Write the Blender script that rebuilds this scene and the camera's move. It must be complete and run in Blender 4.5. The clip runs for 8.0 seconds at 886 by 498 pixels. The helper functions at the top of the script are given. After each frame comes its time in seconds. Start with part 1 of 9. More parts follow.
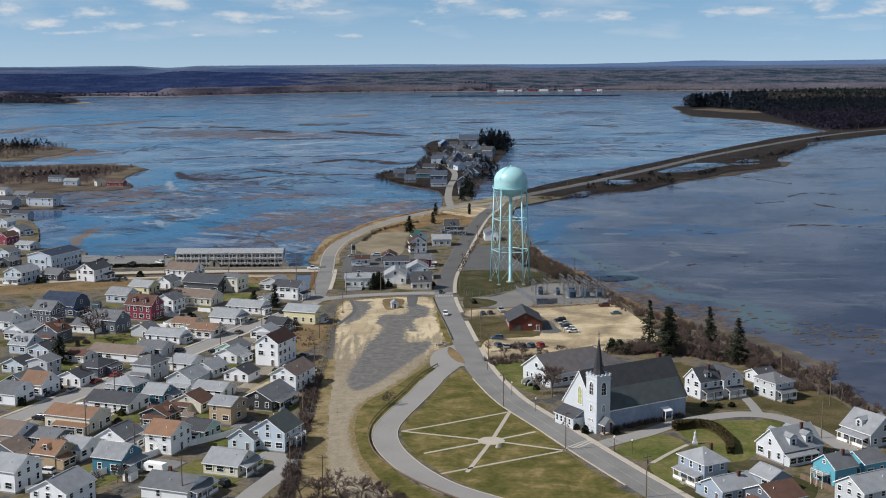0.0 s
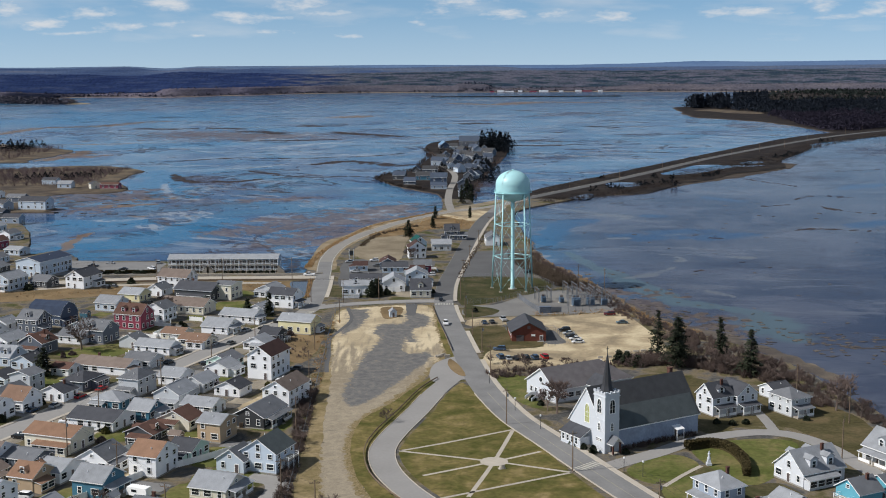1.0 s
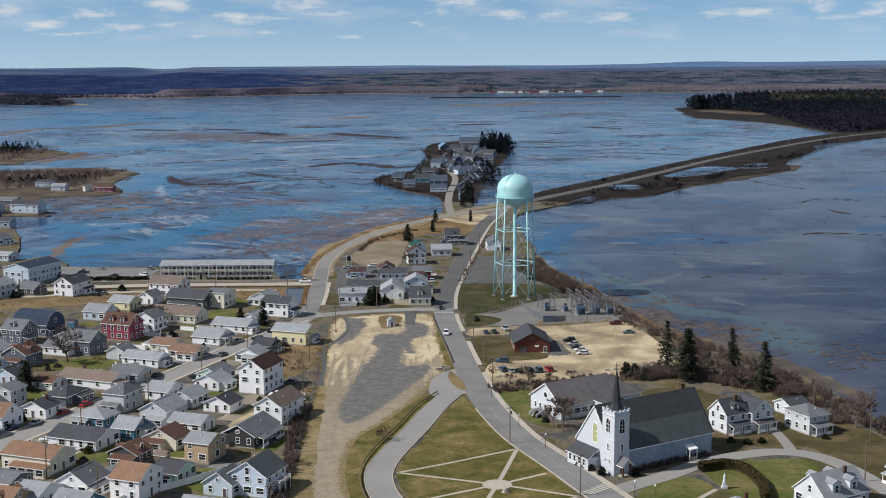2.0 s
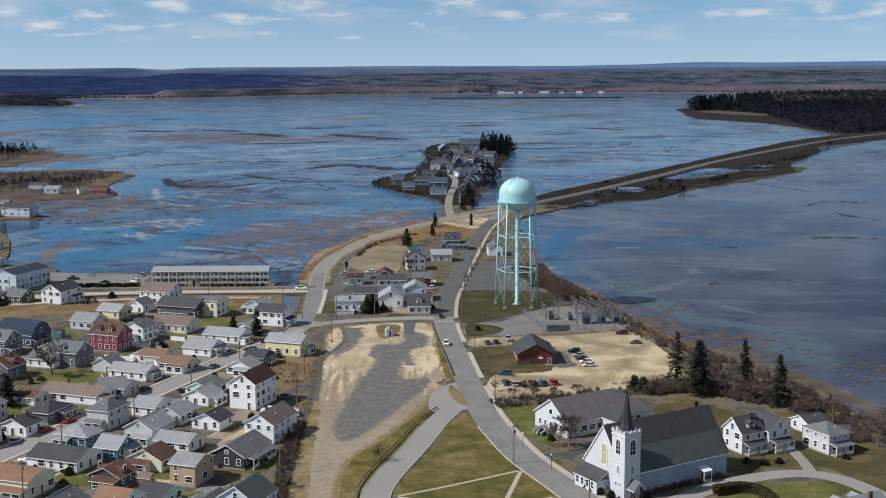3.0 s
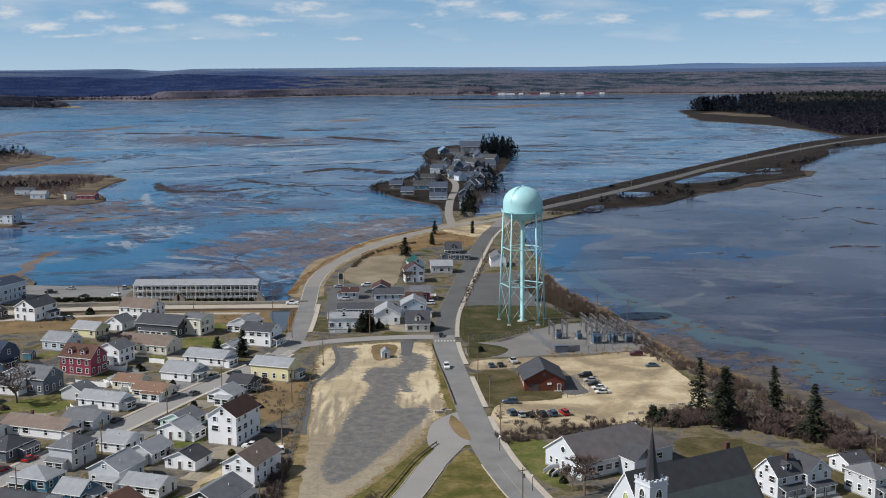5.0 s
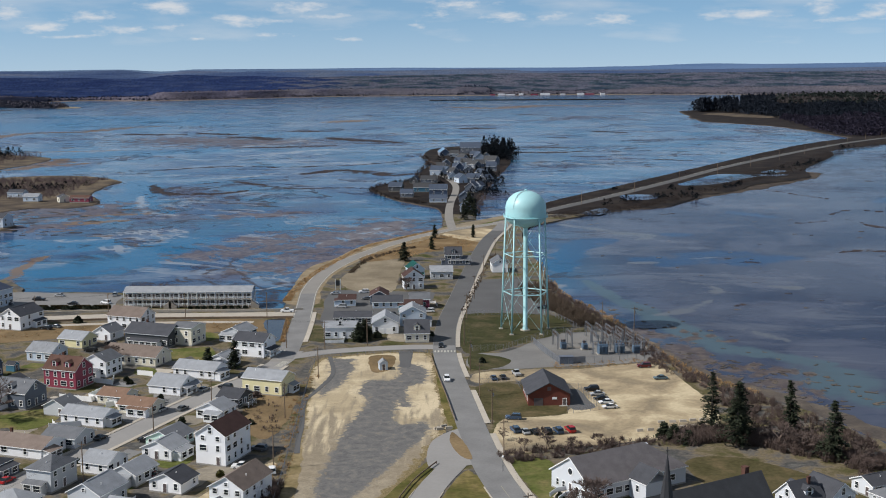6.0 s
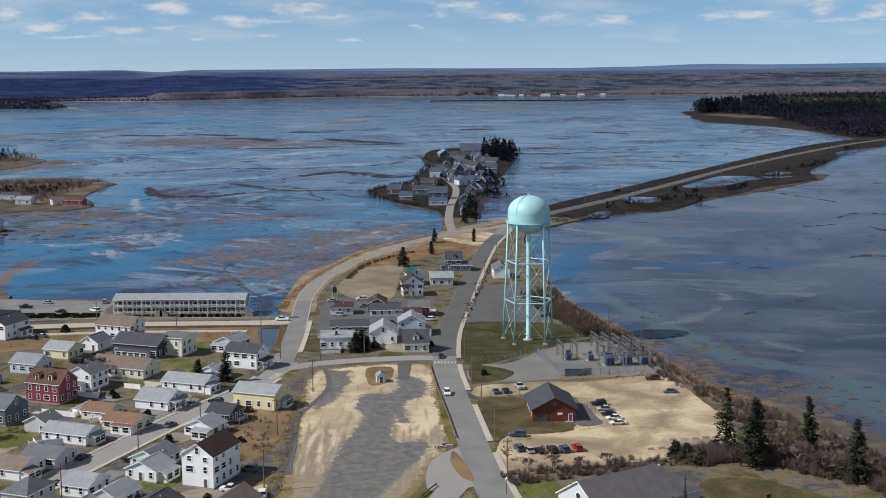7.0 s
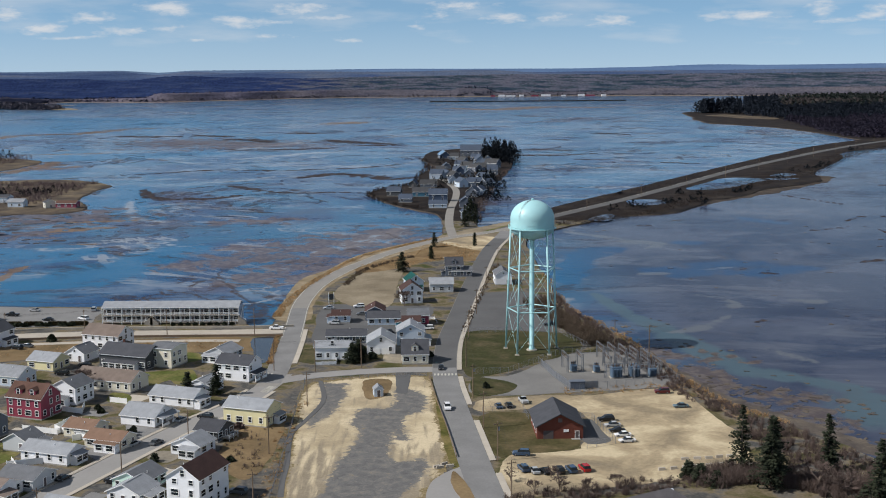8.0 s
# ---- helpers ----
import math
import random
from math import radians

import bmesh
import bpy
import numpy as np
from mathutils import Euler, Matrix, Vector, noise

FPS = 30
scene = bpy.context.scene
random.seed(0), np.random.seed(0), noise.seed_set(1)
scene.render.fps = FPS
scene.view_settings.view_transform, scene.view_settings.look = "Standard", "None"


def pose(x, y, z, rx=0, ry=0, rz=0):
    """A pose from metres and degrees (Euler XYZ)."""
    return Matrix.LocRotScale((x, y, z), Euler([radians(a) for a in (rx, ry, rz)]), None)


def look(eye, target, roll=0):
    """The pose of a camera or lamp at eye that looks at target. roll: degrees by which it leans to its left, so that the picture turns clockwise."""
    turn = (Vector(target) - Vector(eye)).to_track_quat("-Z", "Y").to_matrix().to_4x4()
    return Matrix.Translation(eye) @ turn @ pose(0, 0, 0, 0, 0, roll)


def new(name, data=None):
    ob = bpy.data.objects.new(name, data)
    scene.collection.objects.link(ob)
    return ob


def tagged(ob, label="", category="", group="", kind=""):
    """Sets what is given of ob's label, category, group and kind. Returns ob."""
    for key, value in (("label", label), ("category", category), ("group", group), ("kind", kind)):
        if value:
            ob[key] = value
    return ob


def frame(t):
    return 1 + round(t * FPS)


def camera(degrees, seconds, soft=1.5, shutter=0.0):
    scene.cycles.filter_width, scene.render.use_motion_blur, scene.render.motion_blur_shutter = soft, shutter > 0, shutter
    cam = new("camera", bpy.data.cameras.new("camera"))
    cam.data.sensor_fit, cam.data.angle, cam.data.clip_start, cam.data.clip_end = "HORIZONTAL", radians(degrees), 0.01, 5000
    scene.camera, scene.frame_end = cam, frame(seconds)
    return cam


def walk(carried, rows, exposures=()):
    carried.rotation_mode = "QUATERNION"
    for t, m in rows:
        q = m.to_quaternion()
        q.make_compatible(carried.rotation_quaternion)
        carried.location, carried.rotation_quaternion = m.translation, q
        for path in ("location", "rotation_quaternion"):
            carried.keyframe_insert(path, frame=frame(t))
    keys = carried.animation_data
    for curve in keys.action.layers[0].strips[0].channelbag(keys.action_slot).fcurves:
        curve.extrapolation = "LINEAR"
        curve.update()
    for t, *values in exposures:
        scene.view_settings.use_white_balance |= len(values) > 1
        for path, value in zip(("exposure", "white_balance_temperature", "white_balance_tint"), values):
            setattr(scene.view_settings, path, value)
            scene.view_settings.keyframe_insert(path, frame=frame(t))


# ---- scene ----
from mathutils import geometry

# camera path: a level, straight flight at about 17 m/s
PATH = [
    (0.0, pose(0.00, 0.00, 100.00, 81.382, 0.277, 0.092)),
    (1.0, pose(-0.07, 16.90, 100.00, 81.409, 0.288, 0.088)),
    (2.0, pose(-0.14, 33.76, 99.96, 81.436, 0.299, 0.083)),
    (3.0, pose(-0.21, 50.57, 99.89, 81.463, 0.311, 0.079)),
    (4.0, pose(-0.28, 67.34, 99.78, 81.490, 0.322, 0.074)),
    (5.0, pose(-0.35, 84.07, 99.65, 81.517, 0.333, 0.070)),
    (6.0, pose(-0.42, 100.76, 99.47, 81.544, 0.344, 0.066)),
    (7.0, pose(-0.49, 117.40, 99.27, 81.571, 0.355, 0.061)),
    (8.0, pose(-0.56, 134.00, 99.03, 81.598, 0.366, 0.057)),
]
cam = camera(40.1, 8.0, soft=1.03)
walk(cam, PATH, exposures=[(0.0, 0.0), (8.0, 0.0)])

# ---- daylight: broken clouds, sun from the left and a little behind the town ----
SUN_AZ, SUN_EL = 256.0, 42.0     # compass degrees with +y as north
CLOUDS = [(-19.6, 2.50, 1.01, 0.27), (-16.0, 2.37, 1.01, 0.24), (-17.9, 1.88, 1.12, 0.19), (-16.9, 1.50, 0.91, 0.11), (-14.1, 1.88, 1.28, 0.19), (-12.7, 2.81, 1.07, 0.24),
          (-11.4, 1.42, 0.35, 0.11), (-9.5, 2.29, 1.39, 0.27), (-7.7, 2.22, 0.59, 0.13), (-6.5, 2.78, 1.07, 0.29), (-5.5, 2.45, 1.17, 0.16), (-8.3, 1.56, 1.12, 0.13),
          (-4.5, 1.36, 0.69, 0.13), (-1.3, 2.01, 0.45, 0.16), (-0.2, 2.54, 0.64, 0.24), (1.1, 2.93, 1.28, 0.19), (2.7, 2.36, 0.96, 0.21), (4.9, 2.38, 0.72, 0.16),
          (7.4, 2.15, 1.17, 0.21), (12.5, 2.29, 0.75, 0.19), (14.2, 2.30, 1.17, 0.19), (17.0, 2.58, 0.75, 0.24), (18.0, 2.07, 0.80, 0.16), (19.4, 2.33, 0.91, 0.32)]


def make_world():
    world = bpy.data.worlds.new("sky")
    scene.world = world
    world.use_nodes = True
    nt = world.node_tree
    nt.nodes.clear()
    N, L = nt.nodes.new, nt.links.new
    out, bg = N("ShaderNodeOutputWorld"), N("ShaderNodeBackground")
    sky = N("ShaderNodeTexSky")
    sky.sky_type, sky.sun_disc = "NISHITA", False
    sky.sun_elevation, sky.sun_rotation = radians(SUN_EL), radians(SUN_AZ)
    sky.air_density, sky.dust_density, sky.ozone_density = 1.0, 0.0, 2.9
    tc, sep = N("ShaderNodeTexCoord"), N("ShaderNodeSeparateXYZ")
    L(tc.outputs["Generated"], sep.inputs[0])
    lift = N("ShaderNodeMath")
    lift.operation, lift.inputs[1].default_value = "ADD", 0.15
    pos = N("ShaderNodeMath")
    pos.operation, pos.inputs[1].default_value = "MAXIMUM", 0.0
    # the air is clear: the sky keeps its blue down to the horizon
    vm = N("ShaderNodeVectorMath")
    vm.operation = "MULTIPLY_ADD"
    vm.inputs[1].default_value, vm.inputs[2].default_value = (1, 1, 0.85), (0, 0, 0.15)
    L(tc.outputs["Generated"], vm.inputs[0])
    nrm = N("ShaderNodeVectorMath")
    nrm.operation = "NORMALIZE"
    L(vm.outputs[0], nrm.inputs[0])
    L(nrm.outputs[0], sky.inputs["Vector"])
    L(sep.outputs[2], pos.inputs[0])
    L(pos.outputs[0], lift.inputs[0])
    comb = N("ShaderNodeCombineXYZ")
    for i in (0, 1):
        d = N("ShaderNodeMath")
        d.operation = "DIVIDE"
        L(sep.outputs[i], d.inputs[0])
        L(lift.outputs[0], d.inputs[1])
        L(d.outputs[0], comb.inputs[i])
    noi = N("ShaderNodeTexNoise")
    noi.inputs["Scale"].default_value, noi.inputs["Detail"].default_value = 3.4, 8
    noi.inputs["Roughness"].default_value = 0.62
    L(comb.outputs[0], noi.inputs["Vector"])
    ramp = N("ShaderNodeValToRGB")
    ramp.color_ramp.elements[0].position, ramp.color_ramp.elements[1].position = 0.49, 0.68
    L(noi.outputs["Fac"], ramp.inputs[0])
    mix = N("ShaderNodeMix")
    mix.data_type = "RGBA"
    soft = N("ShaderNodeMath")
    soft.operation = "MULTIPLY"
    # the drifting clouds of the upper sky thin out towards the horizon
    low = N("ShaderNodeMapRange")
    low.interpolation_type = "SMOOTHSTEP"
    for key, value in (("From Min", 0.05), ("From Max", 0.11), ("To Min", 0.0), ("To Max", 0.9)):
        low.inputs[key].default_value = value
    L(pos.outputs[0], low.inputs["Value"])
    L(low.outputs[0], soft.inputs[1])
    L(ramp.outputs[0], soft.inputs[0])
    # small fair-weather clouds low over the hills: azimuth, elevation, half width, half height in degrees
    flat = N("ShaderNodeCombineXYZ")
    L(sep.outputs[0], flat.inputs[0])
    L(sep.outputs[2], flat.inputs[1])
    nearest = None
    for caz, cel, cw, ch in CLOUDS:
        off, size, far = (N("ShaderNodeVectorMath") for _ in range(3))
        off.operation, size.operation, far.operation = "SUBTRACT", "MULTIPLY", "LENGTH"
        off.inputs[1].default_value = (math.sin(radians(caz)), math.sin(radians(cel)), 0)
        size.inputs[1].default_value = (1 / radians(cw), 1 / radians(ch), 0)
        L(flat.outputs[0], off.inputs[0])
        L(off.outputs[0], size.inputs[0])
        L(size.outputs[0], far.inputs[0])
        if nearest is None:
            nearest = far.outputs["Value"]
        else:
            least = N("ShaderNodeMath")
            least.operation, least.inputs[2].default_value = "SMOOTH_MIN", 0.35
            L(nearest, least.inputs[0])
            L(far.outputs["Value"], least.inputs[1])
            nearest = least.outputs[0]

    def wisps(scale, stretch, rough):
        mp = N("ShaderNodeMapping")
        mp.inputs["Scale"].default_value = stretch
        L(flat.outputs[0], mp.inputs["Vector"])
        n = N("ShaderNodeTexNoise")
        n.inputs["Scale"].default_value, n.inputs["Detail"].default_value, n.inputs["Roughness"].default_value = scale, 8, rough
        L(mp.outputs[0], n.inputs["Vector"])
        return n.outputs["Fac"]

    puff = N("ShaderNodeMath")
    puff.operation, puff.inputs[1].default_value = "MULTIPLY_ADD", -5.0
    L(wisps(1.0, (40, 125, 1), 0.62), puff.inputs[0])
    L(nearest, puff.inputs[2])
    body = N("ShaderNodeMapRange")
    body.interpolation_type = "SMOOTHSTEP"
    for key, value in (("From Min", -0.95), ("From Max", -3.0), ("To Min", 0.0), ("To Max", 0.80)):
        body.inputs[key].default_value = value
    L(puff.outputs[0], body.inputs["Value"])
    veil = N("ShaderNodeMapRange")
    for key, value in (("From Min", 0.44), ("From Max", 0.72), ("To Min", 0.0), ("To Max", 0.36)):
        veil.inputs[key].default_value = value
    L(wisps(1.0, (13, 62, 1), 0.52), veil.inputs["Value"])
    cover = N("ShaderNodeMath")
    cover.operation = "MAXIMUM"
    L(body.outputs[0], cover.inputs[0])
    L(veil.outputs[0], cover.inputs[1])
    aloft = N("ShaderNodeMapRange")
    aloft.interpolation_type = "SMOOTHSTEP"
    for key, value in (("From Min", 0.006), ("From Max", 0.020)):
        aloft.inputs[key].default_value = value
    L(pos.outputs[0], aloft.inputs["Value"])
    clear = N("ShaderNodeMath")
    clear.operation = "MULTIPLY"
    L(cover.outputs[0], clear.inputs[0])
    L(aloft.outputs[0], clear.inputs[1])
    both = N("ShaderNodeMath")
    both.operation = "MAXIMUM"
    L(soft.outputs[0], both.inputs[0])
    L(clear.outputs[0], both.inputs[1])
    haze = N("ShaderNodeMapRange")
    for key, value in (("From Min", 0.0), ("From Max", 0.045), ("To Min", 0.26), ("To Max", 0.0)):
        haze.inputs[key].default_value = value
    L(pos.outputs[0], haze.inputs["Value"])
    every = N("ShaderNodeMath")
    every.operation = "MAXIMUM"
    L(both.outputs[0], every.inputs[0])
    L(haze.outputs[0], every.inputs[1])
    L(every.outputs[0], mix.inputs["Factor"])
    # the air near the horizon is brighter than the blue above it
    glow = N("ShaderNodeMapRange")
    glow.interpolation_type = "SMOOTHSTEP"
    for key, value in (("From Min", 0.0), ("From Max", 0.4), ("To Min", 1.46), ("To Max", 0.85)):
        glow.inputs[key].default_value = value
    L(pos.outputs[0], glow.inputs["Value"])
    lit = N("ShaderNodeVectorMath")
    lit.operation = "SCALE"
    L(sky.outputs[0], lit.inputs[0])
    L(glow.outputs[0], lit.inputs["Scale"])
    tint = N("ShaderNodeVectorMath")
    tint.operation, tint.inputs[1].default_value = "MULTIPLY", (0.92, 1.0, 0.985)
    L(lit.outputs[0], tint.inputs[0])
    L(tint.outputs[0], mix.inputs["A"])
    mix.inputs["B"].default_value = (9.0, 9.1, 9.3, 1)
    L(mix.outputs["Result"], bg.inputs[0])
    bg.inputs[1].default_value = 0.080
    L(bg.outputs[0], out.inputs[0])


make_world()
sun = bpy.data.lights.new("sun", "SUN")
sun.energy, sun.angle, sun.color = 4.8, radians(0.6), (1.0, 0.965, 0.92)
az, el = radians(SUN_AZ), radians(SUN_EL)
sun_from = Vector((math.sin(az) * math.cos(el), math.cos(az) * math.cos(el), math.sin(el)))
new("sun", sun).matrix_world = look(sun_from * 500, (0, 0, 0))


# ---- materials ----
def nodes_of(name):
    m = bpy.data.materials.new(name)
    m.use_nodes = True
    nt = m.node_tree
    return m, nt, nt.nodes["Principled BSDF"]


def mat(name, color, rough=0.8, var=0.22, scale=0.35, fine=5.0, bump=0.25, metal=0.0, rand=0.12, world=False):
    """A surface with stains at a large scale, grain at a small one and a shade of its own per object."""
    m, nt, b = nodes_of(name)
    N, L = nt.nodes.new, nt.links.new
    tc = N("ShaderNodeNewGeometry") if world else N("ShaderNodeTexCoord")
    vec = tc.outputs["Position"] if world else tc.outputs["Object"]
    n1, n2 = N("ShaderNodeTexNoise"), N("ShaderNodeTexNoise")
    n1.inputs["Scale"].default_value, n1.inputs["Detail"].default_value = scale, 4
    n2.inputs["Scale"].default_value, n2.inputs["Detail"].default_value = fine, 3
    L(vec, n1.inputs["Vector"])
    L(vec, n2.inputs["Vector"])
    info = N("ShaderNodeObjectInfo")
    add = N("ShaderNodeMath")
    add.operation = "MULTIPLY_ADD"
    L(n1.outputs["Fac"], add.inputs[0])
    add.inputs[1].default_value, add.inputs[2].default_value = var * 2, 1 - var * 1.5
    add2 = N("ShaderNodeMath")
    add2.operation, add2.inputs[1].default_value = "MULTIPLY_ADD", var
    L(n2.outputs["Fac"], add2.inputs[0])
    L(add.outputs[0], add2.inputs[2])
    add3 = N("ShaderNodeMath")
    add3.operation, add3.inputs[1].default_value = "MULTIPLY_ADD", rand
    L(info.outputs["Random"], add3.inputs[0])
    L(add2.outputs[0], add3.inputs[2])
    sc = N("ShaderNodeVectorMath")
    sc.operation = "SCALE"
    sc.inputs[0].default_value = color
    L(add3.outputs[0], sc.inputs["Scale"])
    L(sc.outputs[0], b.inputs["Base Color"])
    b.inputs["Roughness"].default_value, b.inputs["Metallic"].default_value = rough, metal
    b.inputs["Specular IOR Level"].default_value = 0.12 if rough >= 0.85 else 0.5
    if bump:
        bp = N("ShaderNodeBump")
        bp.inputs["Strength"].default_value, bp.inputs["Distance"].default_value = bump, 0.03
        L(n2.outputs["Fac"], bp.inputs["Height"])
        L(bp.outputs[0], b.inputs["Normal"])
    return m


def blend_mat(name, stops, scale=0.05, detail=8, rough=0.95, fine=1.2, fine_amount=0.35, distort=0.4):
    """Ground: colours in irregular patches (stops: place on the ramp and colour), with grain, in world space."""
    m, nt, b = nodes_of(name)
    N, L = nt.nodes.new, nt.links.new
    geo = N("ShaderNodeNewGeometry")
    n1, n2 = N("ShaderNodeTexNoise"), N("ShaderNodeTexNoise")
    n1.inputs["Scale"].default_value, n1.inputs["Detail"].default_value = scale, detail
    n1.inputs["Roughness"].default_value, n1.inputs["Distortion"].default_value = 0.6, distort
    n2.inputs["Scale"].default_value, n2.inputs["Detail"].default_value = fine, 5
    L(geo.outputs["Position"], n1.inputs["Vector"])
    L(geo.outputs["Position"], n2.inputs["Vector"])
    ramp = N("ShaderNodeValToRGB")
    els = ramp.color_ramp.elements
    while len(els) < len(stops):
        els.new(0.5)
    for e, (p, c) in zip(els, stops):
        e.position, e.color = p, (*c, 1)
    L(n1.outputs["Fac"], ramp.inputs[0])
    g = N("ShaderNodeMath")
    g.operation = "MULTIPLY_ADD"
    g.inputs[1].default_value, g.inputs[2].default_value = fine_amount * 2, 1 - fine_amount
    L(n2.outputs["Fac"], g.inputs[0])
    sc = N("ShaderNodeVectorMath")
    sc.operation = "SCALE"
    L(ramp.outputs[0], sc.inputs[0])
    L(g.outputs[0], sc.inputs["Scale"])
    L(sc.outputs[0], b.inputs["Base Color"])
    b.inputs["Roughness"].default_value, b.inputs["Specular IOR Level"].default_value = rough, 0.1
    bp = N("ShaderNodeBump")
    bp.inputs["Strength"].default_value, bp.inputs["Distance"].default_value = 0.5, 0.15
    L(n2.outputs["Fac"], bp.inputs["Height"])
    L(bp.outputs[0], b.inputs["Normal"])
    return m


def water_mat():
    """Shallow tidal water over mud. The bed's own map (attributes of the sheet) places channels, shoals and weed banks; noise breaks them up."""
    m, nt, b = nodes_of("tidal_water")
    N, L = nt.nodes.new, nt.links.new
    geo = N("ShaderNodeNewGeometry")

    def noise_at(scale, detail, stretch=(1, 0.9, 1), distort=0.6, rough=0.6):
        mp = N("ShaderNodeMapping")
        mp.inputs["Scale"].default_value = stretch
        mp.inputs["Rotation"].default_value = (0, 0, 0.25)
        L(geo.outputs["Position"], mp.inputs["Vector"])
        n = N("ShaderNodeTexNoise")
        n.inputs["Scale"].default_value, n.inputs["Detail"].default_value = scale, detail
        n.inputs["Distortion"].default_value, n.inputs["Roughness"].default_value = distort, rough
        L(mp.outputs[0], n.inputs["Vector"])
        return n.outputs["Fac"]

    def step(sock, lo, hi):
        r = N("ShaderNodeMapRange")
        r.interpolation_type = "SMOOTHSTEP"
        r.inputs["From Min"].default_value, r.inputs["From Max"].default_value = lo, hi
        L(sock, r.inputs["Value"])
        return r.outputs[0]

    def mixc(f, a, c):
        x = N("ShaderNodeMix")
        x.data_type = "RGBA"
        L(f, x.inputs["Factor"])
        for s, key in ((a, "A"), (c, "B")):
            if isinstance(s, tuple):
                x.inputs[key].default_value = (*s, 1)
            else:
                L(s, x.inputs[key])
        return x.outputs["Result"]

    def calc(op, x, y, z=None):
        n = N("ShaderNodeMath")
        n.operation = op
        for i, q in enumerate((x, y, z)):
            if q is None:
                continue
            if isinstance(q, (int, float)):
                n.inputs[i].default_value = q
            else:
                L(q, n.inputs[i])
        return n.outputs[0]

    def creek(sock, width):
        """Thin winding lines where a noise passes its middle."""
        return calc("SUBTRACT", 1.0, step(calc("ABSOLUTE", calc("SUBTRACT", sock, 0.5), 0), width * 0.4, width))

    def bed(name, grain, amount, lo, hi):
        """A mask of the bed's map with its edge broken up by a noise."""
        at = N("ShaderNodeAttribute")
        at.attribute_name = name
        return calc("MULTIPLY", step(calc("ADD", at.outputs["Fac"], calc("MULTIPLY_ADD", grain, amount, -0.5 * amount)), lo, hi), step(at.outputs["Fac"], 0.0, 0.2))

    sep = N("ShaderNodeSeparateXYZ")
    L(geo.outputs["Position"], sep.inputs[0])
    line = calc("MULTIPLY_ADD", calc("MAXIMUM", calc("SUBTRACT", sep.outputs[1], 890), 0), 0.67, 45)
    east = step(calc("SUBTRACT", sep.outputs[0], line), -20, 60)
    big = noise_at(0.0042, 5, distort=0.9)
    mid = noise_at(0.0085, 7, distort=1.3)
    small = noise_at(0.026, 8, distort=1.4, rough=0.65)
    grain = noise_at(0.075, 7, distort=0.8, rough=0.68)
    tiny = noise_at(0.3, 5, distort=0.4, rough=0.7)
    streak = noise_at(0.030, 8, (0.38, 1, 1), 0.9, 0.66)
    drift = noise_at(0.036, 8, (0.33, 1, 1), 1.1, 0.70)
    # west of the causeway: blue channels between pale shoals, with sheen painted as pale streaks
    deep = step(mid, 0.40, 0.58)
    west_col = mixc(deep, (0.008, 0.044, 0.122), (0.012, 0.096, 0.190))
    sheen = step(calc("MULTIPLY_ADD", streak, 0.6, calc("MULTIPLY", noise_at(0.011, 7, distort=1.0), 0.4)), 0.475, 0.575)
    # the wide channel west of the town is deep and clear: less painted sheen there
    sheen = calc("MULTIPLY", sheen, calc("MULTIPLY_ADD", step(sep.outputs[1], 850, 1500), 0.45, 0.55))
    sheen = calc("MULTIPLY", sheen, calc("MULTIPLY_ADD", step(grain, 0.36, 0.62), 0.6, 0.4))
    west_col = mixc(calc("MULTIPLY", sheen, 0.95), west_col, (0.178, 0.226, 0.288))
    mud = calc("MULTIPLY", step(calc("ADD", big, calc("MULTIPLY_ADD", small, 0.35, -0.175)), 0.54, 0.68), 0.65)
    west_col = mixc(mud, west_col, (0.082, 0.078, 0.112))
    west_col = mixc(calc("MULTIPLY", step(drift, 0.545, 0.62), 0.75), west_col, (0.020, 0.026, 0.050))
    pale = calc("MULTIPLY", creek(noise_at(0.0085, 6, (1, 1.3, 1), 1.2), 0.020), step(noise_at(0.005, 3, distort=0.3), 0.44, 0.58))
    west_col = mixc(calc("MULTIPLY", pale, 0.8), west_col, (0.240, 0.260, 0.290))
    # east: smooth mauve flats; the broad dark patches stand for reflected clouds
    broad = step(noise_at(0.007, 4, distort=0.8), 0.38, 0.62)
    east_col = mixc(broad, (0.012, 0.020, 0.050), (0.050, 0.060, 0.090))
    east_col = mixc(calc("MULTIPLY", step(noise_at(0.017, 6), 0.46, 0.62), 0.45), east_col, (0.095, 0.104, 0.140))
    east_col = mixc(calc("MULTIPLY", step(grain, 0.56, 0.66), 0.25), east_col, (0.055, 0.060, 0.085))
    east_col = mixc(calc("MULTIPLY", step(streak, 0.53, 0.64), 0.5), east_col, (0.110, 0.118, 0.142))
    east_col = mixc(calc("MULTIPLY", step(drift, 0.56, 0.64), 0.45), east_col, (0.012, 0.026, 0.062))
    col = mixc(east, west_col, east_col)
    # the bed's map
    channel = bed("bed_channel", small, 2.6, 0.30, 0.75)
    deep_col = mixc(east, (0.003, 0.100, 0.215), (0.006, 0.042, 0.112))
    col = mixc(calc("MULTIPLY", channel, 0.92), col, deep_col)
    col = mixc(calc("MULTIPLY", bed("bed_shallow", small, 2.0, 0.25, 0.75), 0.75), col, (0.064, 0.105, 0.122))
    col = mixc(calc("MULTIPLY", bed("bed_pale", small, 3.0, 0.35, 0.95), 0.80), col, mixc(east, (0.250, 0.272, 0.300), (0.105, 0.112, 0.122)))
    flat = bed("bed_mud", grain, 4.5, 0.55, 0.85)
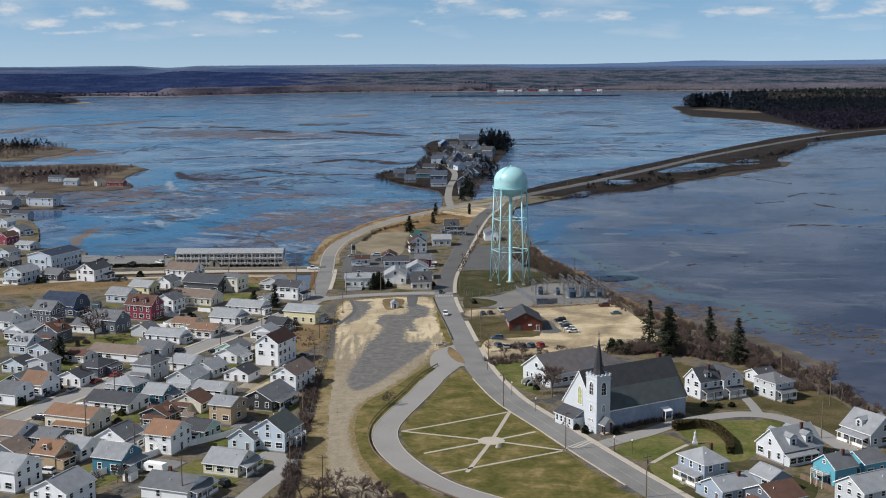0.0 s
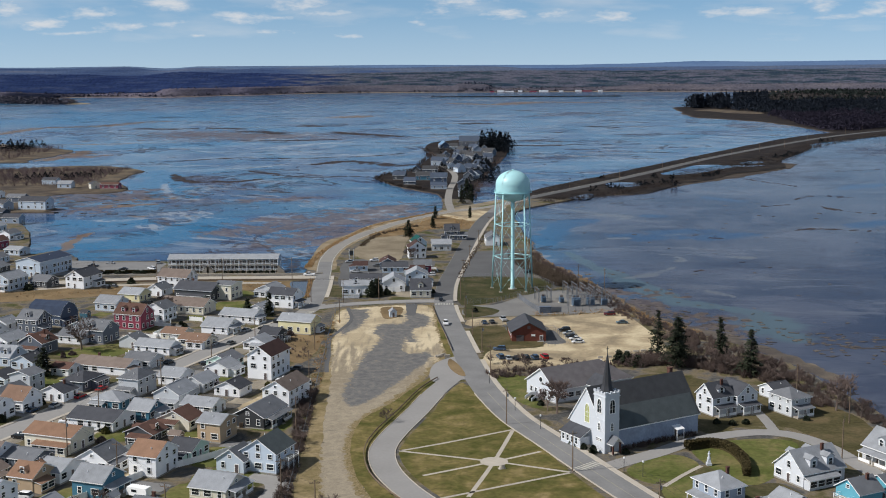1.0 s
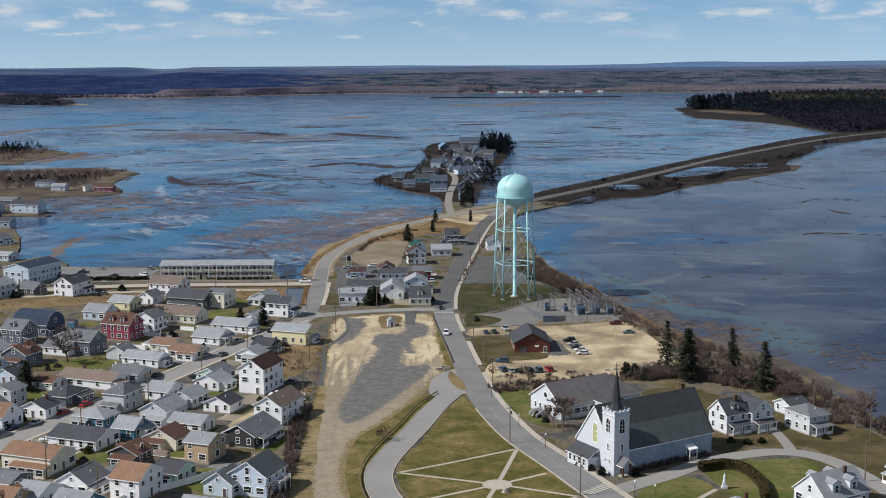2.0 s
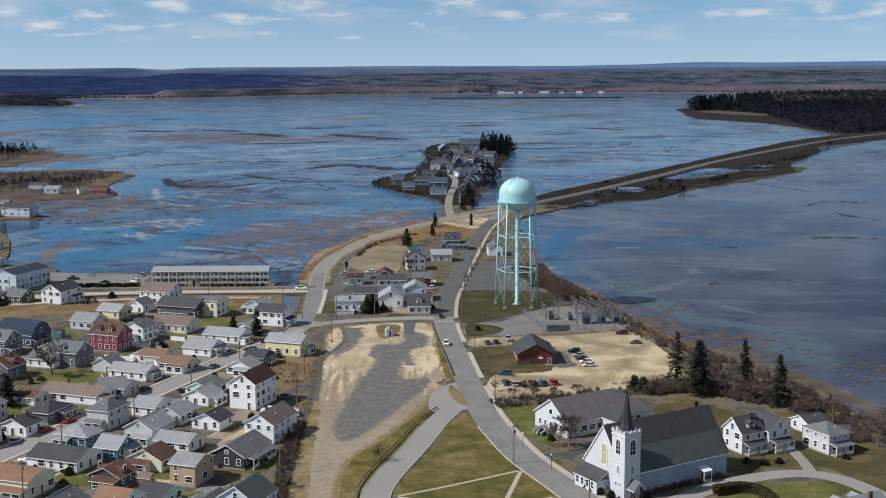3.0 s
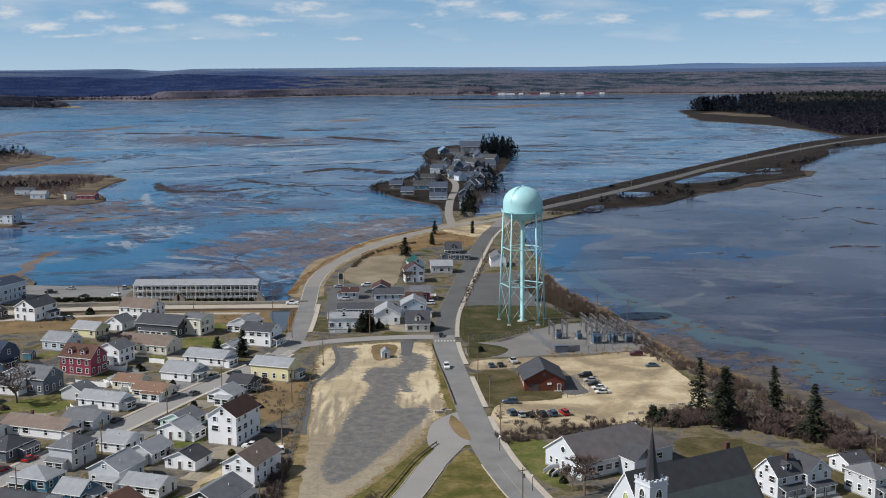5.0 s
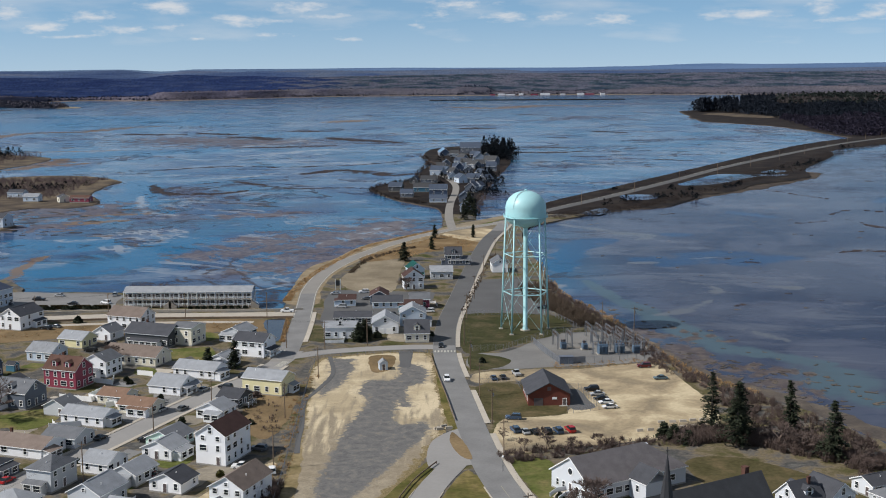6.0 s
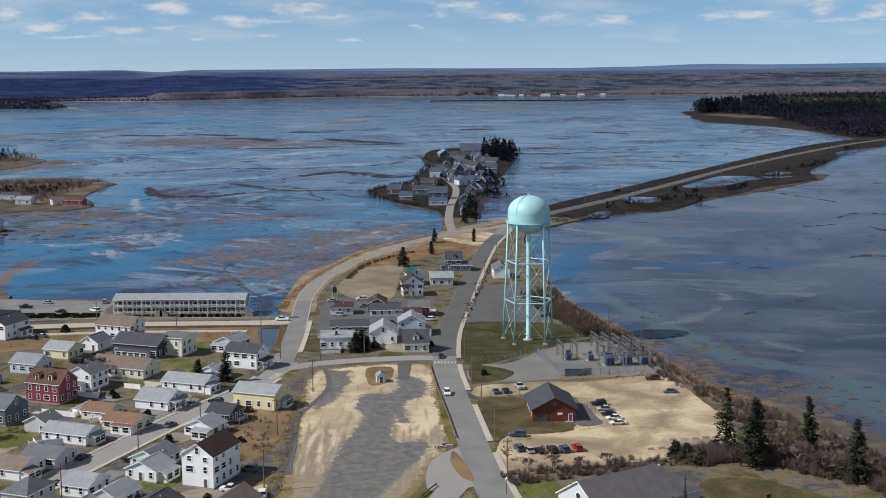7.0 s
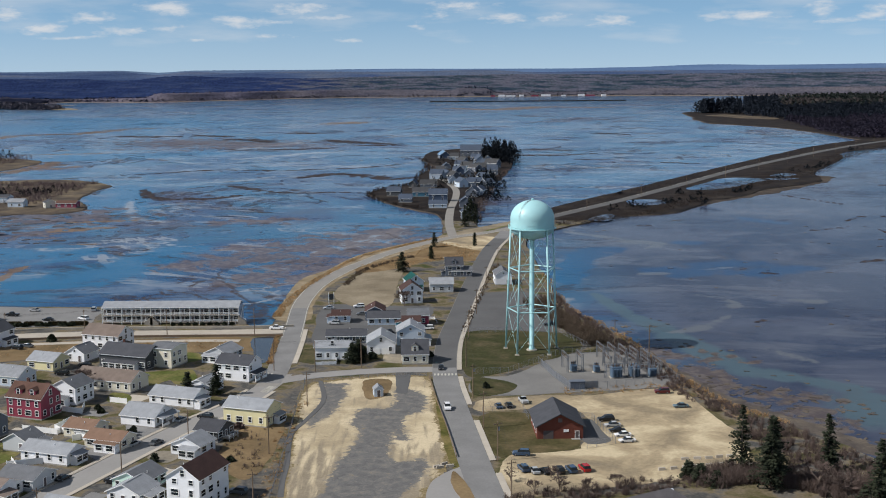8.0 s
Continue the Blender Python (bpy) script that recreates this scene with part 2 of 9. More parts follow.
    col = mixc(calc("MULTIPLY", flat, 0.85), col, mixc(east, mixc(step(tiny, 0.40, 0.62), (0.095, 0.088, 0.106), (0.165, 0.148, 0.152)), mixc(step(tiny, 0.40, 0.62), (0.080, 0.066, 0.066), (0.130, 0.108, 0.092))))
    tan = bed("bed_tan", grain, 4.0, 0.45, 0.75)
    col = mixc(calc("MULTIPLY", tan, 0.8), col, (0.185, 0.130, 0.088))
    # weed: banks of the map, and specks everywhere
    lines = calc("MULTIPLY", creek(noise_at(0.0062, 7, distort=1.5), 0.020), step(noise_at(0.006, 3, (1, 1, 1), 0.2), 0.48, 0.60))
    specks = step(calc("MULTIPLY_ADD", noise_at(0.05, 7, distort=1.2, rough=0.68), 0.62, calc("MULTIPLY", big, 0.38)), 0.56, 0.60)
    loose = calc("MULTIPLY", calc("MAXIMUM", lines, specks), calc("SUBTRACT", 0.9, calc("MULTIPLY", east, 0.72)))
    loose = calc("MULTIPLY", loose, calc("MULTIPLY_ADD", step(tiny, 0.40, 0.58), 0.7, 0.3))
    weed = calc("MAXIMUM", loose, bed("bed_weed", grain, 3.6, 0.42, 0.70))
    col = mixc(weed, col, mixc(step(tiny, 0.38, 0.62), (0.022, 0.020, 0.026), (0.070, 0.056, 0.052)))
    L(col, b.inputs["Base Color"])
    dry = calc("MAXIMUM", calc("MAXIMUM", flat, tan), weed)
    L(calc("MULTIPLY_ADD", calc("MAXIMUM", calc("MULTIPLY", mud, 0.5), dry), 0.45, 0.15), b.inputs["Roughness"])
    L(calc("MULTIPLY_ADD", dry, -0.05, 0.065), b.inputs["Specular IOR Level"])
    b.inputs["IOR"].default_value = 1.28
    bp = N("ShaderNodeBump")
    bp.inputs["Strength"].default_value, bp.inputs["Distance"].default_value = 0.35, 0.2
    L(noise_at(0.35, 5, (0.7, 1, 1), 0.3), bp.inputs["Height"])
    L(bp.outputs[0], b.inputs["Normal"])
    return m


WALL = {k: mat("siding_" + k, c, 0.65, 0.10, 0.25, 4, 0.15, rand=0.08) for k, c in dict(
    white=(0.76, 0.77, 0.79), soft_white=(0.56, 0.58, 0.61), cream=(0.66, 0.62, 0.51), yellow=(0.66, 0.60, 0.36), pale_blue=(0.47, 0.54, 0.62),
    pale_grey=(0.46, 0.48, 0.50), slate=(0.10, 0.118, 0.15), navy=(0.045, 0.07, 0.12), blue=(0.045, 0.15, 0.22),
    red=(0.24, 0.035, 0.065), charcoal=(0.048, 0.053, 0.060), black=(0.035, 0.037, 0.04), tan=(0.42, 0.31, 0.20), grey_blue=(0.27, 0.32, 0.39),
    teal=(0.10, 0.33, 0.42), mint=(0.50, 0.66, 0.58), taupe_wall=(0.16, 0.12, 0.10)).items()}
ROOF = {k: mat("shingle_" + k, c, 0.9, 0.34, 0.45, 3.5, 0.5, rand=0.22) for k, c in dict(
    grey=(0.125, 0.13, 0.14), light_grey=(0.235, 0.245, 0.26), charcoal=(0.058, 0.060, 0.068), brown=(0.105, 0.060, 0.047),
    dark_brown=(0.062, 0.037, 0.033), tan=(0.165, 0.105, 0.075), taupe=(0.17, 0.135, 0.115), orange_brown=(0.20, 0.12, 0.08),
    plum_grey=(0.125, 0.115, 0.118), slate_black=(0.052, 0.053, 0.056), navy=(0.035, 0.047, 0.075), teal=(0.012, 0.062, 0.056), teal_grey=(0.075, 0.086, 0.088), blue=(0.12, 0.2, 0.3), shaded_slate=(0.055, 0.070, 0.098)).items()}
TRIM = mat("white_trim", (0.82, 0.82, 0.81), 0.5, 0.06, 1, 8, 0)
PANE = mat("window_glass", (0.02, 0.025, 0.03), 0.08, 0.1, 1, 3, 0)
DOOR = mat("door_paint", (0.10, 0.08, 0.08), 0.5, 0.1, 1, 6, 0)
FOUND = mat("foundation_concrete", (0.28, 0.27, 0.25), 0.9)
BRICK = mat("chimney_brick", (0.095, 0.048, 0.038), 0.9, 0.3, 1.5, 9, 0.4)
DECK = mat("grey_decking", (0.30, 0.27, 0.23), 0.85, 0.25)
WOOD = mat("weathered_wood", (0.17, 0.125, 0.09), 0.9, 0.3, 1, 8, 0.4)
STEEL = mat("galvanised_steel", (0.24, 0.25, 0.27), 0.5, 0.2, 1, 6, 0.1, metal=0.6)
CONC = mat("pale_concrete", (0.385, 0.345, 0.29), 0.9, 0.2, 0.3, 4, 0.3, world=True)
TANK = mat("aqua_tank_paint", (0.37, 0.63, 0.65), 0.45, 0.10, 0.15, 2.5, 0.05, rand=0.0)
ASPH = mat("worn_asphalt", (0.195, 0.192, 0.188), 0.9, 0.32, 0.12, 1.6, 0.3, world=True, rand=0.0)
ASPH2 = mat("pale_asphalt", (0.262, 0.252, 0.240), 0.9, 0.18, 0.07, 1.0, 0.3, world=True, rand=0.0)
BLEACHED = mat("sun_bleached_asphalt", (0.238, 0.224, 0.204), 0.9, 0.18, 0.08, 1.0, 0.3, world=True, rand=0.0)
ASPH_DARK = mat("dark_asphalt", (0.108, 0.107, 0.107), 0.9, 0.22, 0.07, 1.1, 0.3, world=True, rand=0.0)
# marsh mud darkened: the cloud shade on the causeway is in this colour
DIM_MARSH = blend_mat("dim_marsh", [(0.3, (0.010, 0.009, 0.009)), (0.47, (0.019, 0.015, 0.014)), (0.60, (0.030, 0.024, 0.020)), (0.75, (0.060, 0.046, 0.034))], 0.05)
MEADOW = blend_mat("salt_meadow", [(0.3, (0.045, 0.037, 0.033)), (0.46, (0.078, 0.062, 0.048)), (0.58, (0.125, 0.098, 0.068)), (0.70, (0.185, 0.148, 0.100))], 0.04)
# lawn in a lowered colour: cloud shade round the tower is painted in
DIM_LAWN = blend_mat("dim_lawn", [(0.3, (0.030, 0.036, 0.013)), (0.48, (0.048, 0.048, 0.020)), (0.62, (0.078, 0.066, 0.034)), (0.72, (0.115, 0.095, 0.058))], 0.1, fine=0.8, fine_amount=0.5)
CENTRE = mat("worn_centre_paint", (0.255, 0.235, 0.175), 0.8, 0.3, 0.8, 6, 0, world=True)
LINE = mat("road_paint", (0.42, 0.40, 0.34), 0.7, 0.3, 0.8, 6, 0, world=True)
RUBBER = mat("tyre_rubber", (0.02, 0.02, 0.02), 0.8)
CARGLASS = mat("car_glass", (0.015, 0.018, 0.02), 0.05, 0.05, 1, 3, 0)
LAMP = mat("clear_lens", (0.55, 0.52, 0.5), 0.2, 0.05, 1, 3, 0)
NEEDLE = mat("dark_needles", (0.030, 0.036, 0.022), 0.85, 0.5, 0.8, 6, 0)
CLIPPED = mat("brown_hedge_leaves", (0.055, 0.044, 0.020), 0.9, 0.5, 0.8, 7, 0.5)
HEDGE = mat("hedge_leaves", (0.088, 0.084, 0.028), 0.9, 0.5, 0.8, 7, 0.5)
BARK = mat("grey_bark", (0.15, 0.115, 0.095), 0.95, 0.3, 1, 8, 0.3)
TWIG = mat("bare_twigs", (0.108, 0.080, 0.070), 0.95, 0.45, 0.15, 3, 0, world=True)
REED = mat("dry_reeds", (0.34, 0.22, 0.11), 0.95, 0.45, 0.1, 2, 0, world=True)
GROUND = blend_mat("yard_ground", [(0.30, (0.048, 0.056, 0.017)), (0.41, (0.088, 0.078, 0.036)), (0.49, (0.155, 0.125, 0.082)), (0.55, (0.115, 0.105, 0.092)), (0.62, (0.062, 0.062, 0.060)), (0.70, (0.12, 0.115, 0.105))], 0.10, fine_amount=0.5)
GRASS = blend_mat("spring_grass", [(0.3, (0.056, 0.060, 0.013)), (0.44, (0.092, 0.086, 0.026)), (0.56, (0.142, 0.116, 0.042)), (0.68, (0.220, 0.170, 0.078))], 0.11, fine=0.7, fine_amount=0.55)
GREEN = blend_mat("green_lawn", [(0.3, (0.062, 0.080, 0.018)), (0.5, (0.105, 0.112, 0.034)), (0.66, (0.165, 0.140, 0.060))], 0.1, fine=0.8, fine_amount=0.5)
OLIVE_LAWN = blend_mat("olive_lawn", [(0.3, (0.050, 0.046, 0.018)), (0.5, (0.080, 0.068, 0.032)), (0.66, (0.125, 0.095, 0.050))], 0.1, fine=0.9, fine_amount=0.5)
STRAW = blend_mat("straw_grass", [(0.3, (0.120, 0.100, 0.042)), (0.48, (0.200, 0.155, 0.080)), (0.66, (0.285, 0.222, 0.128))], 0.12, fine=0.9, fine_amount=0.5)
DRY = blend_mat("dry_grass", [(0.3, (0.105, 0.078, 0.042)), (0.5, (0.175, 0.122, 0.066)), (0.68, (0.23, 0.165, 0.09))], 0.06)
SAND = blend_mat("packed_sand", [(0.30, (0.175, 0.148, 0.110)), (0.42, (0.255, 0.205, 0.135)), (0.52, (0.36, 0.288, 0.185)), (0.62, (0.50, 0.415, 0.275))], 0.06, fine=0.9, fine_amount=0.25)
TRACKSAND_YARD = blend_mat("yard_sand", [(0.3, (0.150, 0.122, 0.084)), (0.5, (0.215, 0.178, 0.124)), (0.68, (0.29, 0.245, 0.175))], 0.05, fine=1.0, fine_amount=0.3)
GRAVEL = blend_mat("grey_gravel", [(0.3, (0.145, 0.14, 0.135)), (0.6, (0.20, 0.195, 0.185)), (0.75, (0.17, 0.15, 0.125))], 0.05, fine=2, fine_amount=0.2)
TRACK = blend_mat("dirt_track", [(0.3, (0.17, 0.152, 0.125)), (0.5, (0.245, 0.215, 0.168)), (0.68, (0.33, 0.285, 0.215))], 0.10, fine=1.0, fine_amount=0.3)
RUST = blend_mat("rusty_marsh_grass", [(0.3, (0.115, 0.075, 0.038)), (0.5, (0.175, 0.118, 0.060)), (0.68, (0.25, 0.18, 0.10))], 0.08)
MARSH = blend_mat("marsh_mud", [(0.3, (0.030, 0.027, 0.026)), (0.47, (0.054, 0.044, 0.038)), (0.60, (0.080, 0.064, 0.050)), (0.75, (0.135, 0.105, 0.075))], 0.06)
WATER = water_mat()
POND = mat("pond_water", (0.022, 0.032, 0.044), 0.12, 0.25, 0.08, 0.6, 0.05, world=True, rand=0.0)


# ---- mesh building ----
class Geo:
    """Collects faces with a material slot each; box, slab, tube and the like share one mesh."""

    def __init__(self):
        self.v, self.f, self.m = [], [], []

    def face(self, pts, slot=0):
        i = len(self.v)
        self.v.extend(tuple(p) for p in pts)
        self.f.append(tuple(range(i, i + len(pts))))
        self.m.append(slot)

    def solid(self, bottom, top, slot=0, slots=None):
        """A prism between two rings of equal count, ring order counterclockwise from above."""
        n = len(bottom)
        i = len(self.v)
        self.v.extend(tuple(p) for p in (*bottom, *top))
        self.f.append(tuple(range(i + n - 1, i - 1, -1)))
        self.f.append(tuple(range(i + n, i + 2 * n)))
        self.m += [slot, slots if slots is not None else slot]
        for k in range(n):
            j = (k + 1) % n
            self.f.append((i + k, i + j, i + n + j, i + n + k))
            self.m.append(slot)
        return self

    def box(self, x, y, z, sx, sy, sz, slot=0, taper=1.0, turn=0.0):
        """Centre x, y; bottom z."""
        c, s = math.cos(turn), math.sin(turn)
        q = [(-1, -1), (1, -1), (1, 1), (-1, 1)]
        lo = [(x + (c * a * sx - s * b * sy) / 2, y + (s * a * sx + c * b * sy) / 2, z) for a, b in q]
        hi = [(x + (c * a * sx - s * b * sy) / 2 * taper, y + (s * a * sx + c * b * sy) / 2 * taper, z + sz) for a, b in q]
        return self.solid(lo, hi, slot)

    def tube(self, p, q, r0, r1=None, n=6, slot=0):
        r1 = r0 if r1 is None else r1
        p, q = Vector(p), Vector(q)
        d = (q - p).normalized()
        a = d.orthogonal().normalized()
        b = d.cross(a)
        ang = [2 * math.pi * k / n for k in range(n)]
        return self.solid([p + (a * math.cos(t) + b * math.sin(t)) * r0 for t in ang],
                          [q + (a * math.cos(t) + b * math.sin(t)) * r1 for t in ang], slot)

    def lathe(self, profile, n=32, slot=0, x=0, y=0):
        """profile: (radius, z) from the bottom up."""
        i = len(self.v)
        for r, z in profile:
            self.v.extend((x + r * math.cos(2 * math.pi * k / n), y + r * math.sin(2 * math.pi * k / n), z) for k in range(n))
        for a in range(len(profile) - 1):
            for k in range(n):
                j = (k + 1) % n
                self.f.append((i + a * n + k, i + a * n + j, i + (a + 1) * n + j, i + (a + 1) * n + k))
                self.m.append(slot)
        return self

    def mesh(self, name, *mats, smooth=False):
        me = bpy.data.meshes.new(name)
        me.from_pydata(self.v, [], self.f)
        for m in mats:
            me.materials.append(m)
        if len(mats) > 1:
            me.polygons.foreach_set("material_index", self.m)
        if smooth:
            me.polygons.foreach_set("use_smooth", [True] * len(self.f))
        me.update()
        return me


def part(name, data, parent, m=None, label=""):
    ob = new(name, data)
    ob.parent = parent
    if m is not None:
        ob.matrix_basis = m
    return tagged(ob, label)


def thing(name, x, y, yaw=0, z=0, label="", category="", group="", kind=""):
    ob = new(name)
    ob.matrix_basis = pose(x, y, z, 0, 0, yaw)
    ob.empty_display_size = 0.5
    return tagged(ob, label, category, group, kind)


def spline(pts, n=6, closed=False):
    P = [Vector((*p[:2], 0)) for p in pts]
    k = len(P)
    out = []
    for i in range(k if closed else k - 1):
        if closed:
            a, b, c, d = (P[(i + j) % k] for j in (-1, 0, 1, 2))
        else:
            a, b, c, d = P[max(i - 1, 0)], P[i], P[i + 1], P[min(i + 2, k - 1)]
        for s in range(n):
            t = s / n
            out.append(0.5 * (2 * b + (c - a) * t + (2 * a - 5 * b + 4 * c - d) * t * t + (3 * b - a - 3 * c + d) * t ** 3))
    if not closed:
        out.append(P[-1])
    return out


def ragged(pts, amount, freq=0.12):
    out = []
    for i, p in enumerate(pts):
        a, b = pts[i - 1], pts[(i + 1) % len(pts)]
        d = b - a
        nrm = Vector((-d.y, d.x, 0)).normalized() if d.length > 1e-6 else Vector((1, 0, 0))
        h = noise.noise(p * freq) + 0.6 * noise.noise(p * freq * 3.1)
        out.append(p + nrm * h * amount)
    return out


def filled(geo, ring, z, slot=0):
    tris = geometry.tessellate_polygon([[Vector((p.x, p.y, 0)) for p in ring]])
    i = len(geo.v)
    geo.v.extend((p.x, p.y, z) for p in ring)
    for t in tris:
        a, b, c = (ring[k] for k in t)
        up = (b.x - a.x) * (c.y - a.y) - (b.y - a.y) * (c.x - a.x)
        geo.f.append(tuple(i + k for k in (t if up > 0 else t[::-1])))
        geo.m.append(slot)


def patch(name, pts, m, z, rough_edge=0.5, label="", category="ground", n=8, low=-0.05, freq=0.25):
    """A sheet of another surface lying on the ground, its rim sloping down into it."""
    ring = ragged(spline(pts, n, True), rough_edge, freq)
    g = Geo()
    filled(g, ring, z)
    for i, p in enumerate(ring):
        q = ring[(i + 1) % len(ring)]
        g.face([(p.x, p.y, z), (q.x, q.y, z), (q.x, q.y, low), (p.x, p.y, low)])
    ob = new(name, g.mesh(name, m))
    return tagged(ob, label, category, kind="structure")


def band(pts, width, z, offset=0.0, low=-0.05, geo=None):
    """A strip of constant width along a line, with sides down to low."""
    g = geo or Geo()
    L, R = [], []
    for i, p in enumerate(pts):
        d = (pts[min(i + 1, len(pts) - 1)] - pts[max(i - 1, 0)]).normalized()
        nrm = Vector((-d.y, d.x, 0))
        L.append(p + nrm * (offset + width / 2))
        R.append(p + nrm * (offset - width / 2))
    for i in range(len(pts) - 1):
        a, b, c, d = R[i], R[i + 1], L[i + 1], L[i]
        g.face([(p.x, p.y, z) for p in (a, b, c, d)])
        g.face([(a.x, a.y, low), (b.x, b.y, low), (b.x, b.y, z), (a.x, a.y, z)])
        g.face([(c.x, c.y, low), (d.x, d.y, low), (d.x, d.y, z), (c.x, c.y, z)])
    return g


def road(name, pts, width, m=None, z=0.09, label="", n=8):
    line = spline(pts, n)
    tagged(new(name, band(line, width, z).mesh(name, m or ASPH)), label, "road", kind="structure")
    return line


def strip(name, line, width, z, offset, m, label, category, lo=0, hi=None):
    return tagged(new(name, band(line[lo:hi], width, z, offset).mesh(name, m)), label, category, kind="structure")


# ---- land and water ----
COAST_RIGHT = [(420, -250), (180, 120), (150, 220), (140, 290), (133, 318), (128, 342), (124, 365), (120, 394), (115, 416), (107, 440), (95, 464), (83, 485), (74, 520), (67, 566), (59.6, 599), (52, 625), (48.5, 660), (47.5, 717), (46.4, 783), (49, 850)]
COAST_CAUSEWAY = [(71, 891), (93, 922), (110, 956), (126, 958), (157, 972), (187, 1021), (198, 1046), (236, 1085), (262, 1131), (320, 1188), (340, 1231), (352, 1292), (400, 1394), (440, 1480), (466, 1561), (533, 1638), (618, 1725), (725, 1837), (850, 1960), (860, 2080), (800, 2026), (689, 1925), (577, 1815), (478, 1694), (405, 1578), (294, 1388), (206, 1234), (136, 1110), (84, 1020), (60, 968), (40, 918)]
COAST_ISLAND = [(22, 895), (20, 936), (23, 1012), (33, 1102), (41, 1182), (63, 1345), (76, 1535), (46, 1680), (-13, 1627), (-24, 1504), (-14, 1390), (-24, 1280), (-25, 1203), (-45, 1170), (-62, 1117), (-40, 1036), (-19, 994), (-5, 966), (-1.5, 890)]
COAST_LEFT = [(-6, 850), (-22, 824), (-45, 782), (-58, 731), (-67, 680), (-70, 640), (-70, 618), (-69, 604), (-76, 600), (-84, 612), (-104, 616), (-138, 618), (-144, 640), (-190, 643), (-197, 655), (-214, 677), (-228, 673), (-250, 739), (-272, 789), (-294, 815), (-332, 835), (-500, 840), (-700, 800), (-800, -250)]


def land(rings, m):
    g = Geo()
    for ring, z, reach, slot in rings:
        start = len(g.f)
        filled(g, ring, z)
        for k in range(start, len(g.f)):
            mid = sum(g.v[i][1] for i in g.f[k]) / 3
            g.m[k] = slot or (3 if mid > 930 else 0)
        n = len(ring)
        outer = []
        for i, p in enumerate(ring):
            d = ring[(i + 1) % n] - ring[i - 1]
            nrm = Vector((d.y, -d.x, 0)).normalized()
            outer.append(p + nrm * reach * (0.8 + 0.5 * noise.noise(p * 0.05)))
        for i, p in enumerate(ring):
            j = (i + 1) % n
            q, a, b = ring[j], outer[i], outer[j]
            g.face([(a.x, a.y, -2.2), (b.x, b.y, -2.2), (q.x, q.y, z), (p.x, p.y, z)], 1)
    return g


main_ring = ragged(spline(COAST_RIGHT + COAST_CAUSEWAY + COAST_ISLAND + COAST_LEFT, 7, True), 1.6, 0.05)
left_ring = ragged(spline([(-700, 1203), (-451, 1227), (-408, 1253), (-358, 1264), (-301, 1212), (-297, 1160), (-290, 1084), (-268, 1031), (-273, 994), (-308, 986), (-323, 935), (-285, 892), (-282, 868), (-310, 862), (-700, 870)][::-1], 7, True), 3, 0.03)
point_ring = ragged(spline([(-800, 1314), (-481, 1310), (-457, 1348), (-449, 1455), (-464, 1516), (-522, 1564), (-600, 1639), (-800, 1672)], 7, True), 4, 0.03)
woods_ring = ragged(spline([(545, 2900), (522, 2736), (483, 2433), (494, 2326), (529, 2249), (557, 2156), (572, 2032), (567, 1890), (574, 1804), (608, 1822), (700, 1918), (800, 2018), (1000, 2010), (1600, 2000), (2000, 2600), (2300, 4100), (1500, 4300), (1177, 4166), (905, 3700), (765, 3200), (650, 2985)], 7, True), 8, 0.01)
g = land([(main_ring, 0.0, 2.5, 0), (left_ring, -0.2, 8, 2), (point_ring, -0.3, 10, 2), (woods_ring, 0.05, 14, 3)], None)
for a, b in (((-2900, -400), (2900, 4955)),):
    g.face([(a[0], a[1], -2.2), (b[0], a[1], -2.2), (b[0], b[1], -2.2), (a[0], b[1], -2.2)])
ground = new("ground", g.mesh("ground", GROUND, MARSH, MEADOW, DIM_MARSH))
tagged(ground, "low sandy town ground with patchy dry grass", "ground", kind="structure")

# the tidal sheet, with a map of its bed: strokes of weed, mud, tan grass, blue channels and pale shoals with their half widths
ys = 150 * 1.0062 ** np.arange(566)
ys = np.append(ys[ys < 4940], 4955.0)
xs = np.concatenate([np.linspace(-2900, -900, 90)[:-1], np.linspace(-900, -360, 90)[:-1], np.linspace(-360, 380, 260)[:-1], np.linspace(380, 900, 80)[:-1], np.linspace(900, 2900, 90)])
SX, SY = np.meshgrid(xs, ys)
BED = {k: np.zeros_like(SX) for k in ("weed", "tan", "mud", "channel", "pale", "shallow")}


def bed_stroke(kind, pts, half):
    """Raises the map along a bent line: 1 on the line, falling to 0 at about twice the half width, thinner at both ends."""
    line = spline(pts, 5)
    n = len(line) - 1
    reach = 2.4 * half
    px, py = [p.x for p in line], [p.y for p in line]
    i0, i1 = np.searchsorted(xs, (min(px) - reach, max(px) + reach))
    j0, j1 = np.searchsorted(ys, (min(py) - reach, max(py) + reach))
    X, Y = SX[j0:j1, i0:i1], SY[j0:j1, i0:i1]
    field = BED[kind][j0:j1, i0:i1]
    for i, (a, b) in enumerate(zip(line, line[1:])):
        dx, dy = b.x - a.x, b.y - a.y
        t = np.clip(((X - a.x) * dx + (Y - a.y) * dy) / max(dx * dx + dy * dy, 1e-6), 0, 1)
        w = half * (0.45 + 0.75 * math.sin(math.pi * (i + 0.5) / n))
        d = np.hypot(X - a.x - t * dx, Y - a.y - t * dy) / w
        np.maximum(field, np.clip(1.15 - 0.55 * d, 0, 1), out=field)


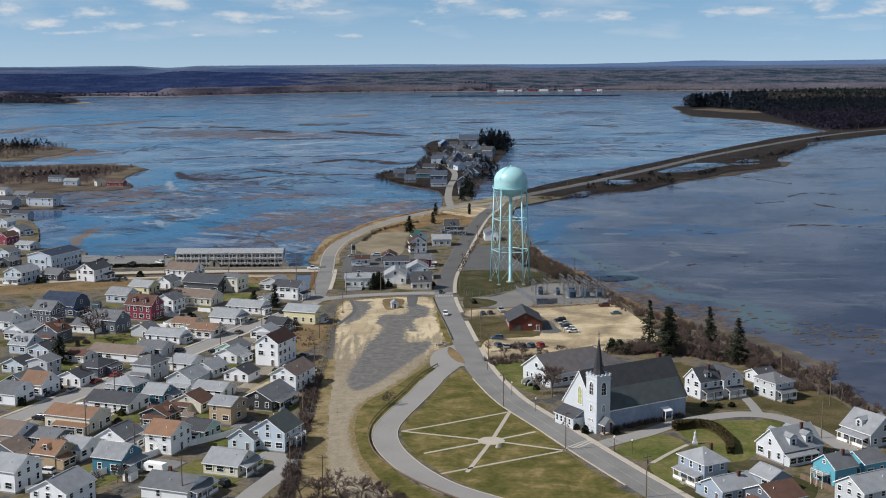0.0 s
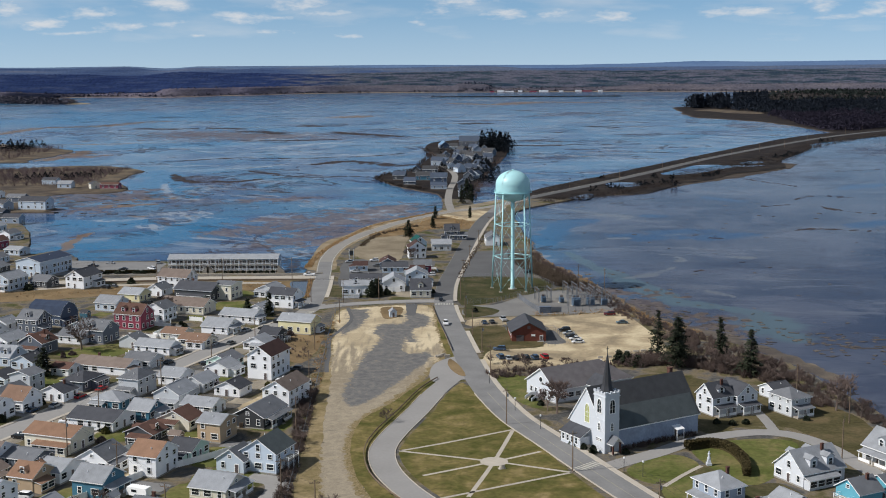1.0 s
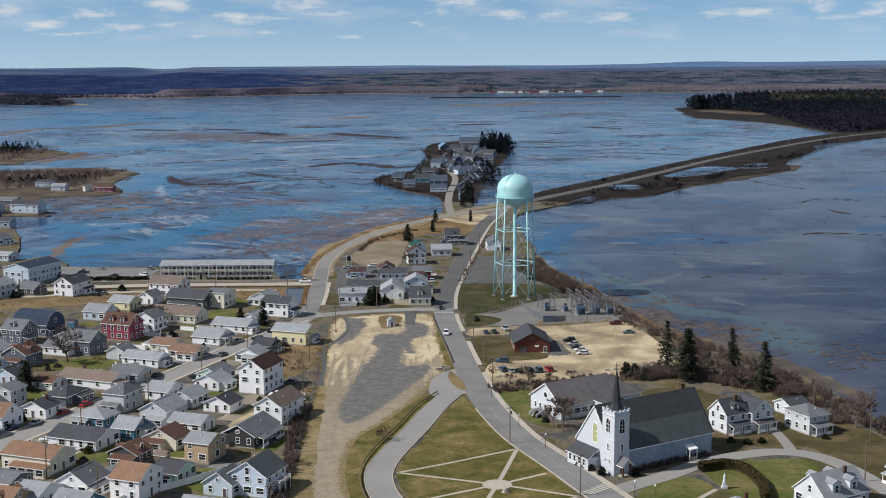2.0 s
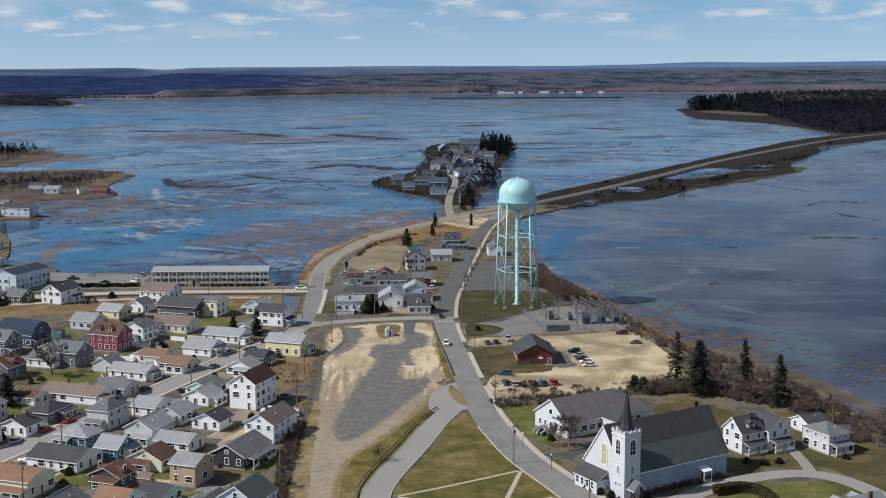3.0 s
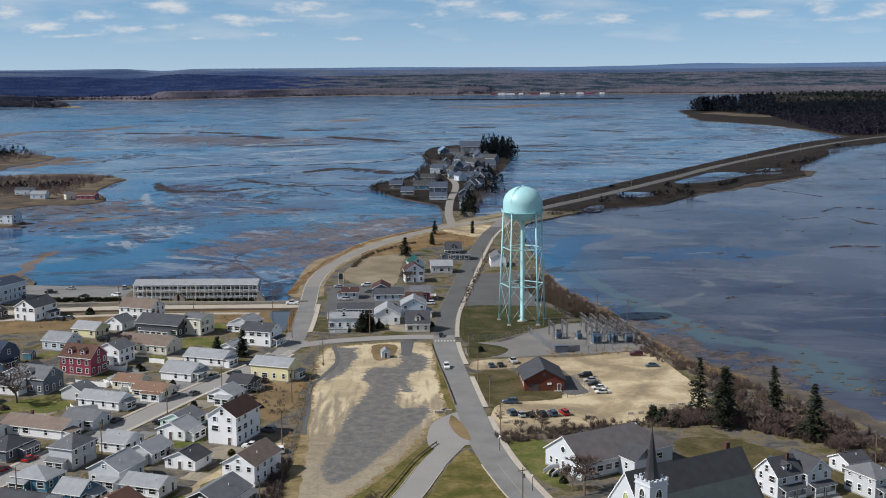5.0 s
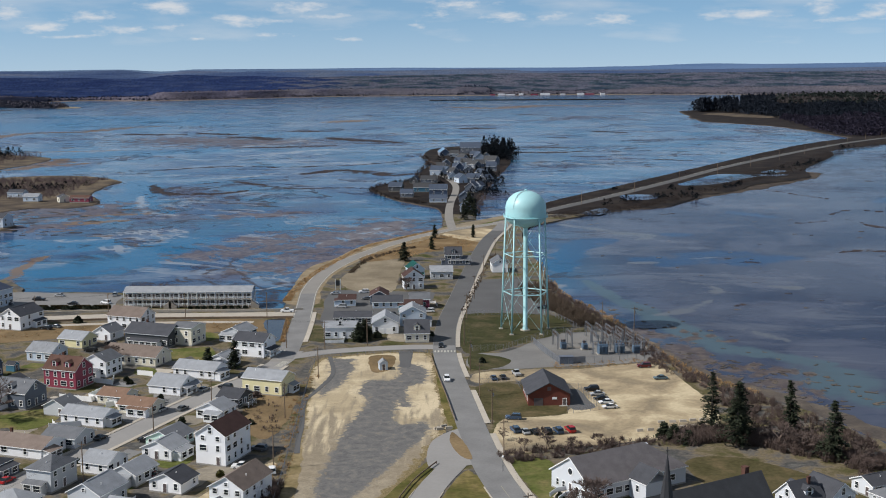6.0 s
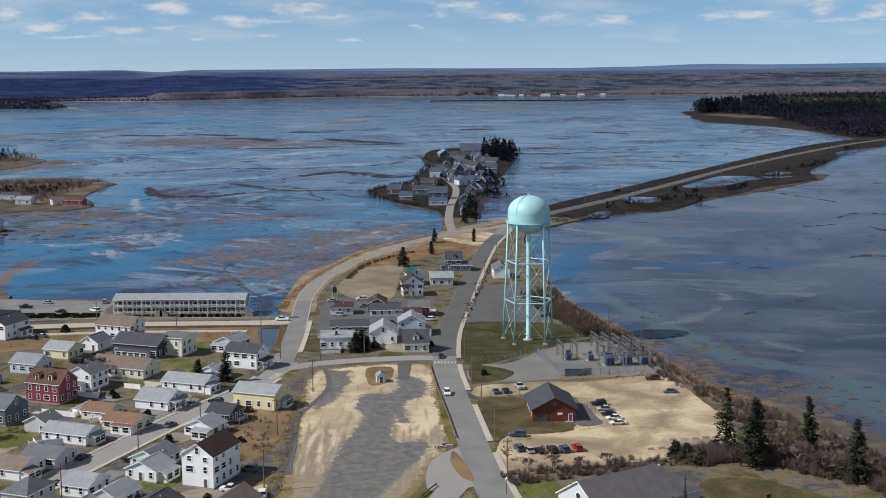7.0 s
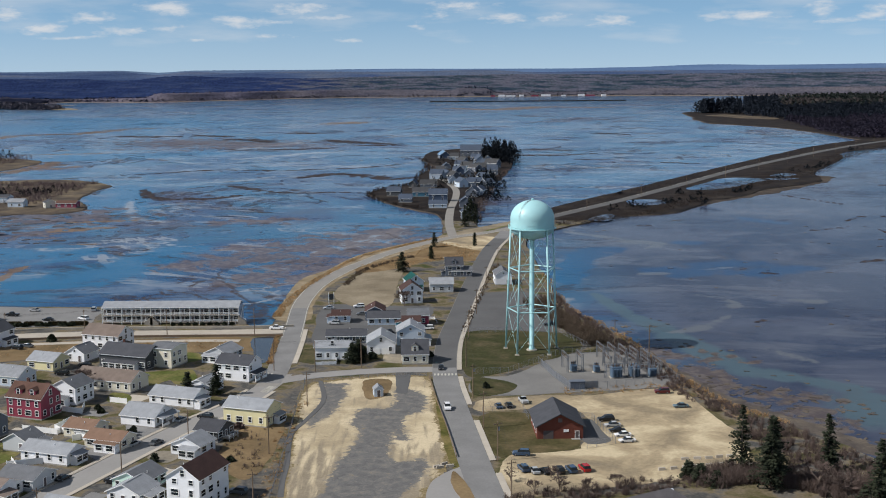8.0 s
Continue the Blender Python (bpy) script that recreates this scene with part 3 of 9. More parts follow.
# weed
bed_stroke("weed", [(-257, 1167), (-246, 1130), (-226, 1089), (-202, 1088), (-179, 1098), (-166, 1114)], 5.6)
bed_stroke("weed", [(-138, 1269), (-120, 1298), (-100, 1313), (-74, 1288), (-52, 1257), (-27, 1270)], 9.0)
bed_stroke("weed", [(-327, 1303), (-284, 1332), (-235, 1370), (-182, 1359), (-145, 1365), (-89, 1387), (-44, 1440)], 3.7)
bed_stroke("weed", [(-321, 1930), (-282, 1910), (-246, 1843)], 16.3)
bed_stroke("weed", [(-285, 1691), (-226, 1686), (-180, 1695), (-146, 1719)], 9.2)
bed_stroke("weed", [(-170, 1900), (-126, 1833), (-73, 1784)], 15.4)
bed_stroke("weed", [(-244, 2107), (-211, 2084)], 15.9)
bed_stroke("weed", [(-223, 1171), (-189, 1195), (-142, 1136), (-89, 1134), (-57, 1120)], 3.6)
bed_stroke("weed", [(-508, 2036), (-456, 2013), (-412, 2027)], 14.9)
bed_stroke("weed", [(-121, 1759), (-56, 1768)], 8.5)
bed_stroke("weed", [(-387, 2043), (-332, 2001)], 14.9)
bed_stroke("weed", [(-1188, 3300), (-1123, 3245)], 19.5)
bed_stroke("weed", [(24, 1641), (67, 1578), (124, 1552), (178, 1582)], 6.9)
bed_stroke("weed", [(87, 1675), (161, 1631)], 5.0)
bed_stroke("weed", [(32, 2142), (72, 2159)], 16.8)
bed_stroke("weed", [(238, 2041), (275, 1999)], 11.1)
bed_stroke("weed", [(229, 1440), (270, 1409)], 3.7)
bed_stroke("weed", [(146, 1486), (187, 1483)], 4.0)
bed_stroke("weed", [(149, 1872), (182, 1853)], 6.3)
bed_stroke("weed", [(219, 1089), (257, 1098), (274, 1064), (292, 1023)], 1.6)
bed_stroke("weed", [(258, 918), (285, 950), (310, 932)], 1.5)
bed_stroke("weed", [(213, 756), (232, 760), (257, 749)], 1.5)
bed_stroke("weed", [(268, 1245), (319, 1264)], 1.7)
bed_stroke("weed", [(365, 1165), (427, 1187)], 1.5)
bed_stroke("weed", [(265, 898), (275, 851), (300, 830)], 1.5)
bed_stroke("weed", [(123, 906), (148, 902)], 1.5)
bed_stroke("weed", [(144, 722), (170, 724)], 1.5)
bed_stroke("weed", [(109, 672), (117, 672)], 1.5)
bed_stroke("weed", [(122, 604), (127, 611)], 1.5)
bed_stroke("weed", [(222, 874), (253, 894)], 1.5)
bed_stroke("weed", [(213, 753), (230, 761)], 1.5)
# tan
bed_stroke("tan", [(-682, 1865), (-680, 2071), (-598, 2122), (-555, 2268), (-490, 2308)], 13.9)
bed_stroke("tan", [(-211, 2428), (-166, 2506)], 25.0)
bed_stroke("tan", [(-208, 653), (-220, 731), (-217, 760)], 2.6)
bed_stroke("tan", [(-250, 893), (-233, 907), (-213, 914)], 5.0)
bed_stroke("tan", [(-254, 940), (-209, 954)], 2.7)
bed_stroke("tan", [(-212, 673), (-203, 615)], 1.7)
bed_stroke("tan", [(-515, 1610), (-461, 1629), (-402, 1637)], 5.4)
bed_stroke("tan", [(-413, 1390), (-390, 1425)], 8.1)
bed_stroke("tan", [(-223, 837), (-203, 836)], 2.2)
bed_stroke("tan", [(19, 3311), (136, 3197), (253, 3377), (415, 3299)], 33.5)
bed_stroke("tan", [(-1258, 3737), (-1132, 3839)], 29.5)
# mud
bed_stroke("mud", [(-106, 756), (-82, 760), (-56, 799), (-13, 848)], 23.0)
bed_stroke("mud", [(-96, 703), (-73, 714), (-60, 752)], 13.7)
bed_stroke("mud", [(-67, 851), (-36, 874)], 11.7)
bed_stroke("mud", [(-287, 962), (-242, 960)], 33.8)
bed_stroke("mud", [(-389, 1871), (-255, 1784)], 87.4)
bed_stroke("mud", [(-157, 936), (-102, 950)], 14.0)
bed_stroke("mud", [(-125, 811), (-89, 832)], 8.9)
bed_stroke("mud", [(86, 511), (87, 494), (90, 482)], 5.2)
bed_stroke("mud", [(88, 470), (99, 475), (112, 479)], 5.3)
bed_stroke("mud", [(109, 497), (120, 489)], 2.5)
bed_stroke("mud", [(94, 456), (105, 461)], 4.4)
bed_stroke("mud", [(87, 541), (101, 549)], 1.6)
bed_stroke("mud", [(88, 567), (99, 541), (108, 541)], 1.6)
# channel
bed_stroke("channel", [(-831, 2273), (-748, 2311), (-669, 2376), (-612, 2501), (-572, 2583)], 141.2)
bed_stroke("channel", [(-848, 2742), (-567, 2675)], 59.5)
bed_stroke("channel", [(-453, 1528), (-407, 1568), (-340, 1597)], 33.1)
bed_stroke("channel", [(-244, 1090), (-235, 1028), (-219, 981), (-205, 954)], 16.6)
bed_stroke("channel", [(-216, 695), (-182, 718), (-166, 769), (-143, 827)], 15.4)
bed_stroke("channel", [(-340, 1597), (-278, 1628)], 21.1)
bed_stroke("channel", [(-259, 1942), (-212, 2008)], 52.8)
bed_stroke("channel", [(-274, 1030), (-251, 1080), (-279, 1200)], 16.5)
bed_stroke("channel", [(-256, 816), (-217, 785), (-202, 814)], 12.2)
bed_stroke("channel", [(323, 1002), (374, 1039)], 8.5)
bed_stroke("channel", [(199, 941), (218, 912)], 4.6)
bed_stroke("channel", [(256, 768), (291, 796)], 8.2)
bed_stroke("channel", [(101, 730), (114, 738)], 7.2)
bed_stroke("channel", [(112, 713), (135, 743), (154, 749), (164, 745)], 8.9)
bed_stroke("channel", [(138, 720), (165, 728), (182, 736)], 8.6)
bed_stroke("channel", [(59, 699), (65, 749), (75, 783), (85, 802), (98, 808)], 8.0)
bed_stroke("shallow", [(128, 500), (125, 480), (128, 456)], 8)
bed_stroke("channel", [(134, 828), (146, 823)], 5.5)
# pale
bed_stroke("pale", [(-244, 1069), (-228, 1004), (-211, 959), (-189, 941)], 4.3)
bed_stroke("pale", [(-238, 1513), (-196, 1575), (-143, 1642), (-70, 1700)], 6.8)
bed_stroke("pale", [(-283, 1652), (-237, 1768), (-195, 1839)], 8.2)
bed_stroke("pale", [(-324, 1519), (-263, 1454), (-219, 1481)], 5.8)
bed_stroke("pale", [(-162, 1293), (-190, 1243), (-233, 1224)], 4.1)
bed_stroke("pale", [(-67, 851), (-42, 823), (-28, 856)], 2.5)
bed_stroke("pale", [(21, 3641), (181, 3497)], 26.9)
bed_stroke("pale", [(59, 2452), (128, 2472)], 16.0)
bed_stroke("pale", [(-80, 1960), (-26, 2028)], 10.4)
bed_stroke("pale", [(95, 721), (107, 723)], 3.7)
bed_stroke("pale", [(124, 732), (150, 742)], 1.9)
bed_stroke("pale", [(74, 881), (92, 859), (109, 834), (122, 824), (111, 807)], 5.0)
bed_stroke("pale", [(150, 653), (162, 647)], 3.0)
bed_stroke("pale", [(114, 618), (99, 596), (84, 587)], 2.5)
bed_stroke("pale", [(121, 635), (123, 654), (108, 668)], 2.3)
bed_stroke("pale", [(115, 558), (126, 540)], 1.9)
bed_stroke("pale", [(39, 620), (52, 657)], 2.9)
# shallow
bed_stroke("shallow", [(66, 670), (74, 625), (84, 587), (92, 554), (101, 529), (115, 516), (124, 507), (132, 503)], 4.4)
bed_stroke("mud", [(-135, 755), (-95, 790), (-60, 845), (-25, 900)], 26)
bed_stroke("mud", [(-100, 700), (-84, 730), (-70, 770)], 14)
bed_stroke("pale", [(-70, 800), (-45, 850), (-30, 900)], 8)
bed_stroke("mud", [(-330, 940), (-290, 985), (-262, 1010), (-245, 1000)], 22)
bed_stroke("mud", [(-290, 870), (-262, 880), (-240, 905)], 16)
bed_stroke("mud", [(72, 560), (84, 520), (98, 488), (112, 462)], 7)
bed_stroke("tan", [(-300, 1075), (-280, 1030), (-262, 1000)], 5)
bed_stroke("tan", [(-445, 1340), (-430, 1420), (-440, 1500)], 12)
nx, ny = len(xs), len(ys)
me = bpy.data.meshes.new("water")
me.vertices.add(nx * ny)
me.vertices.foreach_set("co", np.stack([SX, SY, np.full_like(SX, -0.75)], -1).ravel())
k = (np.arange(ny - 1)[:, None] * nx + np.arange(nx - 1)[None]).ravel()
quads = np.stack([k, k + 1, k + nx + 1, k + nx], -1).astype(np.int32)
me.loops.add(quads.size)
me.loops.foreach_set("vertex_index", quads.ravel())
me.polygons.add(len(quads))
me.polygons.foreach_set("loop_start", np.arange(0, quads.size, 4, dtype=np.int32))
for key, field in BED.items():
    me.attributes.new("bed_" + key, "FLOAT", "POINT").data.foreach_set("value", field.ravel())
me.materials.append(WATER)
me.update(calc_edges=True)
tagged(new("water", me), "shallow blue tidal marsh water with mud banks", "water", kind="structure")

# ---- surfaces ----
LOT_RING = [(-45.7, 503), (-36.5, 516), (-7.2, 519), (-3, 479), (0, 440), (-1, 428), (-9, 393), (-17.6, 368), (-25.2, 349), (-25.6, 321), (-19.9, 293), (-9.3, 262), (-25, 262), (-32.6, 306), (-38, 361), (-40, 404), (-42.6, 449)]
ASPHALT_LOT = [(-27.5, 467), (-25.6, 481.4), (-17.3, 483), (-16.2, 497), (-15.5, 503.6), (-10.2, 502.1), (-7.1, 493.5), (-7.5, 479.2), (-12, 475.2), (-12.9, 463.9), (-11, 451.8), (-14, 450.8), (-15.2, 460.2), (-15.4, 441.1), (-13.6, 432.7), (-7.2, 434.4), (-5.3, 428.1), (-8, 417), (-10, 411), (-18.4, 386), (-24, 371.5), (-29, 367), (-32, 381), (-30.6, 404), (-29.9, 414.3), (-28.2, 434.3), (-23.9, 456.2)]
APRON = [(-41, 513.5), (-32.6, 511), (-31.5, 497), (-34.2, 476), (-39.4, 463), (-40, 474), (-38, 490)]


def within(ring, X, Y):
    """Signed distance to a closed ring, positive inside."""
    odd = np.zeros(X.shape, bool)
    near = np.full(X.shape, 1e9)
    for (ax, ay), (bx, by) in zip(ring, ring[1:] + ring[:1]):
        if ay != by:
            odd ^= ((ay > Y) != (by > Y)) & (X < (bx - ax) * (Y - ay) / (by - ay) + ax)
        t = np.clip(((X - ax) * (bx - ax) + (Y - ay) * (by - ay)) / ((bx - ax) ** 2 + (by - ay) ** 2 + 1e-9), 0, 1)
        near = np.minimum(near, np.hypot(X - ax - t * (bx - ax), Y - ay - t * (by - ay)))
    return np.where(odd, near, -near)


def lot_mat():
    """Bare sand with a worn asphalt remnant, tyre-packed earth and dead weeds; the sheet's own map says what lies where."""
    m, nt, b = nodes_of("sand_and_old_asphalt")
    N, L = nt.nodes.new, nt.links.new
    geo = N("ShaderNodeNewGeometry")

    def field(scale, detail, rough=0.62, distort=0.5, stretch=(1, 1, 1)):
        mp, n = N("ShaderNodeMapping"), N("ShaderNodeTexNoise")
        mp.inputs["Scale"].default_value = stretch
        n.inputs["Scale"].default_value, n.inputs["Detail"].default_value = scale, detail
        n.inputs["Roughness"].default_value, n.inputs["Distortion"].default_value = rough, distort
        L(geo.outputs["Position"], mp.inputs["Vector"])
        L(mp.outputs[0], n.inputs["Vector"])
        return n.outputs["Fac"]

    def ramp_of(sock, stops):
        r = N("ShaderNodeValToRGB")
        els = r.color_ramp.elements
        while len(els) < len(stops):
            els.new(0.5)
        for e, (p, c) in zip(els, stops):
            e.position, e.color = p, (*c, 1)
        L(sock, r.inputs[0])
        return r.outputs[0]

    def cover(name, grain, amount, lo, hi):
        at, ad, r = N("ShaderNodeAttribute"), N("ShaderNodeMath"), N("ShaderNodeMapRange")
        at.attribute_name = name
        ad.operation, ad.inputs[1].default_value = "MULTIPLY_ADD", amount
        off = N("ShaderNodeMath")
        off.operation, off.inputs[1].default_value = "SUBTRACT", 0.5 * amount
        L(at.outputs["Fac"], off.inputs[0])
        L(grain, ad.inputs[0])
        L(off.outputs[0], ad.inputs[2])
        r.interpolation_type = "SMOOTHSTEP"
        r.inputs["From Min"].default_value, r.inputs["From Max"].default_value = lo, hi
        L(ad.outputs[0], r.inputs["Value"])
        return r.outputs[0]

    def mixc(f, a, c):
        x = N("ShaderNodeMix")
        x.data_type = "RGBA"
        L(f, x.inputs["Factor"])
        L(a, x.inputs["A"])
        L(c, x.inputs["B"])
        return x.outputs["Result"]

    broad, grain, fine = field(0.07, 6), field(0.35, 8, 0.7), field(1.6, 6, 0.7)
    ruts = field(0.5, 4, 0.5, 0.3, (1, 0.12, 1))
    sand = ramp_of(broad, [(0.32, (0.30, 0.245, 0.165)), (0.46, (0.41, 0.335, 0.220)), (0.60, (0.54, 0.45, 0.305))])
    sand = mixc(cover("lot_none", ruts, 1.0, 0.02, 0.25), sand, ramp_of(grain, [(0.3, (0.21, 0.175, 0.125)), (0.7, (0.30, 0.25, 0.18))]))
    earth = ramp_of(grain, [(0.30, (0.215, 0.182, 0.135)), (0.52, (0.285, 0.242, 0.178)), (0.70, (0.36, 0.305, 0.220))])
    col = mixc(cover("lot_earth", grain, 1.6, 0.30, 0.75), sand, earth)
    tar = ramp_of(grain, [(0.32, (0.100, 0.098, 0.096)), (0.50, (0.138, 0.134, 0.130)), (0.62, (0.180, 0.168, 0.150)), (0.74, (0.245, 0.210, 0.165))])
    col = mixc(cover("lot_asphalt", grain, 2.4, 0.34, 0.62), col, tar)
    weeds = ramp_of(fine, [(0.32, (0.115, 0.096, 0.042)), (0.50, (0.195, 0.150, 0.078)), (0.68, (0.280, 0.218, 0.125))])
    col = mixc(cover("lot_weeds", grain, 3.0, 0.38, 0.66), col, weeds)
    shade = N("ShaderNodeMath")
    shade.operation, shade.inputs[1].default_value, shade.inputs[2].default_value = "MULTIPLY_ADD", 0.7, 0.65
    L(fine, shade.inputs[0])
    sc = N("ShaderNodeVectorMath")
    sc.operation = "SCALE"
    L(col, sc.inputs[0])
    L(shade.outputs[0], sc.inputs["Scale"])
    L(sc.outputs[0], b.inputs["Base Color"])
    b.inputs["Roughness"].default_value, b.inputs["Specular IOR Level"].default_value = 0.95, 0.1
    bp = N("ShaderNodeBump")
    bp.inputs["Strength"].default_value, bp.inputs["Distance"].default_value = 0.5, 0.12
    L(fine, bp.inputs["Height"])
    L(bp.outputs[0], b.inputs["Normal"])
    return m


def sand_lot():
    lx, ly = np.arange(-47.5, 4, 0.7), np.arange(260, 522, 0.9)
    X, Y = np.meshgrid(lx, ly)
    outline = within([(p.x, p.y) for p in spline(LOT_RING, 6, True)], X, Y)
    tar = np.maximum(within([(p.x, p.y) for p in spline(ASPHALT_LOT, 4, True)], X, Y), within(APRON, X, Y))
    cover = {"asphalt": np.clip(0.5 + tar / 4.5, 0, 1), "earth": np.clip(np.maximum((400 - Y) / 26, 0.55 + tar / 12), 0, 1) * 0.95,
             "weeds": np.clip(0.95 - outline / 3.2, 0, 0.9), "none": np.clip((460 - Y) / 200, 0, 0.5)}
    keep = (outline > -0.4)[:-1, :-1]
    n = len(lx)
    k = (np.arange(len(ly) - 1)[:, None] * n + np.arange(n - 1)[None])[keep]
    me = bpy.data.meshes.new("sand_lot")
    me.from_pydata(np.stack([X, Y, np.full_like(X, 0.03)], -1).reshape(-1, 3).tolist(), [], np.stack([k, k + 1, k + n + 1, k + n], -1).tolist())
    for key, field in cover.items():
        me.attributes.new("lot_" + key, "FLOAT", "POINT").data.foreach_set("value", field.ravel())
    me.materials.append(lot_mat())
    return tagged(new("sand_lot", me), "bare pale sand lot with a remnant of broken grey asphalt", "ground", kind="structure")


sand_lot()
patch("shed_grass", [(-27, 515), (-19, 516), (-18.2, 504), (-20.3, 494), (-25, 494)], DRY, 0.046, 0.6, "brown grass round the small shed", n=10)
patch("sand_track", [(-16.9, 522), (-14.5, 522), (-12.3, 522), (-12.2, 515), (-12.4, 508), (-12.6, 500), (-14, 499), (-15.9, 500), (-16.4, 508), (-16.8, 515)], ASPH_DARK, 0.07, 0.2, "dark asphalt ramp from the cross street", n=4)
patch("track_verge", [(-40.5, 420), (-37.5, 400), (-36, 370), (-34, 335), (-31.5, 300), (-26, 262), (-34, 262), (-37, 300), (-38.5, 340), (-40, 380)], STRAW, 0.045, 0.7, "rough grass strip under the hedgerow", n=12)
patch("park_lawn", [(6, 390), (13.8, 360.5), (23.8, 331), (31, 306), (40, 280), (47, 262), (22, 262), (10.6, 274), (-0.1, 287), (-8.2, 304), (-12, 318), (-11.9, 329), (-5.2, 356)], GRASS, 0.05, 0.15, "green and tan spring lawn of a small park", n=10)
patch("verge_lawn", [(-3, 400), (-7, 396), (-17, 369), (-25, 349), (-25, 321), (-19, 293), (-8, 264), (3, 262), (-12, 289), (-20, 310), (-20, 330), (-11, 360)], GRASS, 0.06, 0.5, "grass verge beside the loop road")
patch("road_verge", [(-4.6, 517), (-3.4, 517), (1.5, 462), (4, 432), (1.5, 426), (-2, 455)], GRASS, 0.045, 0.4, "worn grass verge beside the main road")
patch("road_fork", [(-4, 418), (6, 430), (9, 415), (9, 400), (2, 396), (-5, 396)], ASPH2, 0.088, 0.1, "pale asphalt at the road fork")
patch("park_lawn", [(3.2, 390.5), (6, 391.5), (9.6, 374), (12, 366), (2, 364), (-3.2, 364), (-0.4, 378)], GRASS, 0.046, 0.1, "grass corner of the park at the fork", n=3)
patch("hall_lawn", [(15.6, 402), (18.6, 384), (22.5, 369), (28, 364), (27, 380), (26, 400)], GREEN, 0.036, 0.3, "green lawn before the parish hall", n=6)
patch("traffic_island", [(1.2, 425), (4.6, 414), (6.2, 402), (3.4, 404), (0.6, 415)], DRY, 0.13, 0.15, "small dry grass traffic island")
patch("gravel_lot", [(12.6, 424), (17, 439), (32, 441.5), (36, 447), (40, 470), (34, 492), (46, 496), (70, 502), (77, 470), (79, 452), (75, 430), (53, 417), (27, 410), (14, 405)], SAND, 0.04, 0.8, "pale packed gravel car park")
patch("gravel_drive", [(9, 479), (24, 481), (36, 490), (36, 496), (20, 494), (9, 490)], SAND, 0.035, 0.5, "pale gravel parking strip")
patch("brick_lawn", [(8.9, 473), (23.2, 476), (34, 460), (33.5, 443), (17.7, 438.5), (12.5, 438)], OLIVE_LAWN, 0.045, 0.3, "green lawn round the brick building")
patch("brick_yard", [(36.8, 447), (43.6, 449), (42.5, 458), (41, 469), (37, 469), (36.6, 458)], ASPH_DARK, 0.052, 0.2, "dark asphalt yard beside the brick building", n=5)
patch("substation_pad", [(9, 518), (20, 520), (31, 536), (41, 551), (68, 548), (73, 510), (38, 499), (9, 497)], GRAVEL, 0.05, 0.4, "grey crushed stone pad of the substation")
patch("side_lawn", [(8, 497), (17, 498), (22, 508), (15, 516), (8, 517)], DIM_LAWN, 0.06, 0.3, "small lawn by the main road")
patch("tower_lawn", [(5, 585), (44, 584), (48, 560), (38, 545), (30, 538), (18, 524), (6, 523)], DIM_LAWN, 0.055, 0.5, "fenced lawn under the water tower")
patch("old_court", [(12, 662), (41, 664), (40, 588), (8, 588)], ASPH_DARK, 0.04, 0.4, "cracked grey asphalt court")
patch("dirt_yard", [(-50, 684), (-39, 728), (-22.6, 730), (-22.8, 698), (-24, 642), (-36, 636), (-48, 656)], TRACKSAND_YARD, 0.03, 0.8, "bare sandy yard")
patch("house_lawn", [(50, 292), (58, 300), (70, 296), (80, 298), (84, 288), (88, 276), (76, 260), (58, 260), (49, 278)], DIM_LAWN, 0.035, 0.4, "mown lawn round the blue-grey houses", n=6)
patch("paved_yard", [(-52, 640), (-38, 642), (-20, 640), (-6, 636), (-8, 600), (-9, 562), (-24, 566), (-44, 560), (-51, 580)], ASPH_DARK, 0.028, 1.0, "dark worn asphalt yard among the cottages", n=8)
patch("garage_apron", [(-20, 566), (-10, 566), (-10, 541), (-22, 541)], TRACK, 0.045, 0.6, "sandy drive before the white garage", n=6)
patch("front_lawn", [(-51, 560), (-24, 562), (-25, 541), (-50, 540)], DIM_LAWN, 0.04, 0.6, "thin lawn round a white house", n=6)
patch("marsh_grass", [(-46, 735), (-42, 748), (-27, 778), (-12, 806), (-2, 822), (8, 818), (19, 795), (15, 762), (-6, 764), (-24, 738), (-40, 726)], RUST, 0.04, 0.8, "rust-coloured dry marsh grass")
patch("junction_ground", [(-8, 842), (8, 878), (24, 902), (46, 932), (60, 940), (56, 912), (44, 886), (36, 858), (26, 838)], TRACKSAND_YARD, 0.025, 0.4, "sandy ground at the highway junction")
patch("sand_verge", [(-2, 832), (20, 857), (33, 842), (26, 797), (14, 803)], SAND, 0.05, 0.6, "sandy verge at the highway junction")
patch("island_triangle", [(22, 875), (38, 905), (44, 902), (36, 880), (28, 870)], GREEN, 0.06, 0.3, "grass triangle at the junction")
patch("church_lawn", [(45, 309), (58.5, 320), (63.4, 310), (50.4, 298)], GREEN, 0.05, 0.1, "clipped green church lawn")
patch("church_lawn", [(51.1, 294), (63.2, 305), (67, 291), (55.3, 278)], GREEN, 0.05, 0.1, "clipped green church lawn")
patch("garden_lawn", [(64, 322), (74.6, 331), (88, 333), (93, 327), (84, 308), (72, 297)], GREEN, 0.05, 0.1, "green lawn round the statue garden")
patch("hill_lawn", [(66, 352), (64, 372), (60, 398), (75, 402), (92, 385), (108, 372), (118, 350), (112, 318), (104, 318), (96, 342), (82, 344), (72, 338)], OLIVE_LAWN, 0.03, 0.6, "sloping lawn behind the houses")
patch("shore_parking", [(-200, 641), (-172, 640), (-146, 636), (-143.5, 620), (-142, 606), (-150, 602), (-178, 600), (-200, 602)], ASPH, 0.05, 0.2, "grey paved shore parking")
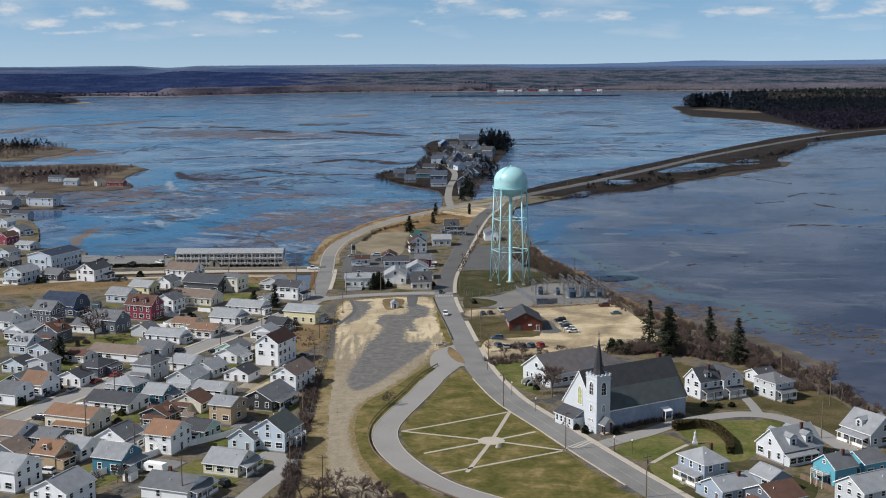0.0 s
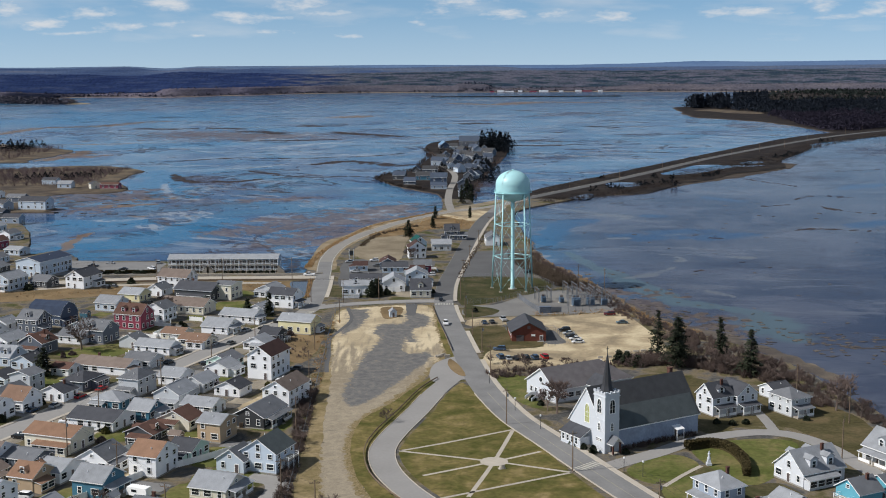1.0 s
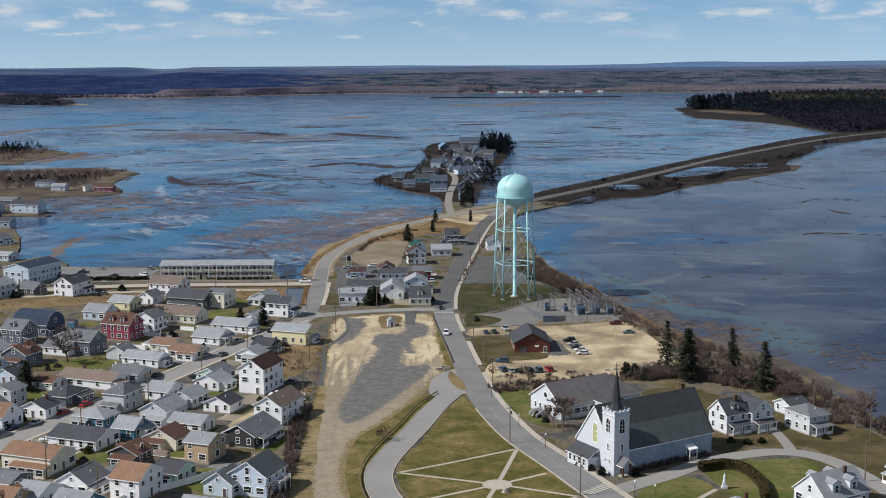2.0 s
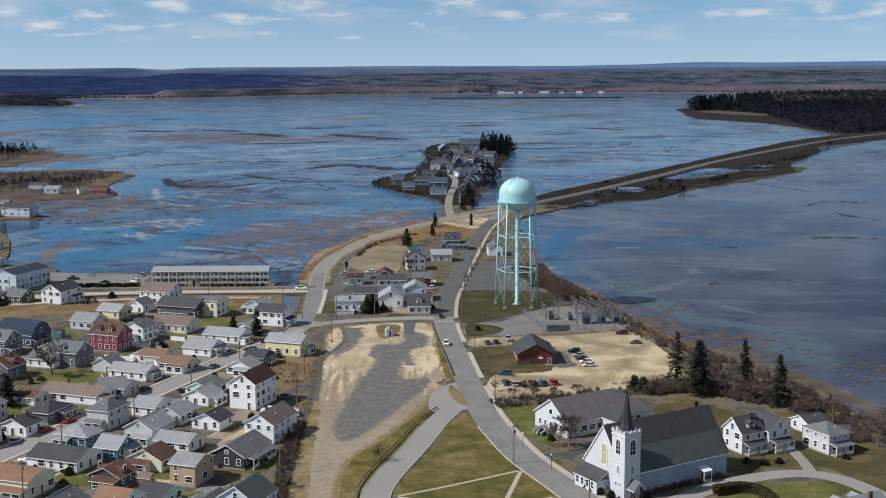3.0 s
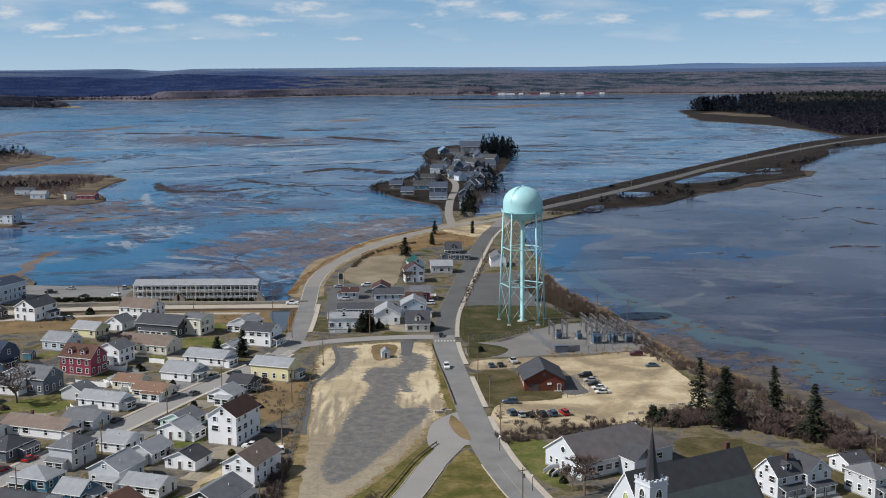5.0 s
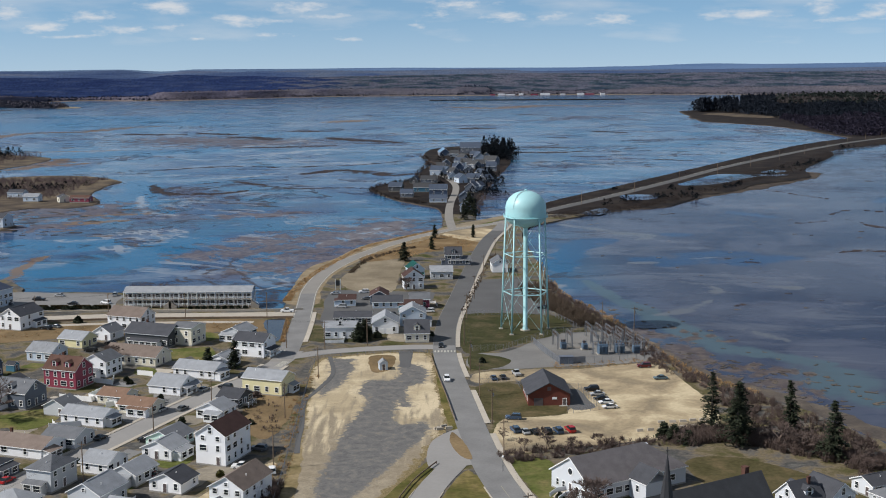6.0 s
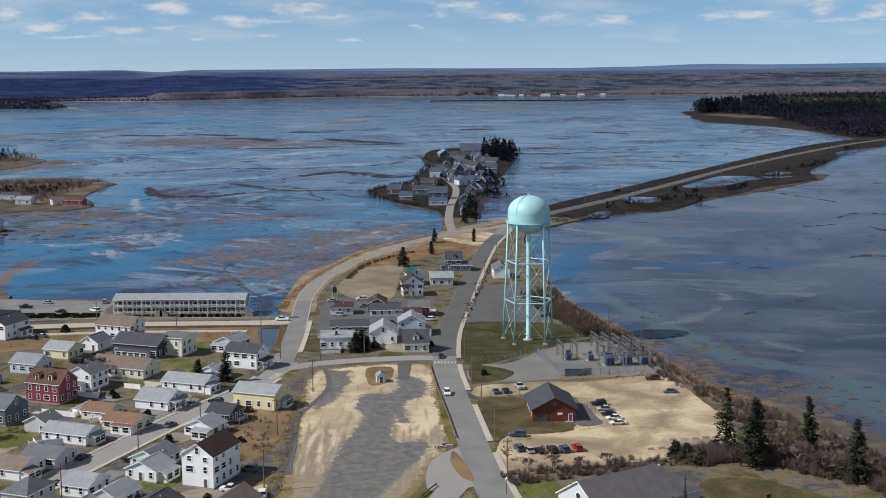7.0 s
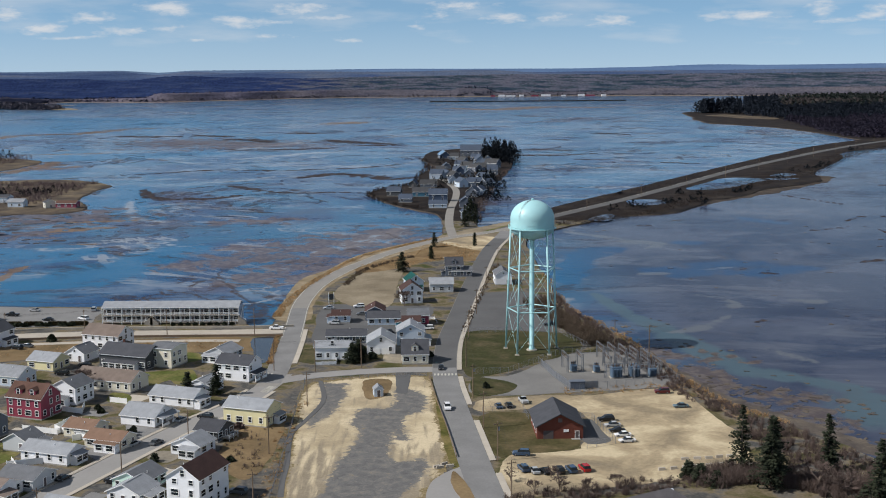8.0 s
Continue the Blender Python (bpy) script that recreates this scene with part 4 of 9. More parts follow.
patch("grass_lot", [(-200, 560), (-160, 572), (-120, 578), (-75, 580), (-66, 560), (-90, 556), (-140, 548), (-200, 530)], DRY, 0.03, 1.0, "brown dry grass lot")
patch("scrub_lot", [(-52, 480), (-47, 478), (-46, 440), (-50, 420), (-60, 436), (-58, 462)], DRY, 0.035, 0.8, "brown weedy lot by the lane")
patch("lane_dirt", [(-45, 400), (-53, 388), (-60, 372), (-66, 356), (-73, 338), (-80, 318), (-84, 300), (-79, 300), (-72, 318), (-66, 333), (-60, 349), (-54, 364), (-46, 380), (-44, 392)], SAND, 0.04, 0.6, "sandy back lane between the cottages")
for pts in ([(-90.5, 471), (-78.7, 465), (-82.5, 455), (-89.3, 460)], [(-96, 443), (-90.6, 446), (-86.2, 442), (-90.2, 435.5)], [(-52, 392), (-58, 398), (-64, 393), (-58, 386)], [(-104, 352), (-98, 356), (-95, 350), (-102, 346)], [(-70, 440), (-76, 443), (-78, 437), (-72, 433)], [(-119, 352), (-112, 349), (-113, 342), (-120, 346)], [(-98, 424), (-93, 421), (-95, 414), (-101, 417)]):
    patch("driveway_apron", pts, ASPH if pts[0][0] < -80 else TRACK, 0.05, 0.3, "worn paved driveway between the houses", n=5)
for pts in ([(-92.5, 527), (-85.7, 530.6), (-81.7, 515.6), (-87.3, 512)], [(-104.6, 502), (-98.4, 498.7), (-96.8, 489), (-103.6, 492)], [(-77, 488.7), (-78.2, 498), (-73.9, 486)], [(-121, 450), (-116.8, 458), (-112, 452), (-116, 446)], [(-95.1, 449), (-89.1, 447), (-89.3, 442), (-94.4, 443)], [(-138, 438), (-124, 446), (-118, 436), (-132, 430)], [(-84, 386), (-79, 392), (-74, 384), (-80, 378)], [(-60, 366), (-55, 372), (-50, 366), (-56, 360)], [(-75, 404), (-68, 408), (-66, 400), (-72, 396)]):
    patch("yard_lawn", pts, GREEN, 0.047, 0.5, "small green back yard lawn", n=5)
for x, y, r in ((-52, 303, 9), (-60, 288, 10), (-88, 288, 8), (-70, 345, 7), (-62, 352, 6), (-50, 350, 7), (-90, 340, 6), (-128, 398, 9), (-120, 440, 9), (-96, 520, 8), (-92, 548, 7), (-60, 320, 7), (-104, 468, 6), (-140, 380, 8), (-80, 512, 6)):
    patch("yard_lawn", [(x + r * math.cos(a) * (1 + 0.3 * math.sin(3 * a + x)), y + r * 1.2 * math.sin(a)) for a in (0, 1, 2, 3, 4, 5)], GREEN, 0.045, 0.8, "small green back yard lawn", n=5)

TRACKMUD = blend_mat("shore_mud", [(0.3, (0.050, 0.045, 0.044)), (0.47, (0.085, 0.072, 0.062)), (0.60, (0.12, 0.10, 0.08)), (0.75, (0.18, 0.145, 0.105))], 0.09)
# mud flats just above the water
patch("mud_flat", [(72, 524), (80, 490), (92, 470), (106, 446), (116, 420), (124, 396), (128, 400), (121, 430), (109, 457), (94, 481), (84, 504), (77, 534), (69, 571), (65, 588)], TRACKMUD, -0.70, 2.0, "brown mud flat with dry weed at the shore", n=24, low=-1.2, freq=0.16)
patch("mud_flat", [(152, 968), (196, 1030), (250, 1090), (325, 1185), (356, 1240), (346, 1262), (330, 1220), (262, 1140), (190, 1036)], MARSH, -0.69, 5.0, "brown marsh flat beside the causeway", n=18, low=-1.2, freq=0.05)


def weed_banks(name, spots, m, label, seed):
    """Low ragged banks of weed and mud that stand just clear of the water: x, y, half length, half width, turn."""
    rnd = random.Random(seed)
    g = Geo()
    for x, y, a, b, turn in spots:
        n = 22
        c, s = math.cos(turn), math.sin(turn)
        off = Vector((rnd.uniform(0, 90), rnd.uniform(0, 90), 0))
        ring = []
        for k in range(n):
            t = 2 * math.pi * k / n
            q = 0.62 + 0.75 * noise.noise(off + Vector((1.7 * math.cos(t), 1.7 * math.sin(t), 0))) + 0.3 * noise.noise(off + Vector((5 * math.cos(t), 5 * math.sin(t), 0)))
            u, v = a * math.cos(t) * max(q, 0.12), b * math.sin(t) * max(q, 0.12)
            ring.append(Vector((x + c * u - s * v, y + s * u + c * v + 0.02 * u * u / max(a, 1), 0)))
        z = -0.71 + 0.13 * rnd.random()
        filled(g, ring, z)
        for i, p in enumerate(ring):
            q = ring[(i + 1) % n]
            g.face([(p.x, p.y, z), (q.x, q.y, z), (q.x, q.y, -1.0), (p.x, p.y, -1.0)])
    return tagged(new(name, g.mesh(name, m)), label, "marsh", kind="stuff")


rnd = random.Random(21)
shoreline = spline([(66, 600), (74, 560), (84, 525), (98, 496), (116, 470), (132, 440), (140, 412)], 10)
spots = []
for _ in range(90):
    p = shoreline[rnd.randrange(len(shoreline))]
    d = abs(rnd.gauss(0, 14))
    spots.append((p.x + d * 0.85, p.y + d * 0.5 + rnd.uniform(-6, 6), rnd.uniform(0.6, 2.2), rnd.uniform(0.5, 1.6), rnd.uniform(-1.2, -0.3)))
for _ in range(70):
    spots.append((rnd.uniform(80, 300), rnd.uniform(470, 900), rnd.uniform(0.6, 2.4), rnd.uniform(0.5, 1.4), rnd.uniform(-0.4, 0.4)))
for _ in range(50):
    p = Vector((150, 446, 0)) + Vector((rnd.gauss(0, 14), rnd.gauss(0, 9), 0))
    spots.append((p.x, p.y, rnd.uniform(0.8, 3), rnd.uniform(0.6, 1.8), rnd.uniform(-0.5, 0.3)))
for _ in range(60):
    u, w = rnd.random(), rnd.random() ** 1.5
    p = Vector((76, 520, 0)).lerp(Vector((112, 448, 0)), u) + Vector((0.9, 0.42, 0)) * w * (8 + 30 * u)
    spots.append((p.x + rnd.gauss(0, 2), p.y + rnd.gauss(0, 3), rnd.uniform(0.6, 2.6), rnd.uniform(0.5, 2.0), rnd.uniform(-1.5, 1.5)))
weed_banks("shore_weed", spots, TRACKMUD, "small brown weed banks along the muddy shore", 5)
spots = []
for _ in range(150):
    y = 900 + 2150 * rnd.random() ** 1.7
    x = rnd.uniform(-0.40 * y, 0.18 * y)
    k = 0.5 + y / 1300
    spots.append((x, y, rnd.uniform(3, 12) * k, rnd.uniform(0.5, 1.5) * k, rnd.gauss(0, 0.25)))
for _ in range(60):
    spots.append((rnd.uniform(-345, -225), rnd.uniform(840, 1000), rnd.uniform(1.5, 8), rnd.uniform(0.8, 4), rnd.gauss(0, 0.4)))
weed_banks("marsh_banks", [q for q in spots if not (-90 < q[0] < 110 and q[1] < 1750)], MARSH, "low brown salt marsh banks between the channels", 6)

patch("pond", [(-73, 577), (-65.5, 581), (-63, 570), (-61.5, 556), (-62.5, 541), (-66, 540), (-69, 556)], POND, 0.06, 0.5, "small blue pond beside the highway", "water", n=10)

# ---- roads ----
TRACKSAND = blend_mat("verge_sand", [(0.3, (0.15, 0.115, 0.070)), (0.5, (0.235, 0.185, 0.118)), (0.68, (0.32, 0.26, 0.18))], 0.10, fine=1.0, fine_amount=0.3)
main = road("main_road", [(62, 245), (56.6, 258), (50.3, 273), (43.4, 289.7), (36, 308.7), (27.8, 330.7), (19.7, 352), (14.3, 373.8), (10.6, 394), (7.7, 420), (5.7, 440), (3.6, 463), (1.6, 485), (-0.4, 510), (-1, 535), (0.2, 572), (4.5, 617), (10, 674.5), (16.4, 737.5), (24, 801), (33, 850), (38, 880)], 8.2, ASPH, 0.10, "worn grey two-lane asphalt road")
# the far stretch is coloured darker, to hold the shade of a cloud
strip("road_overlay", [p for p in main if 530 < p.y < 846], 7.9, 0.106, 0, ASPH_DARK, "dark asphalt on the main road, cloud shade in its colour", "road")
loop = road("loop_road", [(6, 412), (1.5, 398), (-3.6, 382), (-8.7, 361), (-14.4, 339.7), (-16.8, 327), (-16.6, 317), (-14.2, 306), (-9, 293), (-2, 281), (6.5, 272), (20, 262), (35, 255)], 6.8, ASPH2, 0.09, "pale asphalt loop road round the park", n=10)
cross = road("cross_street", [(-1, 529), (-13.7, 529), (-28.7, 526.5), (-43, 522), (-55, 515)], 7, ASPH2, 0.08, "pale asphalt cross street")
patch("sand_shoulder", [(-70, 615), (-71, 650), (-71, 690), (-68, 715), (-60, 735), (-48, 782), (-28, 820), (-10, 845), (4, 860), (9, 848), (-9, 811), (-26, 783), (-42, 741), (-50, 712), (-54.5, 690), (-56.5, 665), (-57, 640), (-55.5, 612)], TRACKSAND, 0.033, 0.6, "sandy shoulder of the highway")
hwy = road("shore_highway", [(60, 930), (41, 893), (20.8, 868), (3.5, 852), (-16, 822), (-33, 787), (-42, 761), (-48.9, 741), (-55.5, 716), (-59.8, 692), (-61.8, 668), (-62.2, 640), (-60, 604), (-58.4, 577), (-57.6, 559), (-57, 538), (-56.8, 522), (-57.5, 508)], 7.6, BLEACHED, 0.085, "pale curving shore highway")
strip("road_overlay", [p for p in hwy if 512 < p.y < 640], 7.2, 0.090, 0, ASPH, "grey asphalt at the highway junction", "road")
town = road("town_street", [(-55, 524), (-57.5, 508), (-63.5, 487), (-74.7, 463), (-81.7, 445), (-87.9, 428), (-94.6, 410), (-101.5, 393), (-108.5, 376), (-115.5, 360), (-123, 341), (-135, 312), (-155, 268)], 7.6, ASPH2, 0.075, "pale residential street with parked cars")
shore = road("shore_road", [(-58, 592), (-75, 590), (-97, 589), (-136, 588), (-168, 583), (-198, 574), (-232, 562), (-300, 530)], 9, CONC, 0.07, "sun-bleached shore road")
lane = road("shore_lane", [(-77, 574.5), (-97, 575), (-136, 573), (-168, 567), (-210, 553)], 4, CONC, 0.06, "pale lane behind the cottages")
causeway = road("causeway_road", [(34, 884), (60, 932), (78, 962), (127, 1042), (196, 1163), (285, 1325), (392, 1496), (505, 1665), (612, 1797), (720, 1902), (820, 2000)], 9, ASPH_DARK, 0.07, "long straight causeway road across the marsh")
island_road = road("island_road", [(4, 856), (2, 920), (3.6, 1005), (7.7, 1079), (8.2, 1145), (1, 1214), (-10, 1278)], 5.6, BLEACHED, 0.06, "pale road onto the marsh island")
road("point_road", [(-480, 985), (-420, 975), (-365, 940), (-340, 905), (-350, 870)], 6, BLEACHED, -0.08, "pale curving road on the marsh point")
church_st = road("church_street", [(38, 308), (44.6, 314), (54, 321), (65, 330.5), (76, 336.5), (86.4, 339), (94.5, 336), (100, 327), (104, 311), (108, 290), (110, 262)], 5.4, ASPH2, 0.085, "narrow pale street past the church")
road("driveway", [(90, 338), (90.5, 350), (90, 368)], 3, ASPH2, 0.07, "asphalt driveway between two houses")
road("curved_street", [(-50, 258), (-45.5, 276), (-42, 287), (-40.6, 294), (-42.3, 301), (-49, 304)], 6, ASPH2, 0.07, "short curved asphalt street end")
road("back_street", [(-86, 450), (-76, 462), (-66, 455)], 5, ASPH, 0.06, "dark asphalt driveway")
for pts, w in (([(-12.4, 324), (0, 331), (18.4, 342.5)], 0.9), ([(-12.4, 324), (12, 315), (31, 306.4)], 0.9), ([(5, 289.5), (12, 315), (18.4, 342.5)], 1.1), ([(-6, 304.5), (12, 315), (24.5, 323)], 0.9), ([(-1.5, 288.5), (12, 296), (31, 306.4)], 0.9)):
    tagged(new("park_path", band(spline(pts, 4), w, 0.075).mesh("park_path", CONC)), "pale concrete park path", "path", kind="structure")
g = Geo()
filled(g, [Vector((12 + 3.6 * math.cos(t), 315 + 3.6 * math.sin(t), 0)) for t in np.linspace(0, 2 * math.pi, 24, endpoint=False)], 0.085)
tagged(new("park_plaza", g.mesh("park_plaza", CONC)), "round paved centre of the park", "path", kind="structure")

for pts in ([(199, 1137), (228, 1192), (258, 1237), (289, 1220), (262, 1180), (236, 1143), (212, 1128)], [(138, 1051), (153, 1056), (167, 1049), (162, 1028), (150, 1018), (136, 1024)], [(93, 931), (104, 955), (114, 966), (112, 940), (104, 926)], [(300, 1255), (318, 1280), (330, 1270), (312, 1248)], [(282, 1222), (300, 1232), (318, 1226), (300, 1212)]):
    patch("marsh_pool", pts, WATER, 0.02, 2.0, "shallow pool in the causeway marsh", "water", n=10, freq=0.08)

# pavements, kerbs and paint
for lo, hi in ((250, 425), (431, 470), (483, 519), (526, 900)):
    strip("pavement", [p for p in main if lo < p.y < hi], 1.6, 0.22, -4.95, CONC, "pale concrete pavement along the main road", "pavement")
strip("kerb", main, 0.3, 0.24, 4.3, CONC, "concrete kerb", "kerb", 20, 60)
strip("kerb", loop, 0.2, 0.18, 3.5, CONC, "concrete kerb of the loop road", "kerb", 22)
strip("kerb", loop, 0.2, 0.18, -3.5, CONC, "concrete kerb of the loop road", "kerb", 22)
strip("pavement", town, 1.3, 0.18, 4.5, CONC, "concrete pavement of the residential street", "pavement", 10)
strip("pavement", town, 1.3, 0.18, -4.5, CONC, "concrete pavement of the residential street", "pavement", 10)
strip("pavement", [p for p in hwy if 536 < p.y < 594], 1.7, 0.2, 4.7, CONC, "pale pavement beside the shore highway", "pavement")
strip("road_line", main, 0.14, 0.112, 0.12, CENTRE, "faded centre line", "road marking", 4, 60)
strip("road_line", hwy, 0.2, 0.097, 3.4, LINE, "white edge line", "road marking", 4, 104)
strip("road_line", hwy, 0.2, 0.097, -3.4, LINE, "white edge line", "road marking", 4, 104)
strip("road_line", causeway, 0.25, 0.082, 4.2, LINE, "white edge line", "road marking", 4)


def crosswalk(x, y, yaw, n, step, w, l):
    for i in range(n):
        g = Geo().box(0, 0, 0.0, w, l, 0.012)
        ob = new("crosswalk_bar", g.mesh("crosswalk_bar", LINE))
        ob.matrix_basis = pose(x, y, 0.112, 0, 0, yaw) @ Matrix.Translation(((i - (n - 1) / 2) * step, 0, 0))
        tagged(ob, "painted white crosswalk bar", "road marking", "crosswalk bars", "structure")


crosswalk(-0.8, 522, 0, 7, 1.15, 0.55, 2.6)
crosswalk(36, 311.5, 43, 8, 1.1, 0.5, 3.2)
crosswalk(-56.5, 504.5, 75, 7, 1.1, 0.55, 2.6)
crosswalk(-60.5, 524, 5, 5, 1.2, 0.55, 2.4)

tagged(new("earth_berm", band(spline([(-41, 514.6), (-37.8, 491), (-40.9, 470), (-43.3, 456.5), (-41.3, 432), (-40.7, 419), (-39.6, 407)], 6), 1.5, 0.10).mesh("earth_berm", ASPH_DARK)), "narrow dark ditch path along the lot edge", "ground", kind="structure")
rnd = random.Random(77)
taken = []
for _ in range(900):
    u, v = rnd.uniform(-52, 60), rnd.uniform(0, 235)
    x, y = -96 + u * 0.94 - (v - 117) * 0.34, 400 + (v - 117) * 0.94 + u * 0.34
    if len(taken) > 58 or any(math.hypot(x - a, y - b) < 12.5 for a, b in taken) or not -150 < x < -47:
        continue
    taken.append((x, y))
    w, l, turn = rnd.uniform(1.6, 3.6), rnd.uniform(3.0, 5.0), radians(rnd.choice((-20, 70)))
    c, s = math.cos(turn), math.sin(turn)
    ring = [(x + c * a * w - s * b * l, y + s * a * w + c * b * l) for a, b in ((-1, -1), (0, -1), (1, -1), (1, 0), (1, 1), (0, 1), (-1, 1), (-1, 0))]
    m, name, label = ((CONC, "drive", "pale concrete drive beside a cottage"), (TRACK, "drive", "sandy drive beside a cottage"), (GREEN, "yard_lawn", "small green back yard lawn"), (ASPH, "drive", "worn asphalt drive beside a cottage"))[len(taken) % 4]
    patch(name, ring, m, 0.022, 0.3, label, n=4)


# ---- houses ----
def window_meshes(w, h):
    """A white sash frame with a sill, in one piece, and its dark glass."""
    f, p = Geo(), Geo()
    t = 0.14
    xs, zs = [-w / 2 - t, -w / 2, w / 2, w / 2 + t], [-t, 0, h / 2 - 0.04, h / 2 + 0.04, h, h + t]
    f.v = [(x * (1.12 if z < 0 else 1), -0.1, z) for z in zs for x in xs]
    f.v += [(x * (1.12 if z < 0 else 1), 0.03, z) for z in zs for x in xs]
    for r in range(5):
        for c in range(3):
            if not (c == 1 and r in (1, 3)):
                i = r * 4 + c
                f.f.append((i, i + 1, i + 5, i + 4))
    for i, j in [(0, 3), (3, 23), (23, 20), (20, 0)]:
        f.f.append((j, i, i + 24, j + 24))
    f.m = [0] * len(f.f)
    p.box(0, 0.0, 0, w, 0.06, h)
    return f.mesh("window", TRIM), p.mesh("pane", PANE)


WIN = {"std": (*window_meshes(0.95, 1.5), 0.95, 1.5), "wide": (*window_meshes(1.9, 1.4), 1.9, 1.4), "small": (*window_meshes(0.8, 0.75), 0.8, 0.75), "low": (*window_meshes(1.1, 1.15), 1.1, 1.15), "tall": (*window_meshes(0.8, 2.2), 0.8, 2.2)}


def whole_window(w, h):
    """Frame, sill, meeting rail and glass in one unbroken mesh, for houses far off."""
    t, g = 0.14, Geo()
    xs, zs = [-w / 2 - t, -w / 2, w / 2, w / 2 + t], [-t, 0, h / 2 - 0.04, h / 2 + 0.04, h, h + t]
    for y in (-0.1, 0.03):
        g.v += [(x * (1.12 if z < 0 else 1), y, z) for z in zs for x in xs]
    for r in range(5):
        for c in range(3):
            i = r * 4 + c
            g.f.append((i, i + 1, i + 5, i + 4))
            g.m.append(1 if c == 1 and r in (1, 3) else 0)
    for i, j in [(0, 3), (3, 23), (23, 20), (20, 0)]:
        g.f.append((j, i, i + 24, j + 24))
        g.m.append(0)
    return g.mesh("window", TRIM, PANE)


WHOLE = {k: whole_window(v[2], v[3]) for k, v in WIN.items()}
VENT = Geo().tube((0, 0, 0), (0, 0, 0.75), 0.1, n=7).mesh("vent_pipe", TRIM)
door_geo = Geo().box(0, -0.03, 0, 0.95, 0.1, 2.05)
for x, z, sx, sz in ((-0.55, 0, 0.13, 2.2), (0.55, 0, 0.13, 2.2), (0, 2.06, 1.0, 0.14)):
    door_geo.box(x, -0.05, z, sx, 0.12, sz, 1)
door_geo.box(0.36, -0.1, 0.95, 0.07, 0.05, 0.12, 1)
DOOR_MESH = door_geo.mesh("door", DOOR, TRIM)
garage_geo = Geo()
for i in range(4):
    garage_geo.box(0, -0.02, 0.55 * i + 0.01, 2.7, 0.07, 0.53)
GARAGE_MESH = garage_geo.mesh("garage_door", TRIM)


def window(parent, kind, m, whole=False):
    f, p, w, h = WIN[kind]
    if whole:
        part("window", WHOLE[kind], parent, m)
    else:
        part("pane", p, part("window", f, parent, m))


def wall_frame(side, w, l):
    """Origin and turn of a wall of a w by l house: outward is the local -y of the frame."""
    return {"w0": pose(-w / 2, 0, 0, 0, 0, -90), "w1": pose(w / 2, 0, 0, 0, 0, 90), "g0": pose(0, -l / 2, 0), "g1": pose(0, l / 2, 0, 0, 0, 180)}[side]


def gable_roof(geo, w, l, eave, ridge, over=0.4, t=0.22, y0=None, y1=None):
    y0, y1 = (-l / 2 - over if y0 is None else y0), (l / 2 + over if y1 is None else y1)
    slope = (ridge - eave) / (w / 2)
    xe, ze = w / 2 + over, eave - slope * over
    for s in (-1, 1):
        a = [(0, y0, ridge), (s * xe, y0, ze), (s * xe, y1, ze), (0, y1, ridge)]
        if s < 0:
            a = a[::-1]
        top = [(x, y, z + t) for x, y, z in a]
        geo.solid(a, top, 1)
        geo.m[-5] = 0
    return geo


